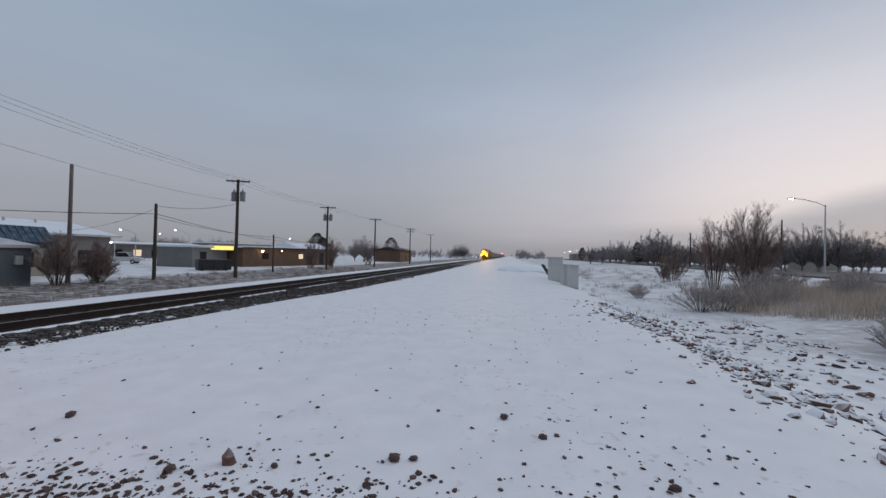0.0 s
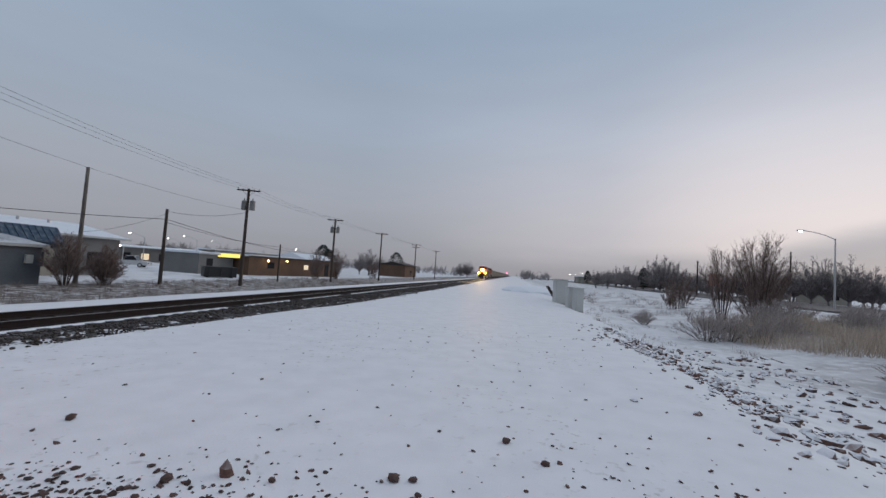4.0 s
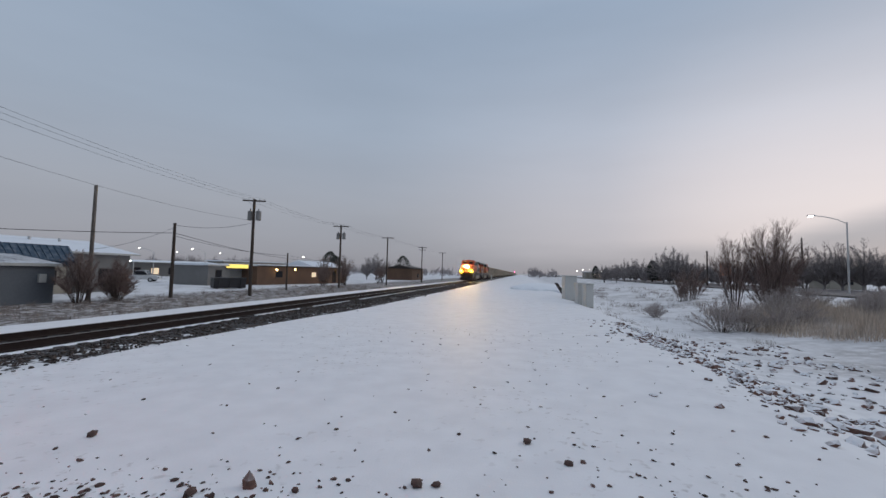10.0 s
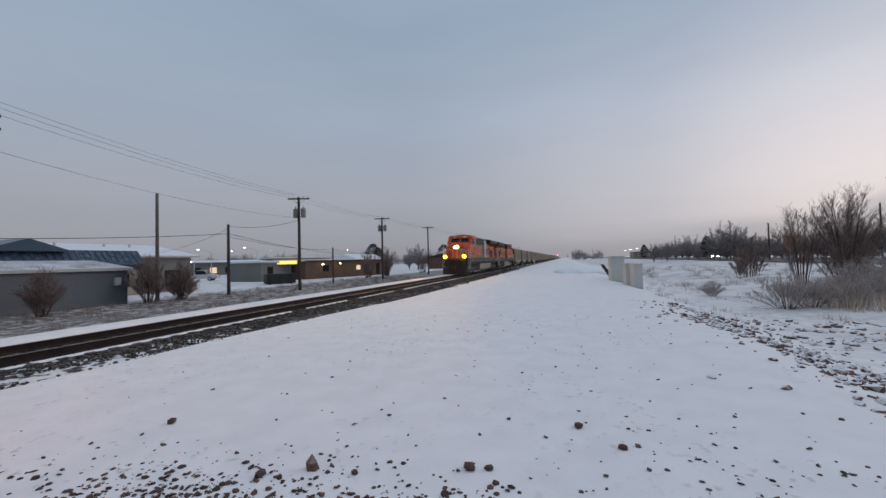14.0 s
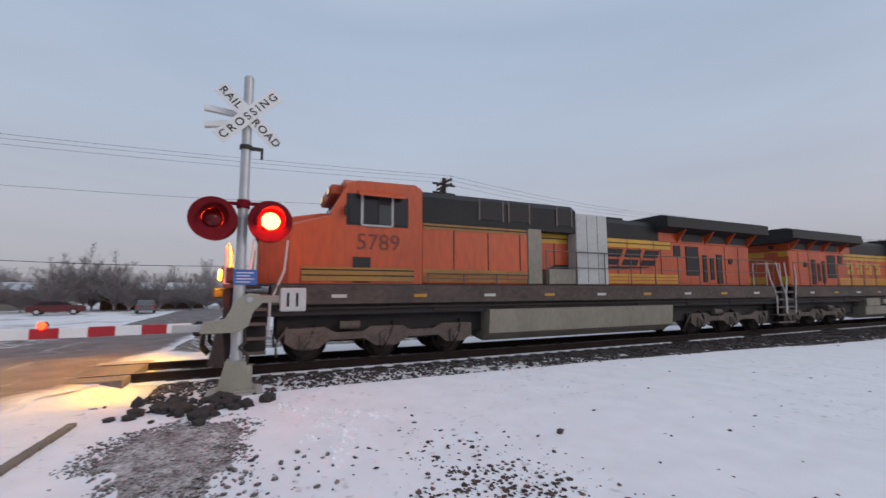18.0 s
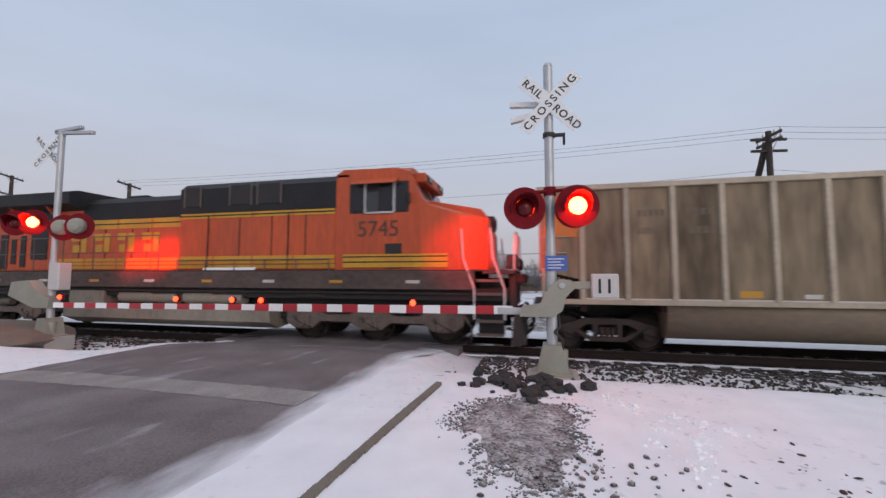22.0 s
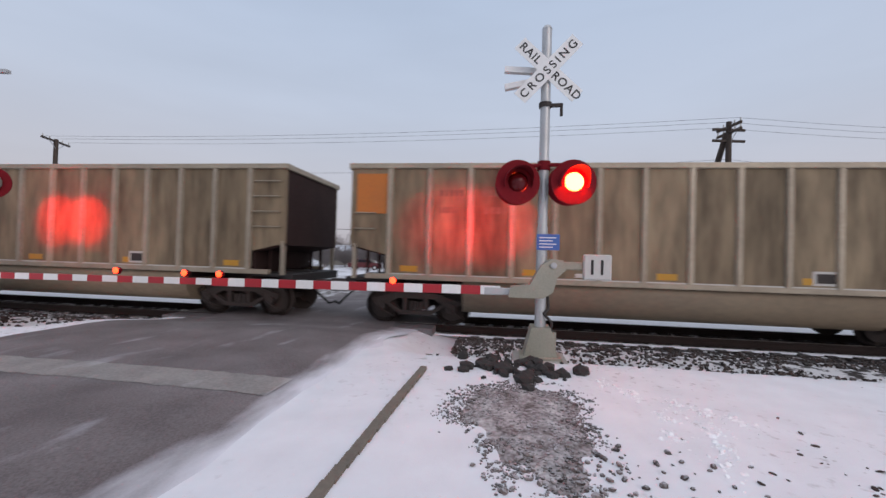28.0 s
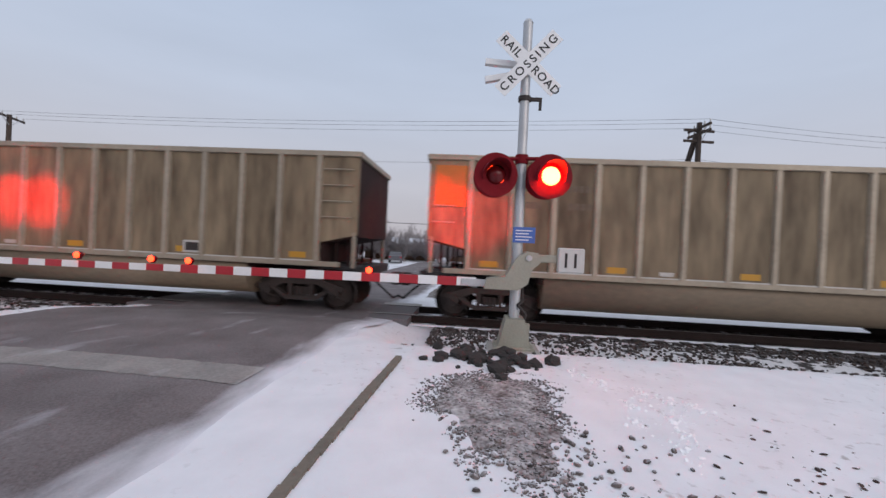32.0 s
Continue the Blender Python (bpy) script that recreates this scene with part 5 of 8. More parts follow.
    for y, d in ((0.0, 1), (L, -1)):
        part("end_wall", Shape().prism([(y, 1.9), (y, z1 - 0.02), (y + d * 0.06, z1 - 0.02), (y + d * 0.9, 1.74), (y + d * 0.9, 1.25), (y + d * 0.84, 1.25), (y + d * 0.84, 1.72)], 'x', -half + 0.06, half - 0.06), M_CAREND, car, "rust brown end wall")
        put("end_chord", Shape().box(-half, y - 0.06 if d > 0 else y - 0.02, z1 - 0.12, half, y + 0.02 if d > 0 else y + 0.06, z1 + 0.02, 0.01), M_CARRIB, car)
        put("end_sill", Shape().box(-1.45, y - 0.15, 0.95, 1.45, y + 0.15, 1.18, 0.02), M_DARK, car)
        put("coupler", Shape().box(-0.13, y, 0.72, 0.13, y - d * 0.62, 0.98, 0.04).box(-0.2, y - d * 0.55, 0.68, 0.2, y - d * 0.86, 1.02, 0.06), M_TRUCK, car)
        put("air_hose", Shape().pipe([(0.5, y - d * 0.15, 0.85), (0.5, y - d * 0.45, 0.6), (0.42, y - d * 0.7, 0.36), (0.3, y - d * 0.86, 0.42)], 0.028), M_RUBBER, car)
        put("end_platform", Shape().box(-1.5, y, 1.10, 1.5, y + d * 0.95, 1.18), M_DARK, car)
    # tub between the trucks
    arc = [(1.02 + 0.50 * math.cos(a), 0.98 - 0.60 * math.sin(a)) for a in [math.pi / 2 * k / 9 for k in range(10)]]
    tub = [(1.52, 1.22)] + arc + [(0.25, 0.36), (0.12, 0.62)]
    tub = tub + [(-a, b) for a, b in reversed(tub)]
    belly = Shape().prism(tub, 'y', 2.75, L - 2.75)
    belly.s = [len(f) == 4 for f in belly.f]
    part("tub", belly, M_TUB, car, "rounded tan tub floor")
    part("center_sill", Shape().box(-0.22, 0, 0.82, 0.22, L, 1.22), M_DARK, car)
    for y in (1.0, 2.72, L - 1.0, L - 2.75):
        put("bolster", Shape().box(-1.45, y - 0.08, 1.0, 1.45, y + 0.08, 1.24), M_CAREND, car)
    # coal heaped along the top
    rnd = random.Random(5)
    rows = []
    for i in range(33):
        y = 0.15 + (L - 0.3) * i / 32
        hump = min(1, min(i, 32 - i) / 5)
        rows.append([(-1.5 + 3.0 * k / 8, y, 3.45 + hump * 0.42 * math.sin(math.pi * k / 8) + rnd.uniform(-0.04, 0.04)) for k in range(9)])
    part("coal_load", strip(rows), M_COAL, car, "heap of coal")
    for (name, _), (heap, mat, parent) in heaps.items():
        part(name, heap, mat, parent)["kind"] = "stuff"
    wheels = car_truck(car, 1.55, True, far) + car_truck(car, L - 1.55, True, far)
    return car, wheels


TRAIN, TURNING = [], []
lead, lead_wheels = locomotive("5789", True, True, "orange and black freight locomotive with lit headlights, leading the train")
second, second_wheels = locomotive("5745", False, False, "orange and black freight locomotive with yellow stripes, running backwards")
TRAIN += [(lead, 0.0, 0), (second, 41.43, 180)]
TURNING += [(w, 0.53) for w in lead_wheels + second_wheels]
ref_car, ref_wheels = coal_car(None, True)
kinds = {}
patches = [M_PATCHO, M_PATCHY, M_PATCHG, M_PATCHO, M_PATCHO, M_PATCHO, M_PATCHO, M_PATCHO, M_PATCHO, None]
CARS = 44
for k in range(CARS):
    p = patches[k] if k < len(patches) else (M_PATCHO if k % 3 else None)
    key = (p.name if p else "", k >= 11)
    if key not in kinds:
        kinds[key] = ref_car if p is None and k < 11 else coal_car(p, p is not M_PATCHY, k >= 11)[0]
        car = kinds[key]
    else:
        car = copy_thing(kinds[key], Matrix())
    TRAIN.append((car, CAR_FIRST + k * CAR_PITCH, 0))
    if k < 9:
        TURNING += [(w, 0.456) for w in car.children if w.name.startswith("wheelset")]


def train_y(t):
    pts = NOSE
    for i in range(len(pts) - 1):
        if pts[i][0] <= t <= pts[i + 1][0]:
            (t0, y0), (t1, y1) = pts[i], pts[i + 1]
            return y0 + (y1 - y0) * (t - t0) / (t1 - t0)
    return pts[-1][1]


def key_train():
    for ob, off, turn in TRAIN:
        walk(ob, [(t, pose(TRACK_X, y + off, RAIL_TOP + 0.003, 0, 0, turn)) for t, y in NOSE])
    # wheels turn as far as the train rolls
    for ob, r in TURNING:
        m0 = ob.matrix_basis.copy()
        back = 1 if ob.parent is not second else -1
        times = [k * 0.05 for k in range(641)]
        walk(ob, [(t, m0 @ Matrix.Rotation(back * (train_y(0) - train_y(t)) / r, 4, 'X')) for t in times])

# ---- level crossing signals ----
FACE = Matrix(((0, 0, 1, 0), (1, 0, 0, 0), (0, 1, 0, 0), (0, 0, 0, 1)))   # x of a flat part runs along +y, its y up, its face towards +x
FLASHERS = []


def blade(parent, words, at):
    """One crossbuck board with its lettering and bolts."""
    b = part("blade", Shape().box(-0.61, -0.115, -0.004, 0.61, 0.115, 0.004, 0.002), M_SIGNW, parent, "white reflective crossbuck board", at)
    for word, x in words:
        me = text_mesh(word, 0.185, 0.001, 0.003, 1.12 if len(word) < 5 else 1.42)
        me.materials.clear()
        me.materials.append(M_SIGNK)
        part("lettering", me, M_SIGNK, b, "black capitals", Matrix.Translation((x, -0.005, 0.0055)) @ Matrix.Diagonal((0.98, 0.95, 1, 1)))
    return b


def crossbuck(parent, at):
    hub = part("crossbuck_bracket", Shape().box(-0.05, -0.06, -0.06, 0.05, 0.06, 0.0), M_STEEL, parent, "", at)
    blade(hub, (("RAIL", -0.375), ("ROAD", 0.375)), Matrix.Translation((0, 0, 0.006)) @ Matrix.Rotation(radians(-45), 4, 'Z'))
    blade(hub, (("CROSSING", 0.0),), Matrix.Translation((0, 0, 0.020)) @ Matrix.Rotation(radians(45), 4, 'Z'))
    return hub


def flasher(parent, at, phase, lens_on):
    """A round signal lamp with background disc, hood and a lens ball that turns its lit face out or in."""
    bg = Shape()
    n, r0, r1 = 28, 0.150, 0.335
    vs, fs = [], []
    for z in (-0.012, 0.012):
        for r in (r0, r1):
            vs += [(r * math.cos(2 * math.pi * i / n), r * math.sin(2 * math.pi * i / n), z) for i in range(n)]
    for i in range(n):
        j = (i + 1) % n
        fs += [(i, n + i, n + j, j), (2 * n + i, 2 * n + j, 3 * n + j, 3 * n + i), (n + i, 3 * n + i, 3 * n + j, n + j), (i, j, 2 * n + j, 2 * n + i)]
    bg.add(vs, fs)
    head = part("signal_lamp", bg, M_LAMPBK, parent, "round black signal background, reddened in colour for lamp glow", at)
    bowl = Shape()
    rings = [(0.155, 0.0), (0.20, -0.06), (0.19, -0.16), (0.12, -0.24), (0.0001, -0.26)]
    for (ra, za), (rb, zb) in zip(rings, rings[1:]):
        bowl.tube((0, 0, za), (0, 0, zb), ra, rb, 20, False)
    part("housing", bowl, M_ALU, head, "rounded lamp housing")
    hood = Shape()
    k = 18
    ha = [math.pi * (-0.12 + 1.24 * i / k) for i in range(k + 1)]
    for i in range(k):
        quad = []
        for r in (0.205, 0.215):
            for a in (ha[i], ha[i + 1]):
                dep = 0.10 + 0.26 * max(0, math.sin(a))
                quad += [(r * math.cos(a), r * math.sin(a), 0.0), (r * math.cos(a), r * math.sin(a) - 0.05 * dep, dep)]
        hood.add(quad, [(0, 2, 3, 1), (4, 5, 7, 6), (1, 3, 7, 5), (0, 4, 6, 2)])
    part("hood", hood, M_LAMPBK, head, "black lamp hood, reddened in colour for lamp glow")
    lens = Shape()
    lens.ball((0, 0, 0), 0.15, (1, 1, 1), 3)
    ball = part("lens", lens, M_LENSOFF, head, "red lens, lit on one side", pose(0, 0, -0.02))
    ball.data.materials.append(lens_on)
    ball.data.polygons.foreach_set("material_index", [1 if p.center.z > 0.055 else 0 for p in ball.data.polygons])
    FLASHERS.append((ball, phase))
    return head


def crossing_signal(x, y, height, gate, label):
    mast = thing("crossing_signal", label, "railroad signal", pose(x, y, -0.02), group="crossing signals")
    part("pole", Shape().tube((0, 0, 0.3), (0, 0, 2.0), 0.085, n=16).tube((0, 0, 2.0), (0, 0, height), 0.075, n=16), M_STEEL, mast, "galvanised steel pole")
    part("pole_cap", Shape().tube((0, 0, height), (0, 0, height + 0.05), 0.08, 0.055, 14), M_STEEL, mast)
    part("base", Shape().prism([(-0.27, 0), (0.27, 0), (0.24, 0.08), (0.14, 0.48), (-0.14, 0.48), (-0.24, 0.08)], 'x', -0.2, 0.2).box(-0.24, -0.31, 0, 0.24, 0.31, 0.05, 0.01), M_ALU, mast, "flared cast base")
    part("junction_box", Shape().tube((0.05, 0.14, 0.0), (0.05, 0.14, 0.40), 0.10, n=12), M_ALU, mast)
    part("foundation", Shape().box(-0.35, -0.4, -0.35, 0.35, 0.4, 0.01, 0.02), M_CONCRETE, mast)
    return mast


near_mast = crossing_signal(-7.38, -0.24, 5.08, True, "steel crossing signal with crossbuck, flashing red lamps and lowered gate")
crossbuck(near_mast, Matrix.Translation((0.10, 0.02, 4.41)) @ FACE @ Matrix.Rotation(radians(1), 4, 'Z'))
# second crossbuck, seen almost edge on
hub2 = part("crossbuck_bracket", Shape().box(-0.05, -0.06, -0.06, 0.05, 0.06, 0.0), M_STEEL, near_mast, "", Matrix.Translation((-0.10, 0.0, 4.43)))
for zz, tilt in ((0.03, 5), (-0.09, -10)):
    part("blade", Shape().box(-0.05, -0.64, -0.045, 0.05, 0.12, 0.045, 0.004), M_SIGNW, hub2, "white crossbuck board seen edge on",
         Matrix.Translation((0, 0, zz)) @ Matrix.Rotation(radians(-tilt), 4, 'X'))
part("band_clamp", Shape().tube((0, 0, 3.86), (0, 0, 3.93), 0.10, n=14).box(0.0, 0.08, 3.86, 0.05, 0.26, 3.91).box(0.0, 0.22, 3.72, 0.04, 0.26, 3.9), M_GREYSILL, near_mast, "dark clamp bracket")
part("lamp_arm", Shape().tube((0.06, -0.52, 2.93), (0.06, 0.56, 2.97), 0.03, n=8).tube((0, 0, 2.88), (0, 0, 3.02), 0.10, n=12), M_LAMPBK, near_mast)
flasher(near_mast, Matrix.Translation((0.24, -0.40, 2.66)) @ Matrix.Rotation(radians(10), 4, 'Z') @ FACE, 0.5, M_LENSON)
flasher(near_mast, Matrix.Translation((0.24, 0.41, 2.66)) @ Matrix.Rotation(radians(6), 4, 'Z') @ FACE, 0.0, M_LENSON)
flasher(near_mast, Matrix.Translation((-0.24, -0.41, 2.70)) @ Matrix.Rotation(radians(180), 4, 'Z') @ FACE, 0.0, M_LENSBACK)
flasher(near_mast, Matrix.Translation((-0.24, 0.41, 2.70)) @ Matrix.Rotation(radians(180), 4, 'Z') @ FACE, 0.5, M_LENSBACK)
plate = part("notice_plate", Shape().box(0.10, -0.09, 1.65, 0.108, 0.25, 1.89, 0.002), M_SIGNB, near_mast, "small blue notice plate")
for i in range(4):
    part("text_bar", Shape().box(0.108, -0.05, 1.83 - i * 0.048, 0.110, 0.20 - 0.05 * (i % 2), 1.845 - i * 0.048), M_SIGNW, plate)
# gate mechanism
mech = part("gate_mechanism", Shape().prism([(-0.50, 0.92), (-0.46, 1.08), (-0.18, 1.12), (-0.02, 1.42), (0.14, 1.52), (0.30, 1.50), (0.34, 1.36), (0.22, 1.24), (0.16, 1.02), (0.02, 0.92)], 'x', -0.06, 0.20), M_ALU, near_mast, "grey-green gate mechanism")
part("pivot", Shape().tube((0.20, 0.16, 1.42), (0.235, 0.16, 1.42), 0.045, n=12).tube((0.235, 0.16, 1.42), (0.25, 0.16, 1.42), 0.02, n=8), M_STEEL, mech)
part("counterweight_arm", Shape().box(0.0, 0.3, 1.36, 0.1, 0.66, 1.48, 0.015), M_ALU, mech)
cw = part("counterweight", Shape().box(0.06, 0.60, 1.22, 0.16, 1.00, 1.60, 0.02), M_CABINET, mech, "pale square counterweight")
for a in (0.72, 0.86):
    part("slot", Shape().box(0.158, a - 0.018, 1.30, 0.166, a + 0.018, 1.52), M_DARK, cw)
part("conduit", Shape().pipe([(0.0, 0.10, 0.95), (0.03, 0.12, 0.75), (0.10, 0.04, 0.68), (0.12, 0.16, 0.56), (0.06, 0.15, 0.38)], 0.022), M_GREYSILL, mech)
# gate arm across the street, striped red and white
ARM = [(-0.42, 1.00), (-10.62, 0.91)]
arm = part("gate_arm", Shape().box(0.03, -0.86, 0.94, 0.09, -0.40, 1.05, 0.01), M_STEEL, mech, "long striped gate arm")
y, red = -0.62, False
while y > -10.5:
    y2 = y - 0.305
    f = (y + 0.62) / (-10.0)
    h = 0.068 if y > -5.4 else 0.056
    zc = 1.005 - 0.09 * f
    part("stripe", Shape().box(0.02 if y > -5.4 else 0.027, y2, zc - h, 0.075 if y > -5.4 else 0.068, y, zc + h, 0.004), M_SIGNR if red else M_SIGNW, arm, "red stripe" if red else "white stripe")
    y, red = y2, not red
for a in (-2.32, -5.35, -6.0, -7.33, -10.45):
    la = part("arm_lamp", Shape().tube((0.10, a, 1.10), (0.02, a, 1.10), 0.052, n=12).box(0.03, a - 0.03, 1.03, 0.07, a + 0.03, 1.08), M_LAMPBK, arm, "small gate lamp")
    part("lens", Shape().ball((0.10, a, 1.10), 0.054, (0.7, 1, 1), 2), M_GATELAMP, la, "lit red lens")

far_mast = crossing_signal(-8.45, -12.75, 5.38, False, "steel crossing signal on the other side of the street, flashing red")
crossbuck(far_mast, Matrix.Translation((-0.25, -0.85, 5.0)) @ Matrix.Rotation(radians(4), 4, 'Z') @ FACE @ Matrix.Rotation(radians(0), 4, 'Z'))
part("bracket_arm", Shape().tube((0, 0, 5.05), (-0.22, -0.75, 5.1), 0.02, n=6).tube((0, 0, 4.8), (-0.22, -0.75, 4.9), 0.02, n=6), M_STEEL, far_mast)
hub3 = part("crossbuck_bracket", Shape().box(-0.06, -0.06, 5.36, 0.06, 0.2, 5.44), M_STEEL, far_mast)
for tilt, zz in ((3, 5.42), (-4, 5.36)):
    part("blade", Shape().box(-0.05, -0.2, -0.04, 0.05, 1.1 if tilt < 0 else 0.7, 0.04, 0.004), M_STEEL, hub3, "crossbuck board seen edge on", Matrix.Translation((0, 0, zz)) @ Matrix.Rotation(radians(tilt), 4, 'X'))
part("lamp_arm", Shape().tube((0.06, -0.9, 2.95), (0.06, 0.9, 2.98), 0.03, n=8), M_LAMPBK, far_mast)
flasher(far_mast, Matrix.Translation((0.24, -0.42, 2.95)) @ Matrix.Rotation(radians(25), 4, 'Z') @ FACE, 0.0, M_LENSON)
flasher(far_mast, Matrix.Translation((0.24, -1.05, 2.95)) @ Matrix.Rotation(radians(25), 4, 'Z') @ FACE, 0.5, M_LENSON)
flasher(far_mast, Matrix.Translation((0.10, 0.42, 2.80)) @ Matrix.Rotation(radians(205), 4, 'Z') @ FACE, 0.5, M_LENSBACK)
flasher(far_mast, Matrix.Translation((0.10, 0.95, 2.82)) @ Matrix.Rotation(radians(205), 4, 'Z') @ FACE, 0.0, M_LENSBACK)
fm = part("gate_mechanism", Shape().prism([(-1.2, 1.05), (-1.1, 1.4), (-0.5, 1.45), (-0.1, 1.1), (0.25, 1.0), (0.2, 0.75), (-0.3, 0.75)], 'x', -0.06, 0.22), M_ALU, far_mast, "grey-green gate mechanism")
part("equipment_box", Shape().box(-0.15, 0.05, 1.2, 0.15, 0.42, 1.9, 0.02), M_CABINET, far_mast)

# beams of the lamps that face the train
for px, py, pz, tx, ty, tz, watts in ((-7.72, -0.62, 2.72, -10.43, -2.0, 2.2, 1150), (-7.72, 0.15, 2.72, -10.43, -1.0, 2.2, 1150), (-8.6, -12.45, 2.85, -10.45, -12.7, 2.2, 520), (-8.6, -11.9, 2.85, -10.45, -11.8, 2.2, 520)):
    sp = new("signal_beam", bpy.data.lights.new("signal_beam", 'SPOT'))
    sp.data.energy, sp.data.color, sp.data.spot_size, sp.data.spot_blend, sp.data.shadow_soft_size = watts, (1.0, 0.004, 0.003), radians(42), 0.75, 0.10
    sp.matrix_world = look((px, py, pz), (tx, ty, tz))


def key_flashers():
    """Each lens ball faces out for half a second and in for half a second."""
    for ball, phase in FLASHERS:
        base, rows = pose(0, 0, -0.02), []
        t = 0.0
        for n in range(-1, 66):
            # lit while the time since the last quarter second is under a half
            start = n * 0.5 - 0.25
            out = (n % 2 == 0) == (phase == 0.0)
            a0, a1 = (180, 360) if out else (0, 180)
            for dt, f in ((0.0, 0.0), (0.04, 0.36), (0.07, 0.72), (0.10, 1.0)):
                tt = start - 0.05 + dt
                if 0 <= tt <= 32:
                    rows.append((round(tt, 3), base @ Matrix.Rotation(radians(a0 + (a1 - a0) * f), 4, 'Y')))
        first = 0 if phase == 0.0 else 180
        last = 0 if phase == 0.0 else 180
        rows = [(0.0, base @ Matrix.Rotation(radians(first), 4, 'Y'))] + [r for r in rows if 0.05 < r[0] < 31.95] + [(32.0, base @ Matrix.Rotation(radians(last), 4, 'Y'))]
        walk(ball, rows)

# ---- poles and wires ----
def utility_pole(x, y, z0, z1, arms=(), r=0.15, transformers=0, label="weathered wooden utility pole", brace=None, arm_turn=0, wood=None):
    p = thing("utility_pole", label, "utility pole", pose(x, y, z0 - 0.3), group="utility poles")
    h = z1 - z0 + 0.3
    part("pole", Shape().tube((0, 0, 0), (0, 0, h), r, r * 0.72, 12), wood or M_WOODPOLE, p)
    for dz, half in arms:
        m = Matrix.Rotation(radians(arm_turn), 4, 'Z')
        arm = part("crossarm", Shape().box(-half, -0.05, h - dz - 0.06, half, 0.05, h - dz + 0.06, 0.01, m), M_WOODPOLE, p)
        for k in (-0.92, -0.45, 0.45, 0.92):
            q = m @ Vector((half * k, 0, h - dz))
            part("insulator", Shape().tube(q + Vector((0, 0, 0.06)), q + Vector((0, 0, 0.22)), 0.045, 0.03, 8), M_CABINET, arm)
        for s in (-1, 1):
            part("arm_brace", Shape().tube(m @ Vector((s * half * 0.6, 0.05, h - dz)), m @ Vector((0, 0.05, h - dz - 0.55)), 0.02, n=5), M_STEEL, arm)
    for k in range(transformers):
        s = -1 if k else 1
        t = part("transformer", Shape().tube((s * 0.42, 0.1, h - 1.95), (s * 0.42, 0.1, h - 1.15), 0.24, n=14).tube((s * 0.42, 0.1, h - 1.15), (s * 0.42, 0.1, h - 1.05), 0.24, 0.12, 14), M_CAN, p, "grey transformer can")
        part("bushing", Shape().tube((s * 0.42, 0.1, h - 1.05), (s * 0.42, 0.1, h - 0.85), 0.05, 0.03, 8), M_GREYSILL, t)
    if brace:
        bx, by = brace
        part("brace_pole", Shape().tube((bx - x, by - y, 0.1), (0, -0.1, h - 0.55), 0.17, 0.13, 12), M_WOODPOLE, p, "slanting brace pole")
    return p


LINE_X = -24.3
poles = [(-22.6, 10.2, 8.45), (LINE_X, 33.3, 7.88), (-24.85, 53.0, 7.79), (-24.5, 72.3, 7.84), (-24.4, 99.0, 7.8), (-24.4, 126.0, 7.8)]
utility_pole(-22.6, 10.2, -0.95, 8.45, ((0.25, 0.85), (0.55, 0.85)), 0.17, 0, "wooden utility pole with double crossarms and a brace pole", (-26.3, 9.3), 8)
for q, m in ((9.3, 98), (8.75, 98)):
    part("crossarm", Shape().box(-0.8, -0.05, q - 0.06, 0.8, 0.05, q + 0.06, 0.01, Matrix.Rotation(radians(m), 4, 'Z')), M_WOODPOLE, bpy.data.objects["utility_pole"])
part_band = part("marker_band", Shape().tube((0, 0, 2.35), (0, 0, 2.75), 0.172, n=12), M_SIGNR, bpy.data.objects["utility_pole"], "faded red band")
part("stub", Shape().tube((0.1, 0, 6.9), (0.75, 0, 6.92), 0.03, n=5), M_WOODPOLE, bpy.data.objects["utility_pole"])
utility_pole(LINE_X, 33.3, -1.0, 7.88, ((0.15, 1.0),), 0.16, 2, "wooden utility pole with crossarm and two transformers", None, 20)
utility_pole(-24.85, 53.0, -1.0, 7.79, ((0.15, 1.1),), 0.16, 2, "wooden utility pole with crossarm and two transformers", None, 10)
utility_pole(-24.5, 72.3, -1.0, 7.84, ((0.15, 1.1),), 0.15, 0, "wooden utility pole with a single crossarm", None, 10)
utility_pole(-24.4, 99.0, -1.0, 7.8, ((0.15, 1.1), (0.8, 0.9)), 0.15, 0, "wooden utility pole with two crossarms", None, 10)
utility_pole(-24.4, 126.0, -1.0, 7.8, ((0.15, 1.1),), 0.15, 0, "wooden utility pole with a single crossarm", None, 10)
utility_pole(-27.9, 28.4, -1.0, 5.06, (), 0.15, 0, "dark bare wooden pole")
utility_pole(-29.2, 23.0, -1.0, 7.05, (), 0.14, 0, "pale weathered pole stub with peeling bark", wood=M_PALEPOLE)
utility_pole(-27.3, 44.0, -1.0, 3.4, (), 0.11, 0, "short bare wooden post")
utility_pole(-24.0, -30.0, -1.0, 8.4, ((0.15, 1.3),), 0.17, 0, "wooden utility pole with a single crossarm", None, 20)
utility_pole(-24.0, -42.2, -1.0, 9.7, ((0.15, 1.3), (1.6, 1.2)), 0.17, 0, "wooden utility pole with two crossarms", None, 30)
utility_pole(-60.0, -34.0, -1.0, 8.6, ((0.15, 1.4),), 0.18, 1, "wooden utility pole with crossarm and transformer", None, 40)
utility_pole(36.0, 88.6, 0.0, 6.9, ((0.15, 1.2),), 0.16, 0, "wooden utility pole beside the highway", None, 60)
utility_pole(52.0, 88.0, 0.0, 9.6, ((0.15, 1.3), (0.9, 1.1)), 0.17, 0, "wooden utility pole with two crossarms by the highway", None, 60)


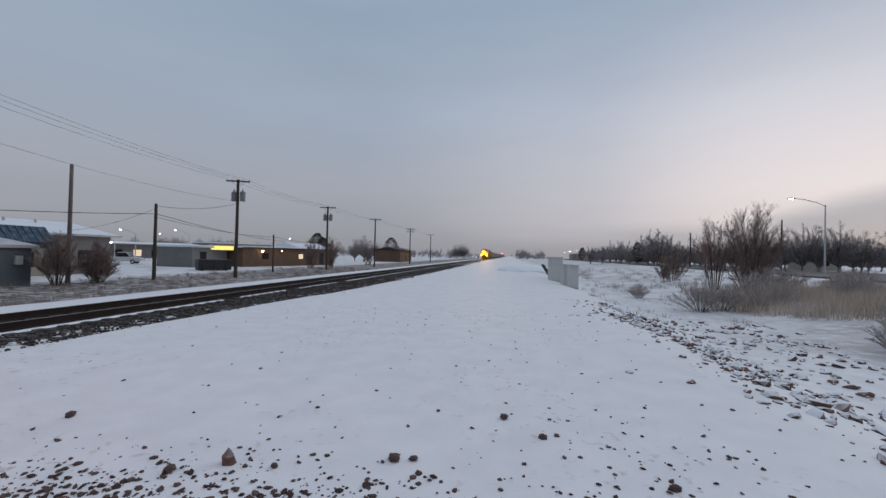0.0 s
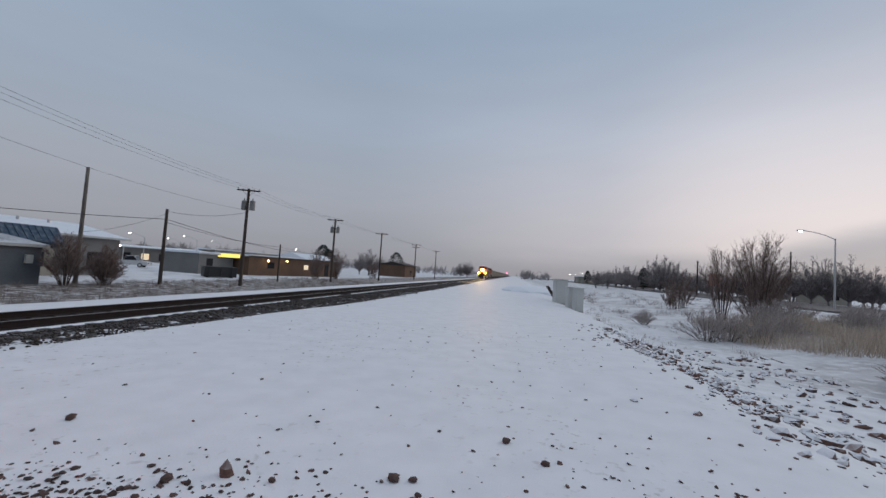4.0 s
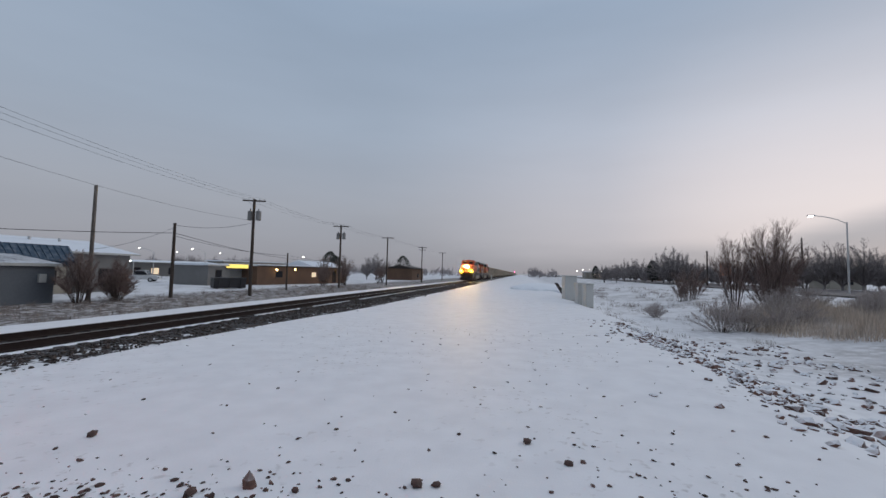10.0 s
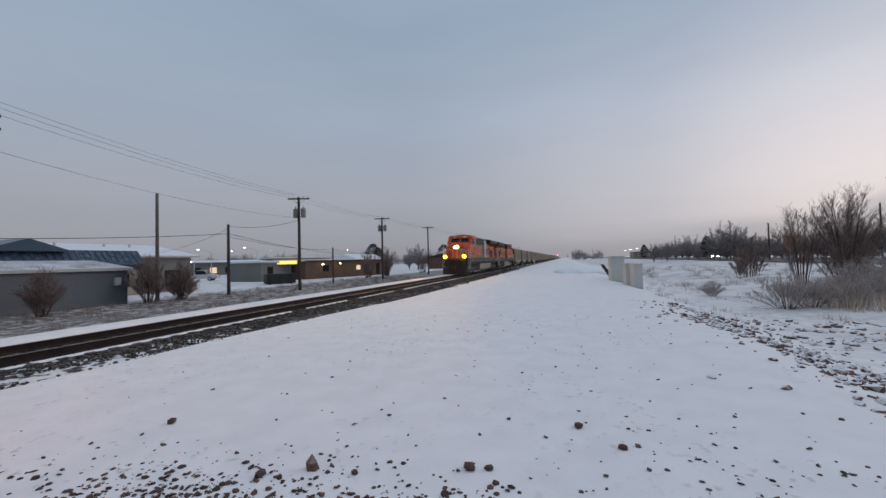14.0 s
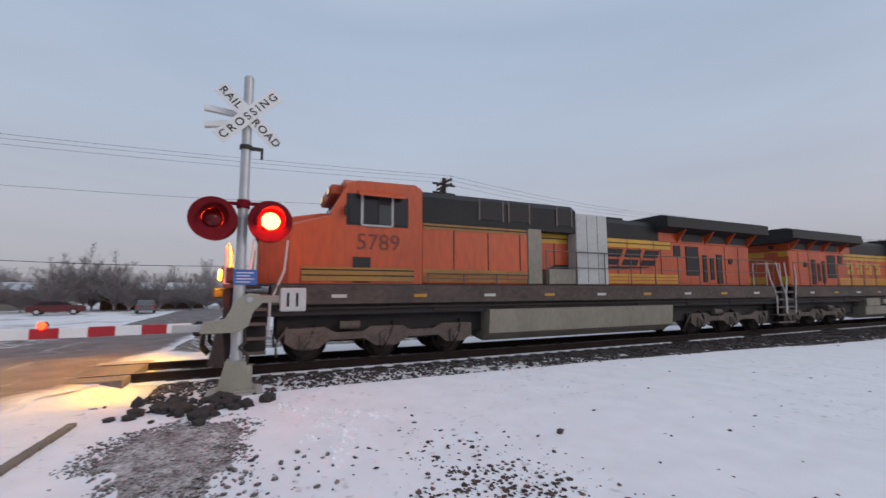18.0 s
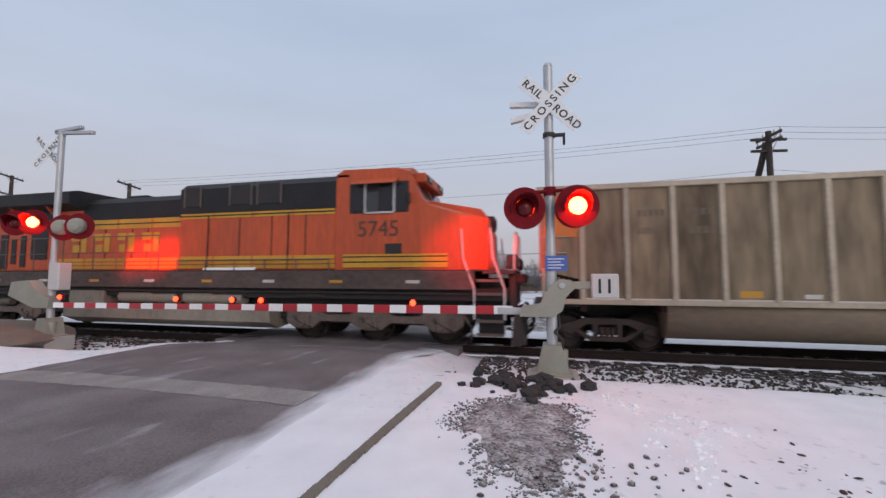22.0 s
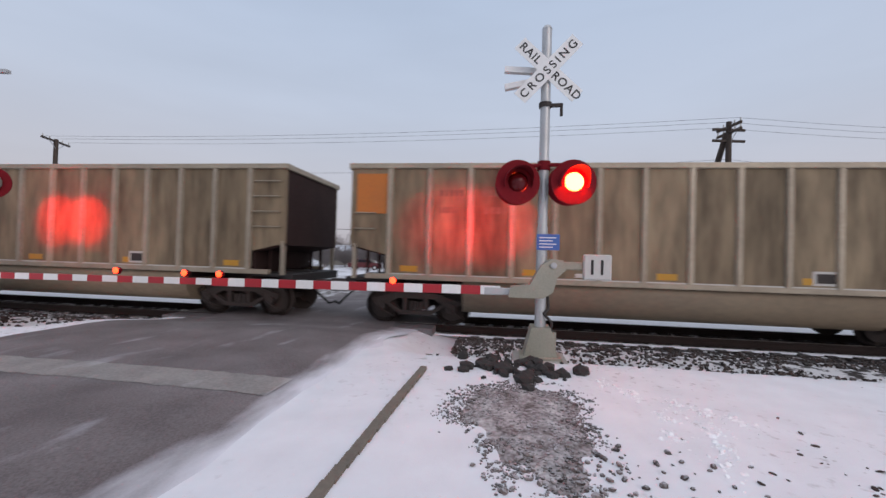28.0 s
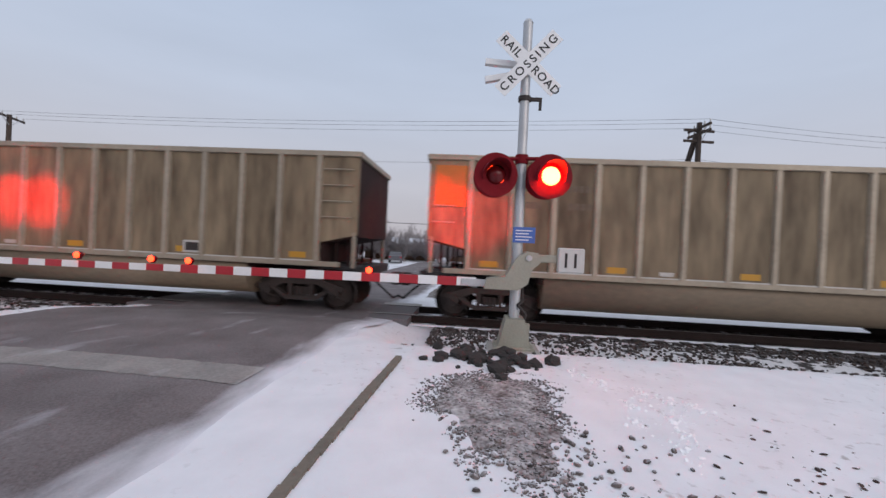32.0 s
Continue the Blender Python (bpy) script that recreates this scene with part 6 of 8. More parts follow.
def wire(points, sag, r=0.007, name="overhead_wire", label="thin dark overhead wire between poles"):
    """One continuous thin tube that sags between its supports."""
    path = []
    for a, b in zip(points, points[1:]):
        a, b = Vector(a), Vector(b)
        for i in range(0 if not path else 1, 13):
            f = i / 12
            path.append(a.lerp(b, f) - Vector((0, 0, sag * 4 * f * (1 - f))))
    ring = [Vector((r * math.cos(1.5708 * k), 0, r * math.sin(1.5708 * k))) for k in range(4)]
    sh = Shape()
    sh.add([p + c for p in path for c in ring], [(i * 4 + k, i * 4 + (k + 1) % 4, i * 4 + 4 + (k + 1) % 4, i * 4 + 4 + k) for i in range(len(path) - 1) for k in range(4)])
    return tagged(part(name, sh, M_WIRE), label, "wire", "overhead wires")


line = [(-24.0, -30.0, 8.35), (-22.6, 10.2, 8.35), (LINE_X, 33.3, 7.85), (-24.85, 53.0, 7.76), (-24.5, 72.3, 7.8), (-24.4, 99.0, 7.8), (-24.4, 126.0, 7.8)]
for off, dz in ((-0.8, 0.05), (-0.1, 0.12), (0.8, 0.05)):
    wire([(x + off, y, z + dz) for x, y, z in line], 0.35)
wire([(-22.6, 10.2, 6.6), (LINE_X, 33.3, 5.9)], 0.5)
wire([(-24.0, -30.0, 6.7), (-22.6, 10.2, 6.6)], 0.6)
wire([(-36.0, -30.0, 4.6), (-34.0, 0.0, 3.4), (-27.9, 28.4, 4.25), (-33.0, 62.0, 2.9)], 0.5, 0.02, label="sagging black service cable")
wire([(-27.9, 28.4, 4.9), (LINE_X, 33.3, 5.7)], 0.35, 0.014, label="slack service drop from a pole")
wire([(-27.9, 28.4, 4.7), (-38.0, 30.0, 2.9)], 0.3, 0.012, label="slack service drop from a pole")
wire([(-27.9, 28.4, 4.0), (-27.3, 44.0, 3.1), (-30, 80, 2.6)], 0.3, 0.016, label="sagging black service cable")


# ---- buildings behind the track ----
def building(name, x0, y0, x1, y1, z0, z1, wall, roof, label, pitch=0.0, eave=0.3, turn=0, windows=(), category="building", ridge='y', lap=0):
    """A block with a roof of its own; windows are (side, along, low, width, height, material)."""
    cx, cy = (x0 + x1) / 2, (y0 + y1) / 2
    b = thing(name, label, category, pose(cx, cy, z0, 0, 0, turn))
    hx, hy, h = abs(x1 - x0) / 2, abs(y1 - y0) / 2, z1 - z0
    w = part("wall", Shape().box(-hx, -hy, -0.4, hx, hy, h), wall, b)
    if lap:
        z = 0.1
        while z < h - 0.05:
            part("siding_board", Shape().prism([(hx, z), (hx + 0.025, z), (hx, z + lap)], 'y', -hy, hy), wall, b)
            z += lap
    if pitch:
        if ridge == 'y':
            part("roof", Shape().prism([(-hx - eave, h), (hx + eave, h), (hx + eave, h + 0.12), (0, h + pitch + 0.12), (-hx - eave, h + 0.12)], 'y', -hy - eave, hy + eave), roof, b)
        else:
            part("roof", Shape().prism([(-hy - eave, h), (hy + eave, h), (hy + eave, h + 0.12), (0, h + pitch + 0.12), (-hy - eave, h + 0.12)], 'x', -hx - eave, hx + eave), roof, b)
    else:
        part("roof", Shape().box(-hx - eave, -hy - eave, h, hx + eave, hy + eave, h + 0.28, 0.03), roof, b)
    part("fascia", Shape().box(hx + eave, -hy - eave, h - 0.06, hx + eave + 0.03, hy + eave, h + 0.12), M_WHITEP if wall is not M_BRICK else M_GREYSILL, b)
    for side, a, low, ww, hh, mt in windows:
        if side == 'e':
            fr = part("window_frame", Shape().box(hx, a - ww / 2 - 0.06, low - 0.06, hx + 0.05, a + ww / 2 + 0.06, low + hh + 0.06), M_GREYSILL, b)
            part("pane", Shape().box(hx + 0.03, a - ww / 2, low, hx + 0.06, a + ww / 2, low + hh), mt, fr)
        else:
            fr = part("window_frame", Shape().box(a - ww / 2 - 0.06, -hy - 0.05, low - 0.06, a + ww / 2 + 0.06, -hy, low + hh + 0.06), M_GREYSILL, b)
            part("pane", Shape().box(a - ww / 2, -hy - 0.06, low, a + ww / 2, -hy - 0.03, low + hh), mt, fr)
    return b


def wall_lamp(x, y, z, mt, r=0.12, label="lit lamp on a building wall", post=0):
    l = thing("wall_lamp" if not post else "yard_lamp", label, "lamp", pose(x, y, z), group="wall lamps")
    if post:
        part("post", Shape().tube((-0.2, 0, -post), (-0.2, 0, 0.2), 0.05, n=8), M_STEEL, l)
    part("bracket", Shape().box(-0.2, -0.05, 0.06, 0.0, 0.05, 0.14), M_GREYSILL, l)
    part("bulb", Shape().ball((0.06, 0, 0), r, (1, 1, 0.8), 2), mt, l, "glowing bulb")
    return l


shed = building("shed", -37.5, 9.7, -30.0, 21.4, -1.1, 1.40, M_SHED, M_ROOFMIX, "long low blue-grey shed with lap siding and a snowy roof", 0.6, 0.25, 0, (), "shed", 'y', 0.24)
part("meter_box", Shape().box(3.75, 4.9, 1.4, 3.95, 5.3, 1.95, 0.02), M_CABINET, shed)
blue = building("commercial_building", -45.0, 16.5, -38.2, 28.2, -1.0, 2.3, M_STUCCO, M_SNOWROOF, "shop with a blue metal roof skirt and a small gable", 0, 0.2, 0, (('e', 4.2, 0.8, 1.6, 1.1, M_GLASS),), "shop")
part("roof_skirt", Shape().prism([(3.4, 2.3), (4.3, 2.75), (4.3, 2.85), (3.3, 4.05), (2.9, 4.05), (2.9, 2.3)], 'y', -5.9, 5.9), M_BLUEROOF, blue, "blue metal roof skirt")
for k in range(24):
    part("roof_seam", Shape().tube((4.32, -5.8 + k * 0.5, 2.86), (3.33, -5.8 + k * 0.5, 4.06), 0.025, n=4), M_BLUEROOF, blue)
part("gable", Shape().prism([(-5.0, 3.9), (0.0, 3.9), (0.0, 4.02), (-2.5, 4.85), (-5.0, 4.02)], 'x', -2.5, 4.0), M_BLUEROOF, blue, "small blue gable")
snowy = building("store_building", -50.0, 20.5, -38.6, 34.2, -1.0, 2.5, M_GREYWALL, M_SNOWROOF, "pale store with a broad snow-covered roof", 1.3, 0.6, 0, (('e', 4.6, 0.6, 1.4, 1.5, M_GLASS),), "store")
for a in (-3.0, 1.0, 3.4):
    part("roof_vent", Shape().tube((1.5, a, 4.0), (1.5, a, 4.9), 0.11, n=10), M_STEEL, snowy)
wall_lamp(-37.9, 28.0, 2.0, M_LAMPWARM, 0.2)
brick = building("brick_building", -43.0, 54.5, -36.0, 76.0, -1.0, 1.85, M_BRICK, M_SNOWROOF, "low brown brick building with a flat roof and lit windows", 0, 0.35, -12,
                 (('e', -6.5, 1.2, 1.3, 0.9, M_GLASS), ('e', 1.5, 1.2, 1.1, 0.8, M_WINLIT), ('e', 7.2, 0.2, 1.0, 2.1, M_GLASS)), "building")
wall_lamp(-37.2, 57.0, 1.35, M_LAMPWARM, 0.16)
wall_lamp(-36.2, 60.6, 1.45, M_LAMPWARM, 0.13)
building("store_building", -47.5, 48.6, -41.2, 54.4, -1.0, 1.75, M_GREYWALL, M_SNOWROOF, "pale shop with a flat snowy roof and a lit sign", 0, 0.3, -8, (('e', -1.2, 0.2, 0.9, 1.9, M_GLASS),), "shop")
ys = thing("lit_sign", "lit yellow box sign above a shop front", "sign", pose(-40.4, 52.3, 1.42, 0, 0, -38))
part("sign_case", Shape().box(-0.2, -1.5, 0, 0.2, 1.5, 0.62, 0.02), M_GREYSILL, ys)
part("sign_face", Shape().box(0.2, -1.45, 0.04, 0.24, 1.45, 0.58), M_YELLOWLIT, ys, "glowing yellow face")
motel = building("motel", -96.0, 66.0, -86.0, 118.0, -1.0, 2.3, M_GREYWALL, M_SNOWROOF, "long low motel with a covered walk and snowy roof", 0.5, 1.6, -18,
                 tuple(('e', -22 + k * 4.0, 0.5, 1.7, 1.5, M_GLASS if k % 4 else M_WINLIT) for k in range(12)), "motel")
for k in range(12):
    part("porch_post", Shape().box(6.3, -24 + k * 4.2, 0, 6.5, -23.8 + k * 4.2, 3.3), M_WHITEP, motel)
office = building("store_building", -84.0, 100.0, -76.0, 128.0, -1.0, 3.2, M_STUCCO, M_SNOWROOF, "flat-roofed store with a warm lit front", 0, 0.6, -20,
                  (('e', -8, 0.3, 5, 2.2, M_WINLIT), ('e', 0, 0.3, 5, 2.2, M_WINLIT), ('e', 8, 2.2, 4, 0.7, M_REDLIT)), "store")
for x, y, z in ((-37.5, 76.8, 1.1), (-70, 62, 2.3), (-60.5, 73.5, 1.7)):
    wall_lamp(x, y, z, M_LAMPCOOL, 0.16, "lit yard lamp on a short post", z + 1.1)
far_house = building("house", -58.0, 92.0, -48.0, 104.0, -1.0, 2.0, M_STUCCO, M_SNOWROOF, "small pale house with a snowy gable roof", 1.6, 0.4, -10, (('e', 0, 0.8, 1.4, 1.1, M_GLASS),), "house")
house2 = building("house", -40.0, 118.0, -32.0, 132.0, -1.0, 2.4, M_BRICK, M_GREYSILL, "dark low house beyond the poles", 0.9, 0.4, 0, (('e', 0, 0.8, 1.4, 1.1, M_GLASS),), "house")

# painted shop front on posts with a car beneath
mural = thing("service_station", "white painted shop front on posts with faded painted shapes", "shop", pose(-40.5, 8.45, -1.0, 0, 0, 4))
front = part("front_wall", Shape().box(-4.0, -3.5, 2.35, 0.0, 3.5, 5.85, 0.02), M_WHITEP, mural, "white ribbed sheet front")
for k in range(14):
    part("sheet_rib", Shape().box(0.0, -3.5, 2.45 + k * 0.245, 0.03, 3.5, 2.50 + k * 0.245), M_WHITEP, front)
M_MURAL = material("faded brown mural paint", (0.13, 0.095, 0.085), 0.8, 0, (0.22, 0.18, 0.165), 12, 1.6, 0.7, 0.05)
for a, b, c, d, lean in ((-2.9, 3.55, -2.45, 4.6, 0.3), (-2.7, 4.6, -1.9, 5.5, 0.25), (-1.75, 4.3, -1.35, 5.6, 0.1), (-1.45, 4.3, -0.75, 4.75, 0.15), (-0.9, 4.4, -0.35, 5.45, 0.25), (-0.2, 3.95, 0.45, 4.9, 0.25), (0.5, 4.3, 1.1, 4.95, 0.2), (1.0, 4.55, 1.5, 4.95, 0.2), (2.05, 2.75, 2.45, 4.9, 0.0), (2.4, 4.35, 3.0, 4.9, 0.1)):
    part("painted_shape", Shape().prism([(a, b), (a + 0.15, b - 0.12), (c - 0.1, b - 0.06), (c, b + 0.1), (c + lean, d - 0.12), (c + lean - 0.2, d), (a + lean + 0.1, d), (a + lean - 0.05, d - 0.15)], 'x', 0.03, 0.045), M_MURAL, front, "faded brown painted shape")
ring = Shape()
for k in range(24):
    a0, a1 = 2 * math.pi * k / 24, 2 * math.pi * (k + 1) / 24
    r0, r1 = 0.66 + 0.09 * math.cos(6 * a0), 0.66 + 0.09 * math.cos(6 * a1)
    ring.tube((0.05, -1.35 + r0 * math.cos(a0), 3.35 + r0 * math.sin(a0)), (0.05, -1.35 + r1 * math.cos(a1), 3.35 + r1 * math.sin(a1)), 0.075, n=6)
part("round_emblem", ring, M_DARK, front, "dark scalloped ring")
part("back_wall", Shape().box(-9.0, -3.5, -0.3, -4.0, 3.5, 4.6), M_STUCCO, mural)
for a in (-3.3, 0.2, 3.2):
    part("post", Shape().box(-0.5, a, -0.3, -0.3, a + 0.18, 2.4), M_WHITEP, mural)
for a in (-2.2, 2.5):
    part("flood_lamp", Shape().box(-0.3, a, 5.85, 0.05, a + 0.3, 6.1, 0.03), M_GREYSILL, mural)
rp = thing("post", "red painted post by a low wall", "post", pose(-36.5, 7.0, -1.0))
part("shaft", Shape().tube((0, 0, -0.2), (0, 0, 2.2), 0.14, n=10), M_SIGNR, rp)
lw = thing("low_wall", "low tan stucco wall with snow on top", "wall", pose(-33.0, 6.0, -1.0, 0, 0, 6))
part("body", Shape().box(-0.2, -4.2, -0.3, 0.2, 4.6, 0.55, 0.02), M_STUCCO, lw)
part("cap", Shape().box(-0.24, -4.2, 0.55, 0.24, 4.6, 0.62, 0.01), M_CLEAN, lw, "cap of snow")
ws = thing("shop_sign", "dark sign cut like a two-ended spanner on a post", "sign", pose(-46.0, 16.4, -1.0))
part("post", Shape().tube((0, 0, -0.3), (0, 0, 6.0), 0.08, n=8), M_STEEL, ws)
jaws = Shape().box(-0.05, -0.7, 6.0, 0.05, 0.7, 6.22, 0.02)
for e in (-1, 1):
    jaws.prism([(e * 0.6, 5.98), (e * 0.85, 5.82), (e * 1.15, 5.86), (e * 1.0, 6.04), (e * 1.0, 6.18), (e * 1.15, 6.36), (e * 0.85, 6.40), (e * 0.6, 6.24)], 'x', -0.05, 0.05)
part("board", jaws, M_GREYSILL, ws, "dark board cut like a spanner")

# houses and sheds along the far side of the street
for x, y, w, h, wl, lb in ((-78, -30, 9, 2.6, M_STUCCO, "pale house behind bare trees"), (-74, -14, 12, 2.6, M_BRICK, "long brown building with a snowy roof"), (-75, -46, 10, 3.0, M_SHED, "grey house behind bare trees"), (-80, -70, 10, 3.2, M_STUCCO, "pale house beyond the street"), (-78, -2, 8, 2.5, M_BRICK, "low brick shop beyond the street")):
    building("house", x - 4, y - w / 2, x + 4, y + w / 2, -1.0, -1.0 + h, wl, M_ROOFMIX, lb, 1.1, 0.4, 6, (('e', -2, 0.9, 1.3, 1.1, M_GLASS), ('e', 2, 0.9, 1.3, 1.1, M_GLASS)), "house")

# dumpster
dm = thing("dumpster", "open black steel dumpster on the snow", "dumpster", pose(-34.6, 43.4, -1.05, 0, 0, -38))
part("body", Shape().prism([(-0.75, 0.15), (0.75, 0.15), (0.95, 1.35), (-0.95, 1.2)], 'y', -1.75, 1.75), M_DUMP, dm)
part("rim", Shape().box(-1.0, -1.8, 1.28, 1.0, 1.8, 1.36, 0.02), M_DUMP, dm)
for a in (-1.2, 0.0, 1.2):
    part("rib", Shape().box(0.75, a - 0.06, 0.2, 0.98, a + 0.06, 1.3), M_DUMP, dm)
for a in (-1.3, 1.3):
    part("skid", Shape().box(-0.7, a - 0.08, 0, 0.7, a + 0.08, 0.16), M_DUMP, dm)


# ---- vehicles ----
def vehicle(name, body, label, at, truck=False, lit=False, group="parked vehicles"):
    v = thing(name, label, "car" if not truck else "pickup truck", at, group=group)
    L, W = (5.6, 1.95) if truck else (4.6, 1.82)
    b = part("body", Shape().prism([(-L / 2, 0.35), (-L / 2, 0.95), (-L * 0.22, 1.02), (L * 0.30, 1.0), (L * 0.47, 0.92), (L / 2, 0.75), (L / 2, 0.35)], 'x', -W / 2, W / 2), body, v)
    if truck:
        cab_p = [(-0.3, 1.0), (-0.15, 1.75), (1.0, 1.78), (1.55, 1.02)]
    else:
        cab_p = [(-1.7, 0.98), (-1.2, 1.46), (0.3, 1.48), (1.1, 1.0)]
    c = part("cabin", Shape().prism(cab_p, 'x', -W / 2 + 0.12, W / 2 - 0.12), body, v)
    for s in (-1, 1):
        ins = [((a * 0.9 + 0.0), 1.06 + (z - 1.0) * 0.82) for a, z in cab_p]
        part("side_window", Shape().prism(ins, 'x', min(s * (W / 2 - 0.115), s * (W / 2 - 0.10)), max(s * (W / 2 - 0.115), s * (W / 2 - 0.10))), M_GLASS, c)
    (ya, za), (yb, zb) = cab_p[-1], cab_p[-2]
    part("windscreen", Shape().prism([(ya - 0.02, za + 0.06), (yb + 0.04, zb - 0.06), (yb + 0.06, zb - 0.05), (ya + 0.02, za + 0.07)], 'x', -W / 2 + 0.2, W / 2 - 0.2), M_GLASS, c)
    for s in (-1, 1):
        for y in (-L * 0.31, L * 0.32):
            t = part("wheel", Shape().tube((s * (W / 2 - 0.2), y, 0.34), (s * (W / 2 + 0.01), y, 0.34), 0.34, n=16), M_RUBBER, v)
            part("rim", Shape().tube((s * (W / 2), y, 0.34), (s * (W / 2 + 0.02), y, 0.34), 0.2, n=10), M_STEEL, t)
        part("headlight", Shape().box(s * 0.5, L / 2 - 0.06, 0.62, s * 0.86, L / 2 + 0.02, 0.80, 0.02), M_CARLAMP if lit else M_BLUEGLASS, v, "lit headlight" if lit else "unlit headlight")
        part("tail_light", Shape().box(s * 0.6, -L / 2 - 0.02, 0.7, s * 0.88, -L / 2 + 0.04, 0.9), M_TAIL if lit else M_SIGNR, v)
    return v


vehicle("pickup_truck", M_BODYW, "white pickup truck parked in a snowy lot", pose(-58.5, 53.5, -0.98, 0, 0, -60), True)
vehicle("car", M_BODYR, "dark red car parked before a store", pose(-66.0, 84.0, -0.98, 0, 0, 30))
vehicle("car", M_BODYG, "grey van parked under a shop front", pose(-39.0, 9.7, -0.98, 0, 0, 80))
vehicle("car", M_BODYR, "dark car with lit headlamps by a shop", pose(-45.0, 3.9, -0.98, 0, 0, -75), False, True)
vehicle("car", M_BODYR, "dark red car parked beyond the street", pose(-58.0, -20.0, -0.98, 0, 0, 10))
vehicle("car", M_BODYG, "dark car parked beyond the street", pose(-58.0, -12.0, -0.98, 0, 0, 100))
highway_car = vehicle("car", M_BODYG, "car with lit headlamps driving along the highway", Matrix(), False, True, "highway cars")
second_car = vehicle("car", M_BODYW, "pale car with lit headlamps driving along the highway", Matrix(), False, True, "highway cars")

# ---- along the line ----
cabs = [(4.35, 28.6, 0.9, 1.55, 0.5), (4.1, 30.0, 0.8, 1.5, 0.6), (3.7, 33.4, 1.1, 1.9, 0.9)]
for x, y, w, h, d in cabs:
    z = ground_z(x, y) - 0.05
    c = thing("equipment_cabinet", "pale grey trackside equipment cabinet standing in snow", "cabinet", pose(x, y, z, 0, 0, 8), group="trackside cabinets")
    part("body", Shape().box(-d / 2, -w / 2, 0.06, d / 2, w / 2, h, 0.02), M_CABINET, c)
    part("roof", Shape().box(-d / 2 - 0.05, -w / 2 - 0.05, h, d / 2 + 0.05, w / 2 + 0.05, h + 0.06, 0.01), M_CABINET, c)
    part("door", Shape().box(-d / 2 + 0.05, -w / 2 - 0.02, 0.12, d / 2 - 0.05, -w / 2, h - 0.08), M_CABINET, c)
    part("plinth", Shape().box(-d / 2, -w / 2, -0.2, d / 2, w / 2, 0.07), M_CONCRETE, c)
boards = thing("board_stack", "leaning timber boards beside a snow heap", "timber", pose(3.4, 37.0, ground_z(3.4, 37.0)))
for k in range(3):
    part("board", Shape().box(-1.6, -0.14, -0.03, 1.6, 0.14, 0.03, 0.01), M_WOODPOLE, boards, "", pose(0.2 * k, 0.3 * k, 0.55 - 0.1 * k, 0, 24 - 6 * k, 70))
heap = Shape().ball((0, 0, 0), 1.0, (3.6, 4.2, 0.85), 3, 0.03, random.Random(3))
tagged(part("snow_heap", heap, M_CLEAN, None, "", pose(2.2, 52.0, -0.35)), "low ploughed heap of snow", "snow heap")
ms = thing("marker_post", "short white marker post beside the ballast", "post", pose(-7.6, 108.0, -0.4))
part("shaft", Shape().box(-0.12, -0.12, -0.2, 0.12, 0.12, 1.5, 0.02), M_CABINET, ms)
sg = thing("rail_signal", "far trackside signal showing red", "railroad signal", pose(-8.2, 520.0, -0.4))
part("mast", Shape().tube((0, 0, -0.3), (0, 0, 5.2), 0.12, n=8), M_STEEL, sg)
part("head", Shape().box(-0.35, -0.1, 4.2, 0.35, 0.15, 5.6, 0.03), M_DARK, sg)
part("lens", Shape().tube((0, -0.2, 4.9), (0, -0.1, 4.9), 0.42, n=14), M_SIGNALRED, sg, "glowing red lens")

# road sign facing the street, seen from behind the bush
rs = thing("road_sign", "orange-brown square sign on a thin post", "sign", pose(14.2, 32.2, -0.3, 0, 0, 12))
part("post", Shape().box(-0.03, -0.03, -0.2, 0.03, 0.03, 2.9), M_STEEL, rs)
part("panel", Shape().box(-0.42, -0.05, 2.05, 0.42, -0.035, 2.95, 0.004), material("faded orange sign", (0.36, 0.17, 0.11), 0.6, 0, (0.28, 0.14, 0.10), 15, 2, 0.5, 0.02), rs)


def street_lamp(x, y, z, h, turn, lit, label):
    s = thing("street_lamp", label, "street lamp", pose(x, y, z, 0, 0, turn), group="street lamps")
    part("pole", Shape().tube((0, 0, -0.3), (0, 0, h), 0.11, 0.07, 12), M_STEEL, s)
    part("arm", Shape().pipe([(0, 0, h - 0.15), (-0.8, 0, h + 0.35), (-1.9, 0, h + 0.75), (-2.9, 0, h + 0.95)], 0.045, 8), M_STEEL, s)
    hd = part("lamp_head", Shape().box(-3.6, -0.14, h + 0.90, -2.85, 0.14, h + 1.05, 0.03), M_STEEL, s)
    part("lens", Shape().ball((-3.25, 0, h + 0.88), 0.16, (1.5, 1, 0.5), 2), lit, hd, "glowing lamp glass")
    return s


street_lamp(38.0, 56.3, 0.0, 8.6, -20, M_LAMPCOOL, "steel street lamp with a curved arm, lit")
for x, y, h in ((-92, 88, 6.0), (-84, 96, 6.4), (-110, 118, 6.5), (-100, 80, 5.6), (-120, 150, 7.5), (-64, 118, 5.5), (-112, 100, 6.0)):
    street_lamp(x, y, -1.0, h, 30, M_LAMPCOOL, "distant lit street lamp over a snowy lot")
for x, y, h in ((22, 205, 3.0), (25, 208, 3.5), (33, 240, 4.5), (30, 190, 2.4), (90, 235, 6.0)):
    street_lamp(x + 8, y, 0, h, 0, M_LAMPCOOL, "distant lit lamp by the highway")
gas = building("store_building", 34, 225, 46, 240, 0, 3.4, M_STUCCO, M_SNOWROOF, "low roadside station with lit windows", 0, 0.5, 0, (('s', 0, 0.8, 5, 1.6, M_WINLIT),), "store")
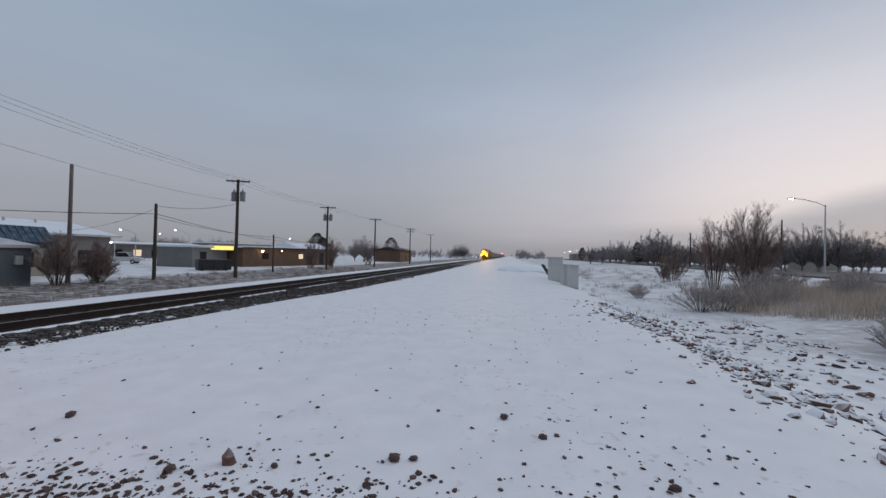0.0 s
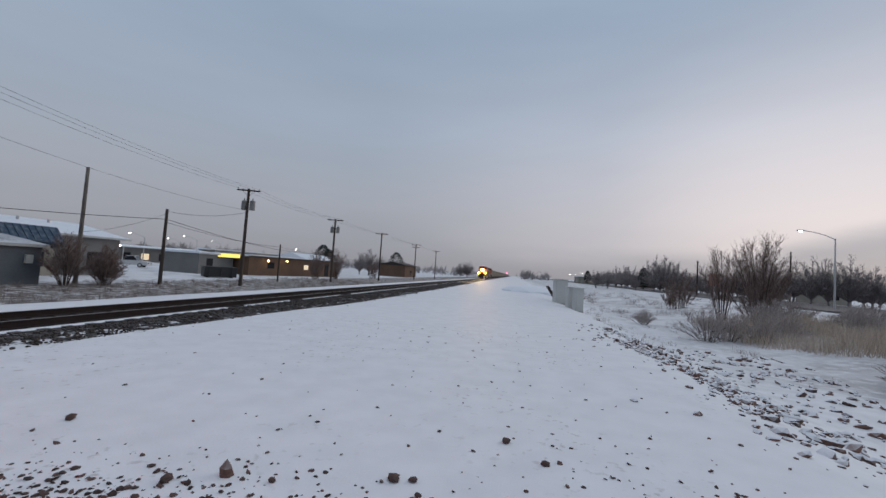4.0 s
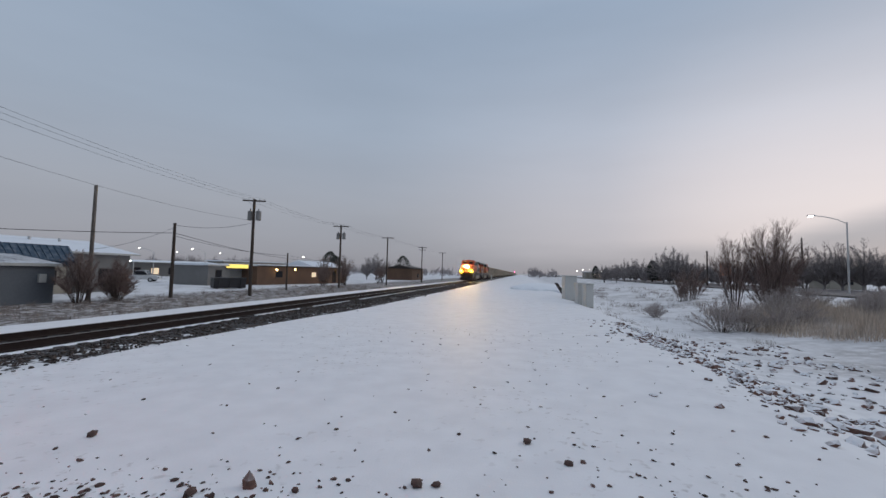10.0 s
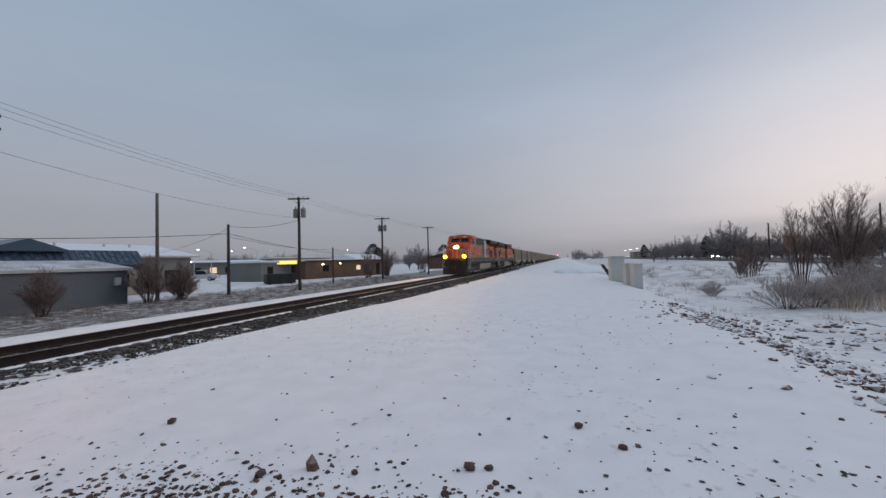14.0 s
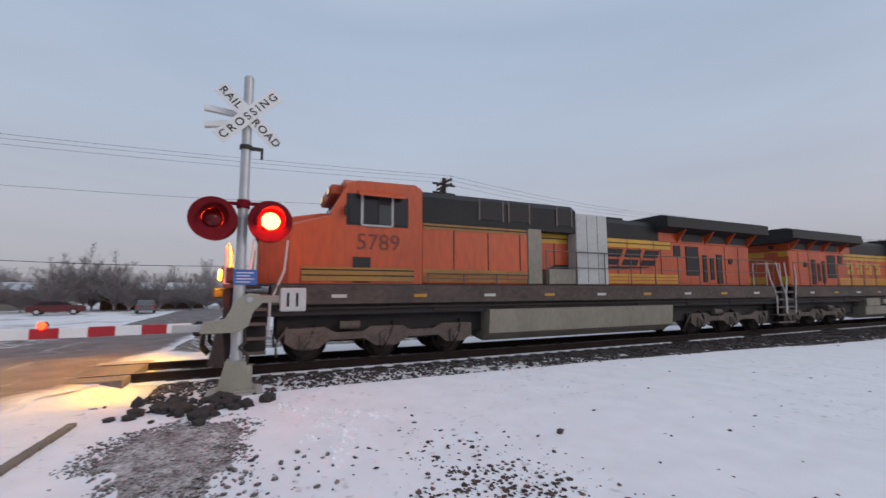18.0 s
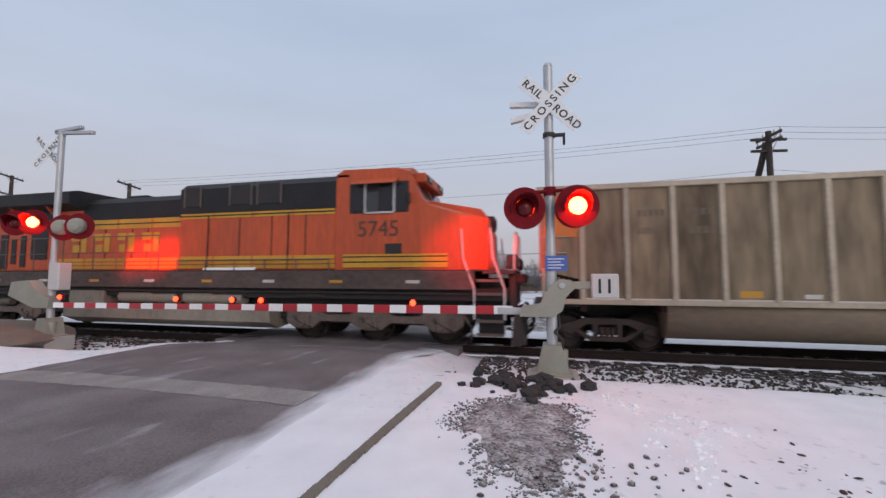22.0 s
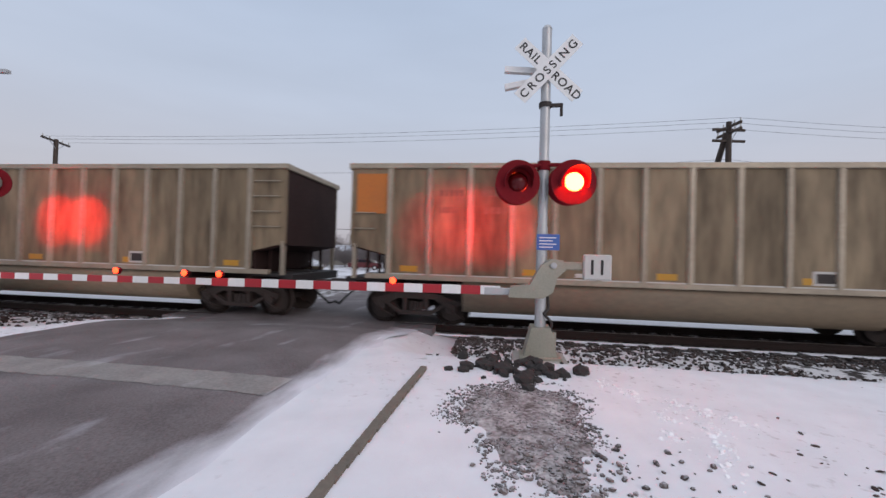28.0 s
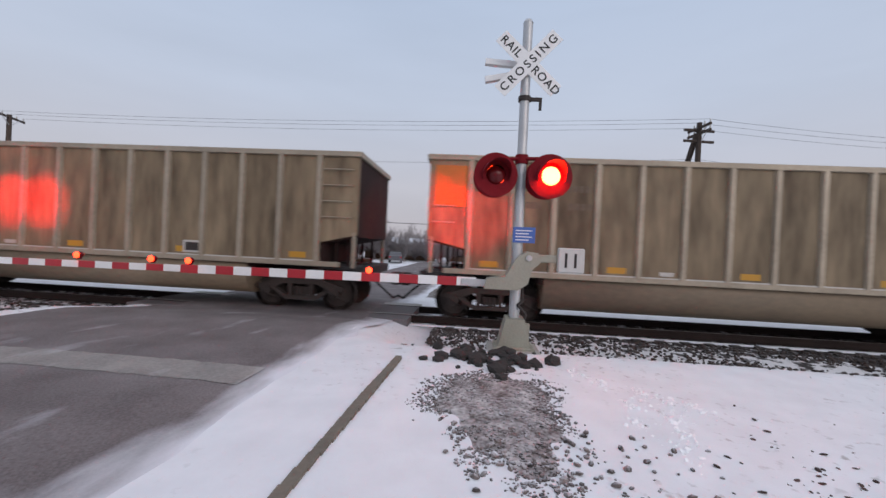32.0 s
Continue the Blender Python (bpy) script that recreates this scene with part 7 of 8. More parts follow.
for x, y, w, h, lb in ((62, 95, 6, 2.6, "small roadside shelter with a snowy roof"), (64, 172, 14, 3.0, "long low building among bare trees"), (70, 128, 8, 3.2, "pale house among bare trees"), (58, 200, 12, 3.0, "low house among bare trees")):
    building("house", x - 3, y - w / 2, x + 3, y + w / 2, 0.2, 0.2 + h, M_BRICK if w > 9 else M_STUCCO, M_SNOWROOF, lb, 0.9, 0.4, 0, (('s', 0, 0.8, 1.6, 1.3, M_GLASS),), "house")
wall_lamp(72, 118, 2.6, M_LAMPCOOL, 0.3, "lit yard lamp on a post", 2.8)
wall_lamp(58, 150, 3.6, M_LAMPCOOL, 0.3, "lit yard lamp on a post", 3.9)


# ---- plants ----
def sliver(fine, rnd, p, q, w):
    """One thin twig, three-sided and slightly bent."""
    d = q - p
    side = d.cross(Vector((rnd.uniform(-1, 1), rnd.uniform(-1, 1), rnd.uniform(-1, 1)))).normalized() * w
    up = d.cross(side).normalized() * w
    bend = p.lerp(q, 0.5) + Vector((rnd.uniform(-1, 1), rnd.uniform(-1, 1), rnd.uniform(-0.5, 0.8))) * d.length * 0.08
    fine.add([p + side, p - side * 0.5 + up, p - side * 0.5 - up, bend + side * 0.6, bend - side * 0.6, q], [(0, 1, 3), (1, 4, 3), (1, 2, 4), (2, 0, 3), (2, 3, 4), (3, 4, 5)])


def spray(fine, rnd, path, twigs, length, w, rise):
    """Twigs with twigs of their own along the outer part of a branch."""
    n = len(path) - 1
    for _ in range(twigs):
        f = rnd.uniform(0.18, 1.0) ** 0.8 * n
        k = min(n - 1, int(f))
        p = path[k].lerp(path[k + 1], f - k)
        t = (path[k + 1] - path[k]).normalized()
        a = rnd.uniform(0, 2 * math.pi)
        d = (t + Vector((math.cos(a), math.sin(a), rnd.uniform(-0.3, 0.5) + rise)) * rnd.uniform(0.5, 1.1)).normalized()
        ln = length * rnd.uniform(0.45, 1.15) * (1.25 - 0.6 * f / n)
        q = p + d * ln
        sliver(fine, rnd, p, q, w)
        for _ in range(3):
            g = rnd.uniform(0.25, 0.9)
            b = rnd.uniform(0, 2 * math.pi)
            e = (d + Vector((math.cos(b), math.sin(b), rnd.uniform(-0.3, 0.5) + rise)) * 0.75).normalized()
            sliver(fine, rnd, p.lerp(q, g), p.lerp(q, g) + e * ln * rnd.uniform(0.3, 0.6), w * 0.75)


def curve3(a, b, c, n):
    return [a * (1 - k / n) ** 2 + b * 2 * (k / n) * (1 - k / n) + c * (k / n) ** 2 for k in range(n + 1)]


def brush(seed, height, width, stems, twigs, w, rise=0.25, droop=0.42, reach=0.20, thick=0.006):
    """A shrub of many stems that rise from one foot and fan out."""
    rnd = random.Random(seed)
    wood, fine = Shape(), Shape()
    for k in range(stems):
        a = 2.4 * k + rnd.uniform(-0.5, 0.5)
        f = math.sqrt((k + 0.5) / stems) * rnd.uniform(0.8, 1.1)
        out = Vector((math.cos(a), math.sin(a), 0))
        foot = out * width * 0.09 * f + Vector((0, 0, -0.12))
        tip = out * width * 0.46 * f + Vector((0, 0, height * (1 - droop * f * f) * rnd.uniform(0.78, 1.05)))
        path = curve3(foot, out * width * 0.20 * f + Vector((0, 0, tip.z * 0.6)), tip, 6)
        r = height * thick * rnd.uniform(0.7, 1.2)
        for m, (p, q) in enumerate(zip(path, path[1:])):
            wood.tube(p, q, r * (1 - m / 7), r * (1 - (m + 1) / 7), 5, False)
        spray(fine, rnd, path, twigs, height * reach, w, rise)
    return wood, fine


def bare_tree(seed, height, width, limbs, twigs, w):
    """A bare tree: a forking trunk, limbs that reach the edge of a rounded crown, and twigs along them."""
    rnd = random.Random(seed)
    wood, fine = Shape(), Shape()
    fork = Vector((rnd.uniform(-0.3, 0.3), rnd.uniform(-0.3, 0.3), height * rnd.uniform(0.08, 0.16)))
    wood.tube((0, 0, -0.3), fork, height * 0.022, height * 0.016, 8, False)
    for k in range(limbs):
        a = 2.4 * k + rnd.uniform(-0.4, 0.4)
        f = math.sqrt((k + 0.5) / limbs)
        out = Vector((math.cos(a), math.sin(a), 0))
        tip = out * width * 0.5 * f * rnd.uniform(0.7, 1.1) + Vector((0, 0, height * (0.97 - 0.62 * f ** 2.2) * rnd.uniform(0.72, 1.04)))
        path = curve3(fork * rnd.uniform(0.7, 1.0), out * width * 0.22 * f + Vector((0, 0, height * 0.42 * (1.2 - 0.6 * f))), tip, 6)
        r = height * 0.009 * rnd.uniform(0.7, 1.2)
        for m, (p, q) in enumerate(zip(path, path[1:])):
            wood.tube(p, q, r * (1 - m / 7), r * (1 - (m + 1) / 7), 5, False)
        spray(fine, rnd, path, twigs, height * 0.135, w, 0.12)
    return wood, fine


def plant(label, at, seed, height, width, stems, twigs, w, group, mt, rise=0.25, droop=0.42, reach=0.20):
    wood, fine = brush(seed, height, width, stems, twigs, w, rise, droop, reach)
    t = thing("shrub", label, "shrub", at, group)
    part("trunk", wood, M_BARK, t, "thin brown stems")
    part("crown", fine, mt, t, "fine bare twigs")
    return t


def polar(az, dist, z):
    return dist * math.sin(radians(az)), dist * math.cos(radians(az)), z


# scrub by the highway ditch
for x, y, sd, h, wd, st in ((14.9, 28.0, 3, 5.9, 3.4, 15), (13.3, 29.0, 8, 4.9, 3.0, 13), (15.9, 28.8, 12, 4.2, 2.8, 11), (14.2, 27.2, 14, 3.0, 3.4, 14)):
    plant("tall leafless shrub of many stems with brown twigs", pose(x, y, ground_z(x, y)), sd, h, wd, st, 62, 0.0085, "leafless shrubs", M_BROWNTWIG, 0.35)
for az, dist, h, sd in ((20.2, 41, 3.4, 21), (19.4, 40, 1.8, 22), (20.9, 42, 2.2, 23)):
    x, y, _ = polar(az, dist, 0)
    plant("leafless shrub at the edge of the ditch", pose(x, y, ground_z(x, y)), sd, h, h * 1.0, 14, 34, 0.012, "leafless shrubs", M_BROWNTWIG)
for x, y, h, sd in ((8.9, 20.6, 1.5, 61), (9.9, 21.0, 1.5, 62), (11.2, 20.6, 1.2, 63), (12.6, 21.4, 1.2, 64), (7.9, 26.5, 0.9, 65), (16.5, 23.0, 1.4, 66), (18.6, 25.0, 1.6, 67), (14.2, 25.6, 1.5, 68), (15.8, 26.4, 1.7, 69), (13.2, 24.4, 1.4, 70), (17.4, 24.2, 1.2, 71), (20.0, 27.5, 1.5, 72), (10.2, 12.4, 0.8, 73), (11.2, 13.4, 1.0, 74), (11.0, 11.2, 0.7, 75), (12.4, 14.8, 0.9, 76), (13.6, 16.4, 0.9, 77), (15.4, 18.0, 0.8, 78)):
    plant("low rounded frosted shrub on the bank", pose(x, y, ground_z(x, y)), sd, h, h * 2.0, 46, 15, 0.0075, "frosted shrubs", M_FROSTWIG, 0.1, 0.72, 0.30)
for x, y, h, wd, sd in ((-28.6, 21.9, 3.4, 2.4, 31), (-28.0, 23.9, 3.0, 2.2, 32), (-28.9, 24.9, 2.4, 2.0, 33), (-27.2, 14.9, 2.5, 2.0, 34), (-27.6, 7.6, 3.7, 2.9, 36), (-28.3, 8.9, 3.2, 2.4, 39), (-26.9, 6.9, 2.2, 1.9, 40)):
    plant("dense frosted shrub behind the track", pose(x, y, ground_z(x, y)), sd, h, wd * 1.25, 32, 34, 0.011, "frosted shrubs", M_BROWNTWIG, 0.15, 0.6, 0.24)
for x, y, h, sd in ((-30.5, 60.0, 4.8, 41), (-29.0, 63.5, 5.4, 42), (-30.5, 67.0, 4.4, 43), (-29.5, 57.0, 3.0, 44), (-28.5, 79.0, 3.4, 45), (-29.5, 84.0, 4.2, 46)):
    plant("frosted shrub among the poles", pose(x, y, -1.0), sd, h, h * 0.75, 14, 32, 0.014, "frosted shrubs", M_BROWNTWIG)

# trees far off share a few shapes
protos = [bare_tree(50 + k, 10.0, (9.5, 7.0, 11.0, 8.0)[k], (34, 26, 38, 30)[k], 66, 0.019) for k in range(4)]
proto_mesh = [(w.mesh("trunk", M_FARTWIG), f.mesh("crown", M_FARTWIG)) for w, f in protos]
rt = random.Random(77)


def far_tree(x, y, z, h, wide=1.0):
    w, f = proto_mesh[rt.randrange(4)]
    t = thing("tree", "bare tree against the sky, far off", "tree", pose(x, y, z, 0, 0, rt.uniform(0, 360)), "bare trees")
    t.scale = (h / 10 * wide, h / 10 * wide, h / 10)
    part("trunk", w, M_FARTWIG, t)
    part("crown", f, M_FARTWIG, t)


for az, el, dist, wide in ((1.8, 1.1, 330, 1.5), (12.2, 1.7, 170, 1.2), (13.2, 2.2, 160, 1.3), (14.3, 2.4, 150, 1.3), (15.3, 2.2, 155, 1.2), (17.6, 3.6, 115, 1.1), (18.7, 4.0, 110, 1.2), (19.8, 3.2, 120, 1.1),
                           (21.0, 2.4, 130, 1.2), (22.6, 2.2, 125, 1.2), (24.2, 2.4, 118, 1.2), (26.0, 2.9, 108, 1.2), (27.6, 3.2, 104, 1.2), (29.3, 3.4, 98, 1.2), (30.8, 3.6, 96, 1.2), (32.2, 3.9, 92, 1.2),
                           (33.6, 4.1, 90, 1.2), (35.0, 4.1, 90, 1.2), (36.6, 3.6, 92, 1.2), (38.4, 3.0, 95, 1.2), (40.5, 3.0, 95, 1.2), (43, 3.2, 95, 1.2), (-20.2, 3.0, 105, 1.1), (-21.4, 2.3, 110, 1.2), (-6.4, 1.9, 230, 1.6), (-7.4, 1.6, 235, 1.5), (-18.6, 2.0, 130, 1.2)):
    x, y, _ = polar(az, dist, 0)
    far_tree(x, y, -0.6 if az < 0 else 0.1, 1.6 + dist * math.tan(radians(el)), wide)
for k in range(44):
    az = 10.5 + k * 0.8 + rt.uniform(-0.3, 0.3)
    d = rt.uniform(105, 150)
    x, y, _ = polar(az, d, 0)
    far_tree(x, y, 0.1, 1.6 + d * math.tan(radians(rt.uniform(0.8, 2.0) + (0.4 if az > 28 else 0))), rt.uniform(1.3, 2.2))
for k in range(46):
    y = -150 + k * 4.1 + rt.uniform(-1.5, 1.5)
    far_tree(-92 - rt.uniform(0, 22), y, -1.0, rt.uniform(6.0, 9.5), rt.uniform(0.9, 1.4))
for k in range(34):
    far_tree(rt.uniform(-70, -63), -66 + k * 2.0 + rt.uniform(-1, 1), -1.0, rt.uniform(3.4, 5.6), rt.uniform(1.3, 1.9))
for x, y, h in ((-67, -20.5, 8.6), (-66, -17.0, 7.6), (-69, -24.0, 7.4), (-70, -9.0, 5.6), (-68, -34, 6.5)):
    far_tree(x, y, -1.0, h, 1.3)
for k in range(26):
    far_tree(-150 - rt.uniform(0, 40), 40 + k * 8 + rt.uniform(-3, 3), -1.0, rt.uniform(6.5, 10), rt.uniform(1.0, 1.5))
for k in range(40):
    far_tree(rt.uniform(80, 160), 180 + k * 9, 0.0, rt.uniform(6, 10), rt.uniform(1.0, 1.5))


woods = Shape()
rw = random.Random(21)
for k in range(2600):
    a = rw.uniform(0, 2 * math.pi)
    d = rw.uniform(260, 420)
    cx, cy = d * math.sin(a), d * math.cos(a)
    if abs(cx - TRACK_X) < 16 or 25 < cx < 62:
        continue
    h = rw.uniform(4, 9) * (1.0 if cx < 0 else 0.8)
    for j in range(9):
        px, py = cx + rw.gauss(0, 1.6), cy + rw.gauss(0, 1.6)
        z0 = rw.uniform(-0.5, h * 0.5) - (1.0 if cx < 0 else 0)
        q = Vector((px, py, z0))
        tip = q + Vector((rw.gauss(0, 1.2), rw.gauss(0, 1.2), h * rw.uniform(0.35, 0.6)))
        s = Vector((math.cos(a), -math.sin(a), 0)) * rw.uniform(0.15, 0.4)
        woods.add([q - s, q + s, tip], [(0, 1, 2)])
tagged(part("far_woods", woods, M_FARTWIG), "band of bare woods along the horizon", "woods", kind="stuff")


def conifer(x, y, z, h, w, seed):
    rnd = random.Random(seed)
    t = thing("tree", "dark rounded conifer behind the buildings", "tree", pose(x, y, z), "conifers")
    part("trunk", Shape().tube((0, 0, -0.2), (0, 0, h * 0.6), 0.2, 0.08, 8), M_BARK, t)
    cr = Shape()
    for k in range(900):
        a, f = rnd.uniform(0, 2 * math.pi), rnd.random()
        zz = h * (0.12 + 0.86 * f)
        rr = w * math.sin(math.pi * min(1, 0.16 + f * 0.82)) ** 0.8 * rnd.uniform(0.55, 1.05)
        c = Vector((rr * math.cos(a), rr * math.sin(a), zz))
        d = Vector((math.cos(a), math.sin(a), rnd.uniform(-0.3, 0.5))).normalized() * rnd.uniform(0.25, 0.6)
        s = Vector((-math.sin(a), math.cos(a), rnd.uniform(-0.3, 0.3))) * rnd.uniform(0.10, 0.22)
        cr.add([c - s, c + s, c + d, c + Vector((0, 0, 0.2))], [(0, 1, 2), (0, 3, 2), (3, 1, 2)])
    part("crown", cr, M_PINE, t, "dense dark needles")


for az, el, dist, w, sd in ((-26.4, 2.75, 125, 2.6, 1), (-25.7, 2.2, 128, 2.2, 2), (-16.5, 2.4, 150, 3.0, 3), (9.7, 1.2, 210, 1.5, 4), (11.0, 0.9, 205, 1.6, 5), (16.4, 1.9, 140, 1.6, 6)):
    x, y, _ = polar(az, dist, 0)
    conifer(x, y, -1.0 if az < 0 else 0.0, 2.0 + dist * math.tan(radians(el)), w, sd)


def grass_tufts(spots, seed, name, label, blades=60, h=0.6, r=0.35, mt=None):
    """Dry stalks in clumps, one joined mesh."""
    rnd, sh = random.Random(seed), Shape()
    for x, y, k in spots:
        for _ in range(int(blades * k)):
            a, d = rnd.uniform(0, 2 * math.pi), r * k * math.sqrt(rnd.random())
            p = Vector((x + d * math.cos(a), y + d * math.sin(a), 0))
            p.z = ground_z(p.x, p.y) - 0.03
            tip = p + Vector((rnd.uniform(-0.35, 0.35), rnd.uniform(-0.35, 0.35), 1)) * h * k * rnd.uniform(0.5, 1.2)
            s = Vector((math.cos(a + 1), math.sin(a + 1), 0)) * 0.0055 * (0.7 + k)
            sh.add([p - s, p + s, tip], [(0, 1, 2)])
    return tagged(part(name, sh, mt or M_GRASS), label, "grass", kind="stuff")


rg = random.Random(6)
heaps = [(rg.uniform(12, 20.5), rg.uniform(17.5, 27)) for _ in range(30)]
spots = [(hx + rg.gauss(0, 0.9), hy + rg.gauss(0, 0.8), rg.uniform(0.4, 1.5)) for hx, hy in heaps for _ in range(5)]
grass_tufts(spots, 1, "dry_grass", "pale dry grass in clumps along the ditch", 230, 0.62, 0.8)
spots = [(rg.uniform(8, 26), rg.uniform(26, 70), rg.uniform(0.6, 1.2)) for _ in range(110)]
spots += [(rg.uniform(4.5, 9), rg.uniform(17, 40), rg.uniform(0.3, 0.7)) for _ in range(50)]
grass_tufts(spots, 2, "dry_grass", "sparse dry grass beyond the ditch", 45, 0.45, 0.6, M_WEED)
spots = [(rg.uniform(-31, -18.5), rg.uniform(1.5, 60), rg.uniform(0.5, 1.0)) for _ in range(420)]
grass_tufts(spots, 3, "dry_weeds", "frosted dry weeds behind the track", 45, 0.42, 0.5, M_WEED)


# ---- loose stones ----
def stone_shape(rnd, s, flat=0.7):
    bm = bmesh.new()
    bmesh.ops.create_icosphere(bm, subdivisions=1, radius=1.0)
    k = Vector((rnd.uniform(0.7, 1.3), rnd.uniform(0.7, 1.3), flat * rnd.uniform(0.7, 1.1)))
    verts = [Vector((v.co.x * k.x, v.co.y * k.y, v.co.z * k.z)) * s * rnd.uniform(0.75, 1.15) for v in bm.verts]
    faces = [tuple(v.index for v in f.verts) for f in bm.faces]
    bm.free()
    return verts, faces


def scatter(name, label, mat, places, seed, flat=0.7, sink=0.3, zfun=ground_z, tip=0.5):
    rnd, sh = random.Random(seed), Shape()
    bank = [stone_shape(rnd, 1.0, flat) for _ in range(24)]
    for x, y, s in places:
        vs, fs = bank[rnd.randrange(24)]
        m = Matrix.Translation((x, y, zfun(x, y) + s * flat * (1 - 2 * sink) * 0.8)) @ Euler((rnd.uniform(-tip, tip), rnd.uniform(-tip, tip), rnd.uniform(0, 6.28))).to_matrix().to_4x4() @ Matrix.Scale(s, 4)
        sh.add(vs, fs, m)
    return tagged(part(name, sh, mat), label, "stones", kind="stuff")


def bed_z(x, y):
    pts = [(-14.4, -0.60), (-13.6, -0.50), (-13.3, -0.475), (-10.7, -0.475), (-9.9, -0.47), (-9.2, -0.50), (-8.8, -0.60)]
    for (xa, za), (xb, zb) in zip(pts, pts[1:]):
        if xa <= x <= xb:
            return max(za + (zb - za) * (x - xa) / (xb - xa), ground_z(x, y))
    return ground_z(x, y)


rs_ = random.Random(12)
stones = []
# ballast on the shoulder, thinning out towards the snow
for k in range(12000):
    y = rs_.uniform(0, 1) ** 1.5 * 80 - 1.8
    x = -10.75 + (rs_.uniform(0, 2.3) if rs_.random() < 0.6 else abs(rs_.gauss(0, 1.75)))
    if x > -6.9 or noise.noise(Vector((x * 1.1, y * 0.7, 2.2))) > 0.22 + 0.2 * (-8.6 - x):
        continue
    stones.append((x, y, rs_.uniform(0.017, 0.042) * (1 + y / 45)))
for k in range(1500):
    stones.append((rs_.uniform(-12.6, -11.4), rs_.uniform(-1.5, 40), rs_.uniform(0.025, 0.05)))
for k in range(2600):
    y = rs_.uniform(0, 1) ** 1.4 * 45 + 1.0
    stones.append((-9.15 + abs(rs_.gauss(0, 0.42)) + 0.25 * noise.noise(Vector((0.5, y * 0.8, 3.0))), y, rs_.uniform(0.016, 0.040)))
for k in range(1300):
    stones.append((rs_.uniform(-9.0, -8.2) + abs(rs_.gauss(0, 0.55)), rs_.uniform(0.8, 16), rs_.uniform(0.012, 0.032)))
for k in range(1200):
    stones.append((-10.75 + abs(rs_.gauss(0, 0.8)), rs_.uniform(-40, -10), rs_.uniform(0.03, 0.06)))
scatter("ballast_stones", "dark ballast stones spilling into the snow", M_BALLAST, stones, 1, 0.75, 0.15, bed_z)
# small dark stones lying on the snow
peb = []
for k in range(330):
    peb.append((rs_.uniform(-8, 4.5), rs_.uniform(1.2, 12), rs_.choice((0.008, 0.011, 0.015, 0.02))))
for k in range(2300):
    peb.append((rs_.gauss(-1.4, 1.35), rs_.gauss(1.9, 0.40), rs_.choice((0.005, 0.007, 0.009, 0.012, 0.016, 0.022))))
for k in range(900):
    peb.append((rs_.uniform(-4.2, 0.6), rs_.gauss(1.75, 0.30), rs_.choice((0.006, 0.008, 0.011, 0.015, 0.02))))
for k in range(350):
    peb.append((rs_.gauss(1.1, 0.8), rs_.gauss(2.1, 0.35), rs_.choice((0.006, 0.009, 0.012, 0.016))))
for k in range(170):
    peb.append((rs_.gauss(1.4, 0.9), rs_.gauss(3.0, 0.9), rs_.choice((0.008, 0.012, 0.017))))
scatter("pebbles", "small dark stones scattered on thin snow", M_PEBBLE, [(p[0], p[1], p[2] * 1.25) for i, p in enumerate(peb) if math.hypot(p[0], p[1]) > 1.0 and (p[0] > -3.4 or i % 3 == 0)], 2, 0.45, 0.3)
# gravel patch before the signal, with lumps of dug earth at its base
def patch_reach(a):
    """How far the thawed patch reaches from its middle in a direction, in parts of its half axes."""
    return 0.94 + 0.13 * math.sin(3 * a + 1) + 0.08 * math.sin(7 * a) + 0.05 * math.sin(13 * a + 2)


def patch_point(a, d):
    return -4.85 + 1.42 * d * math.cos(a), -0.60 + 0.74 * d * math.sin(a) + 0.10 * d * math.cos(a)


grav = []
for k in range(5200):
    a = rs_.uniform(0, 6.28)
    d = math.sqrt(rs_.random()) * patch_reach(a) * rs_.uniform(0.85, 1.12)
    gx, gy = patch_point(a, d)
    if noise.noise(Vector((gx * 3.0, gy * 3.0, 1.7))) > 0.28:
        continue
    grav.append((gx, gy, rs_.choice((0.006, 0.007, 0.009, 0.011, 0.014, 0.019))))
for k in range(210):
    grav.append((rs_.gauss(-3.95, 0.35), rs_.gauss(-0.20, 0.42), rs_.choice((0.010, 0.014, 0.020, 0.030))))
M_GRAVEL = dusted(islands(material("grey gravel", (0.135, 0.108, 0.100), 0.9, 0, (0.055, 0.044, 0.041), 60, 8, 0.7, 0.4), 0.4, 1.8), 0.55, lo=0.66, scale=6)
scatter("gravel_patch", "patch of grey gravel and thawed earth", M_GRAVEL, grav, 3, 0.7, 0.25)
prows = []
for i in range(15):
    f = i / 14
    ring_row = [patch_point(2 * math.pi * k / 60, f * patch_reach(2 * math.pi * k / 60) * 0.97) for k in range(61)]
    prows.append([(x, y, ground_z(x, y) + 0.010 - 0.020 * f ** 3) for x, y in ring_row])
M_THAW = material("thawed grey earth", (0.105, 0.082, 0.077), 0.9, 0, (0.60, 0.58, 0.58), 24, 4.5, 1.0, 1.0)
tagged(part("bare_earth", strip(prows), M_THAW), "thawed patch of grey earth in the snow", "ground", kind="structure")
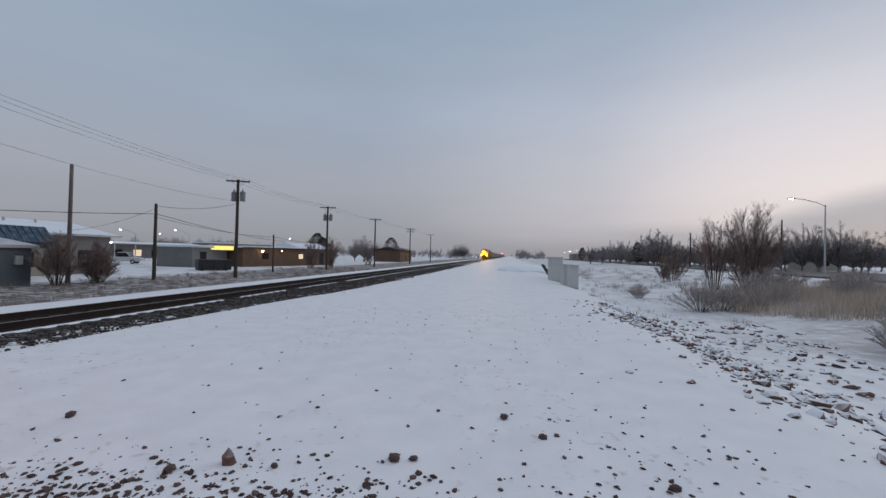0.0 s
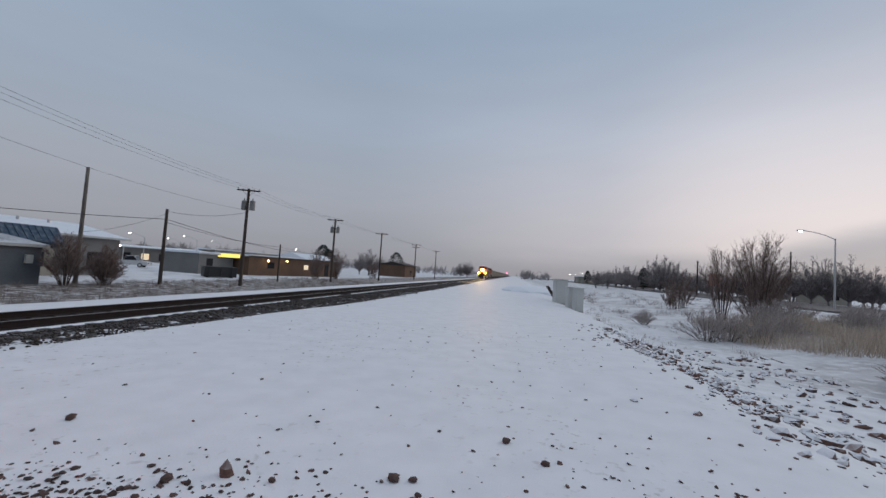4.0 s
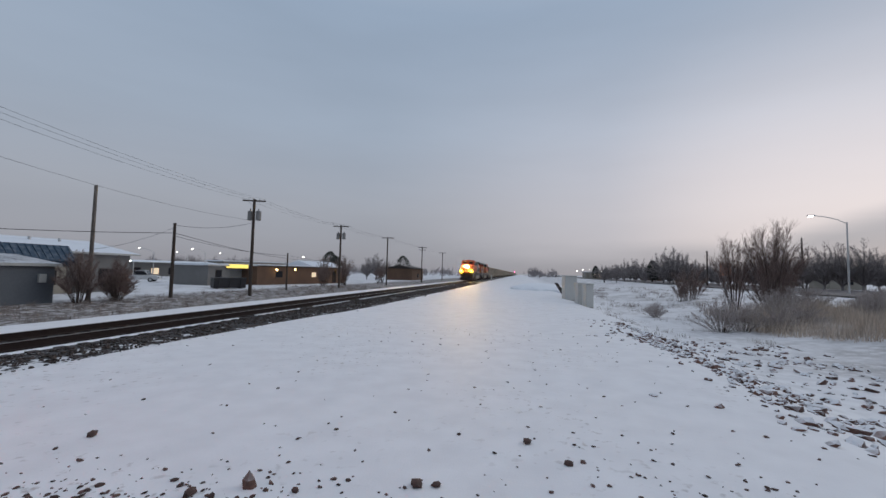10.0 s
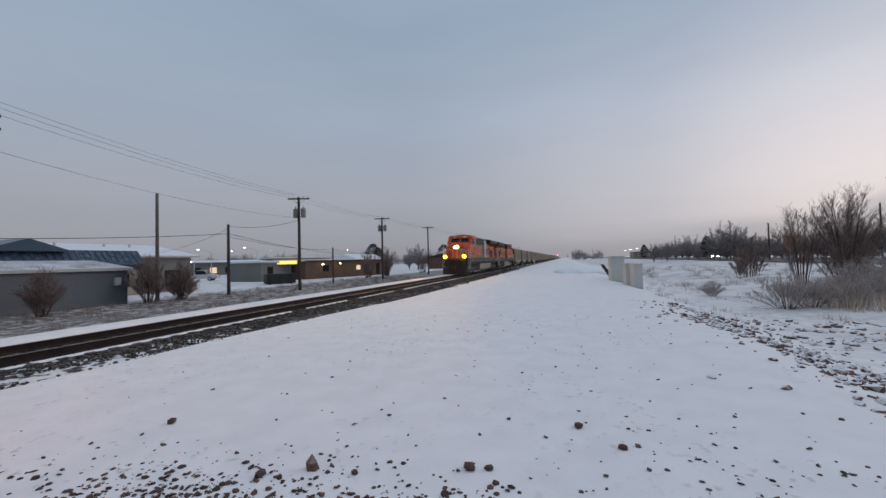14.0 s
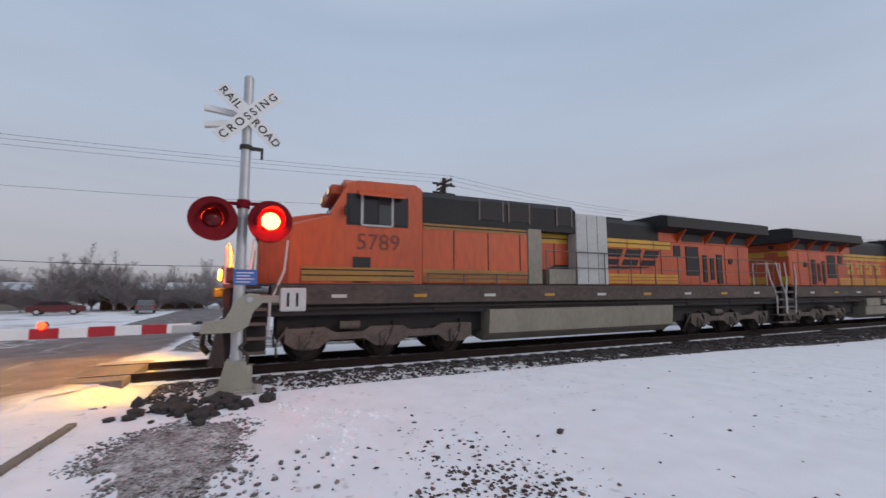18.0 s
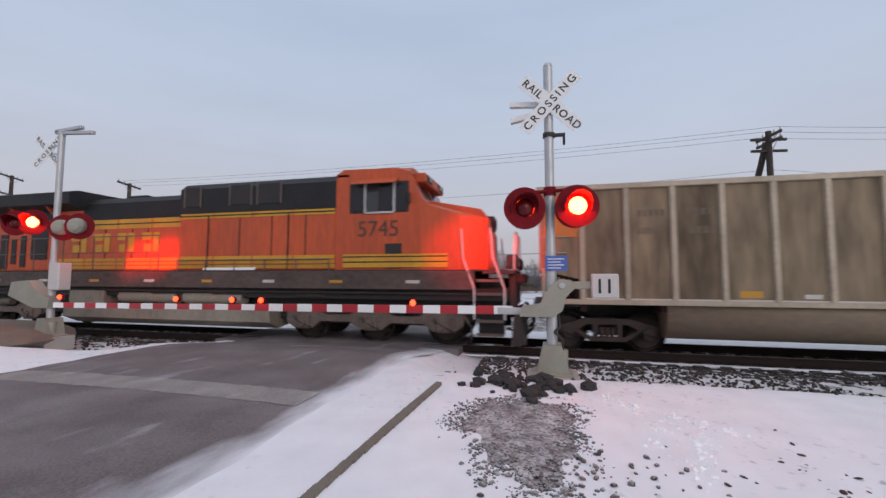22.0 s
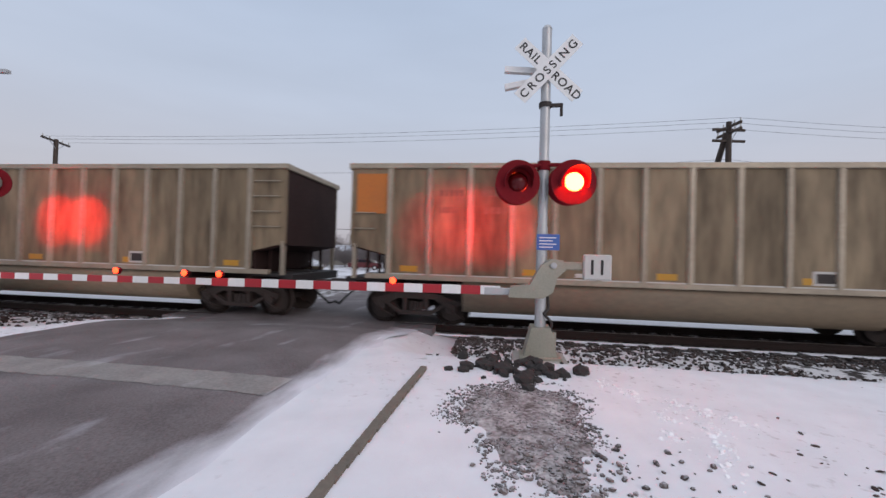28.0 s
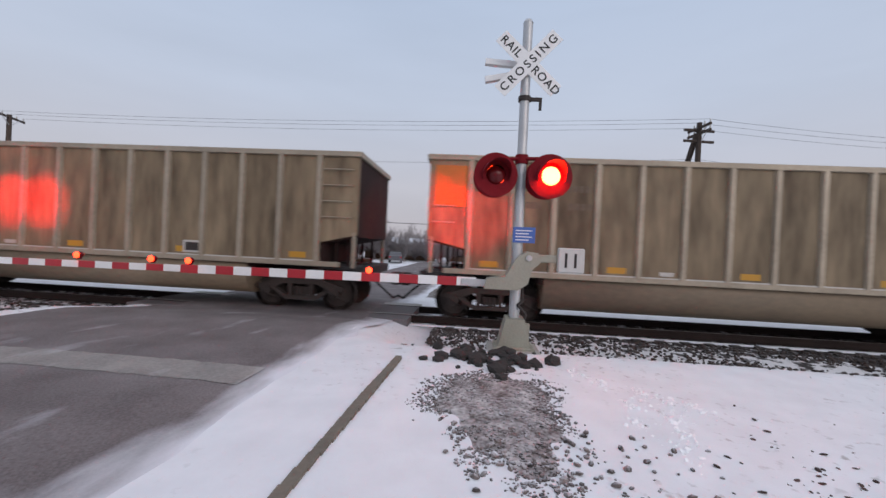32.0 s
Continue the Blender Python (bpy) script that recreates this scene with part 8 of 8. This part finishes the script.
for k in range(95):
    x, y = rs_.gauss(-6.55, 0.26), rs_.gauss(-0.68, 0.38)
    if math.hypot(x + 7.38, y + 0.24) < 0.34:
        continue
    s = rs_.choice((0.03, 0.04, 0.06, 0.085, 0.12))
    vs, fs = stone_shape(rs_, s, 0.75)
    lump = tagged(part("earth_clod", Shape().add(vs, fs), material("dark earth", (0.030, 0.026, 0.025), 0.95, 0, (0.05, 0.045, 0.042), 30, 5, 0.6, 0.5) if k == 0 else bpy.data.materials["dark earth"], None, "", pose(x, y, ground_z(x, y) + s * 0.3, 0, 0, rs_.uniform(0, 360))),
                  "dark clod of dug earth at the signal base", "clod", "earth clods")
# larger single stones
for x, y, s, mt in ((-1.89, 2.63, 0.055, M_REDROCK), (-3.79, 3.08, 0.045, M_PEBBLE), (-0.76, 2.92, 0.045, M_PEBBLE), (-0.62, 2.95, 0.035, M_PEBBLE), (0.03, 3.85, 0.045, M_PEBBLE), (0.35, 3.5, 0.035, M_PEBBLE), (-2.2, 2.45, 0.05, M_PEBBLE), (-1.55, 2.65, 0.032, M_PEBBLE), (1.15, 2.9, 0.04, M_PEBBLE)):
    vs, fs = stone_shape(rs_, s, 0.8 if mt is M_PEBBLE else 1.5)
    tagged(part("stone", Shape().add(vs, fs), mt, None, "", pose(x, y, ground_z(x, y) + s * 0.45)), "single dark stone lying on the snow" if mt is M_PEBBLE else "upright reddish stone on the snow", "stone", "single stones")
# riprap down the bank
rip = []
for k in range(1150):
    y = rs_.uniform(3.0, 17)
    x = 3.1 + 0.35 * math.sin(y) + 0.18 * max(0, y - 12) + rs_.random() ** 1.6 * 5.8
    if noise.noise(Vector((x * 1.3, y * 1.3, 6.1))) > 0.12 + 0.2 * rs_.random():
        continue
    rip.append((x, y, rs_.choice((0.03, 0.04, 0.05, 0.06, 0.075, 0.095, 0.125))))
for k in range(150):
    y = rs_.uniform(5, 17)
    rip.append((3.2 + rs_.gauss(0, 0.5), y, rs_.uniform(0.03, 0.07)))
scatter("riprap", "reddish riprap stones dusted with snow down a bank", M_REDROCK, rip, 4, 0.6, 0.36, ground_z, 0.5)
# trampled snow crumbs beside the gravel
cr = []
for fx, fy in ((-6.1, 0.42), (-5.75, 0.62), (-5.5, 0.95), (-5.3, 1.2), (-5.15, 0.75), (-4.9, 1.05), (-4.7, 0.6), (-4.5, 0.95), (-4.25, 0.8), (-5.2, 1.4)):
    for k in range(34):
        cr.append((fx + rs_.gauss(0, 0.11), fy + rs_.gauss(0, 0.06), rs_.choice((0.008, 0.011, 0.015, 0.021, 0.030))))
scatter("snow_crumbs", "kicked-up crumbs of fresh snow round footprints", material("broken fresh snow", (0.90, 0.90, 0.91), 0.6, 0, (0.84, 0.84, 0.86), 30, 4, 0.5, 0.2), cr, 5, 0.38, 0.42, ground_z, 0.6)
# broken planks at the foot of the ballast
planks = thing("broken_plank", "broken grey planks lying at the ballast edge", "plank", pose(-8.9, 13.2, bed_z(-8.9, 13.2) + 0.03, 0, 0, 48))
for k, (a, b) in enumerate(((-0.12, 1.3), (0.12, 1.0), (0.32, 0.7))):
    part("plank", Shape().box(-b / 2, -0.05, -0.02, b / 2, 0.05, 0.02, 0.006), M_WOODPOLE, planks, "", pose(0.1 * k, a, 0.02 * k, 0, 4 - 3 * k, 8 * k - 6))
# bank of old snow and grit at the other side of the street
bk = Shape().ball((0, 0, 0), 1.0, (2.6, 3.4, 0.42), 3, 0.02, random.Random(8))
tagged(part("grit_mound", bk, M_KERB, None, "", pose(-7.6, -15.6, -0.05)), "low mound of grey grit edged with snow", "mound")


def key_cars():
    for car, x, rows, turn in ((highway_car, 39.0, ((0, 425), (6, 292), (9, 221), (13, 146), (20, 22), (26, -90), (32, -200)), 180),
                               (second_car, 39.0, ((0, 640), (6, 520), (13, 390), (20, 250), (26, 130), (32, 10)), 180)):
        walk(car, [(t, pose(x, y, 0.135, 0, 0, turn)) for t, y in rows])


# ---- what moves ----
def motions():
    key_train()
    key_flashers()
    key_cars()


motions()
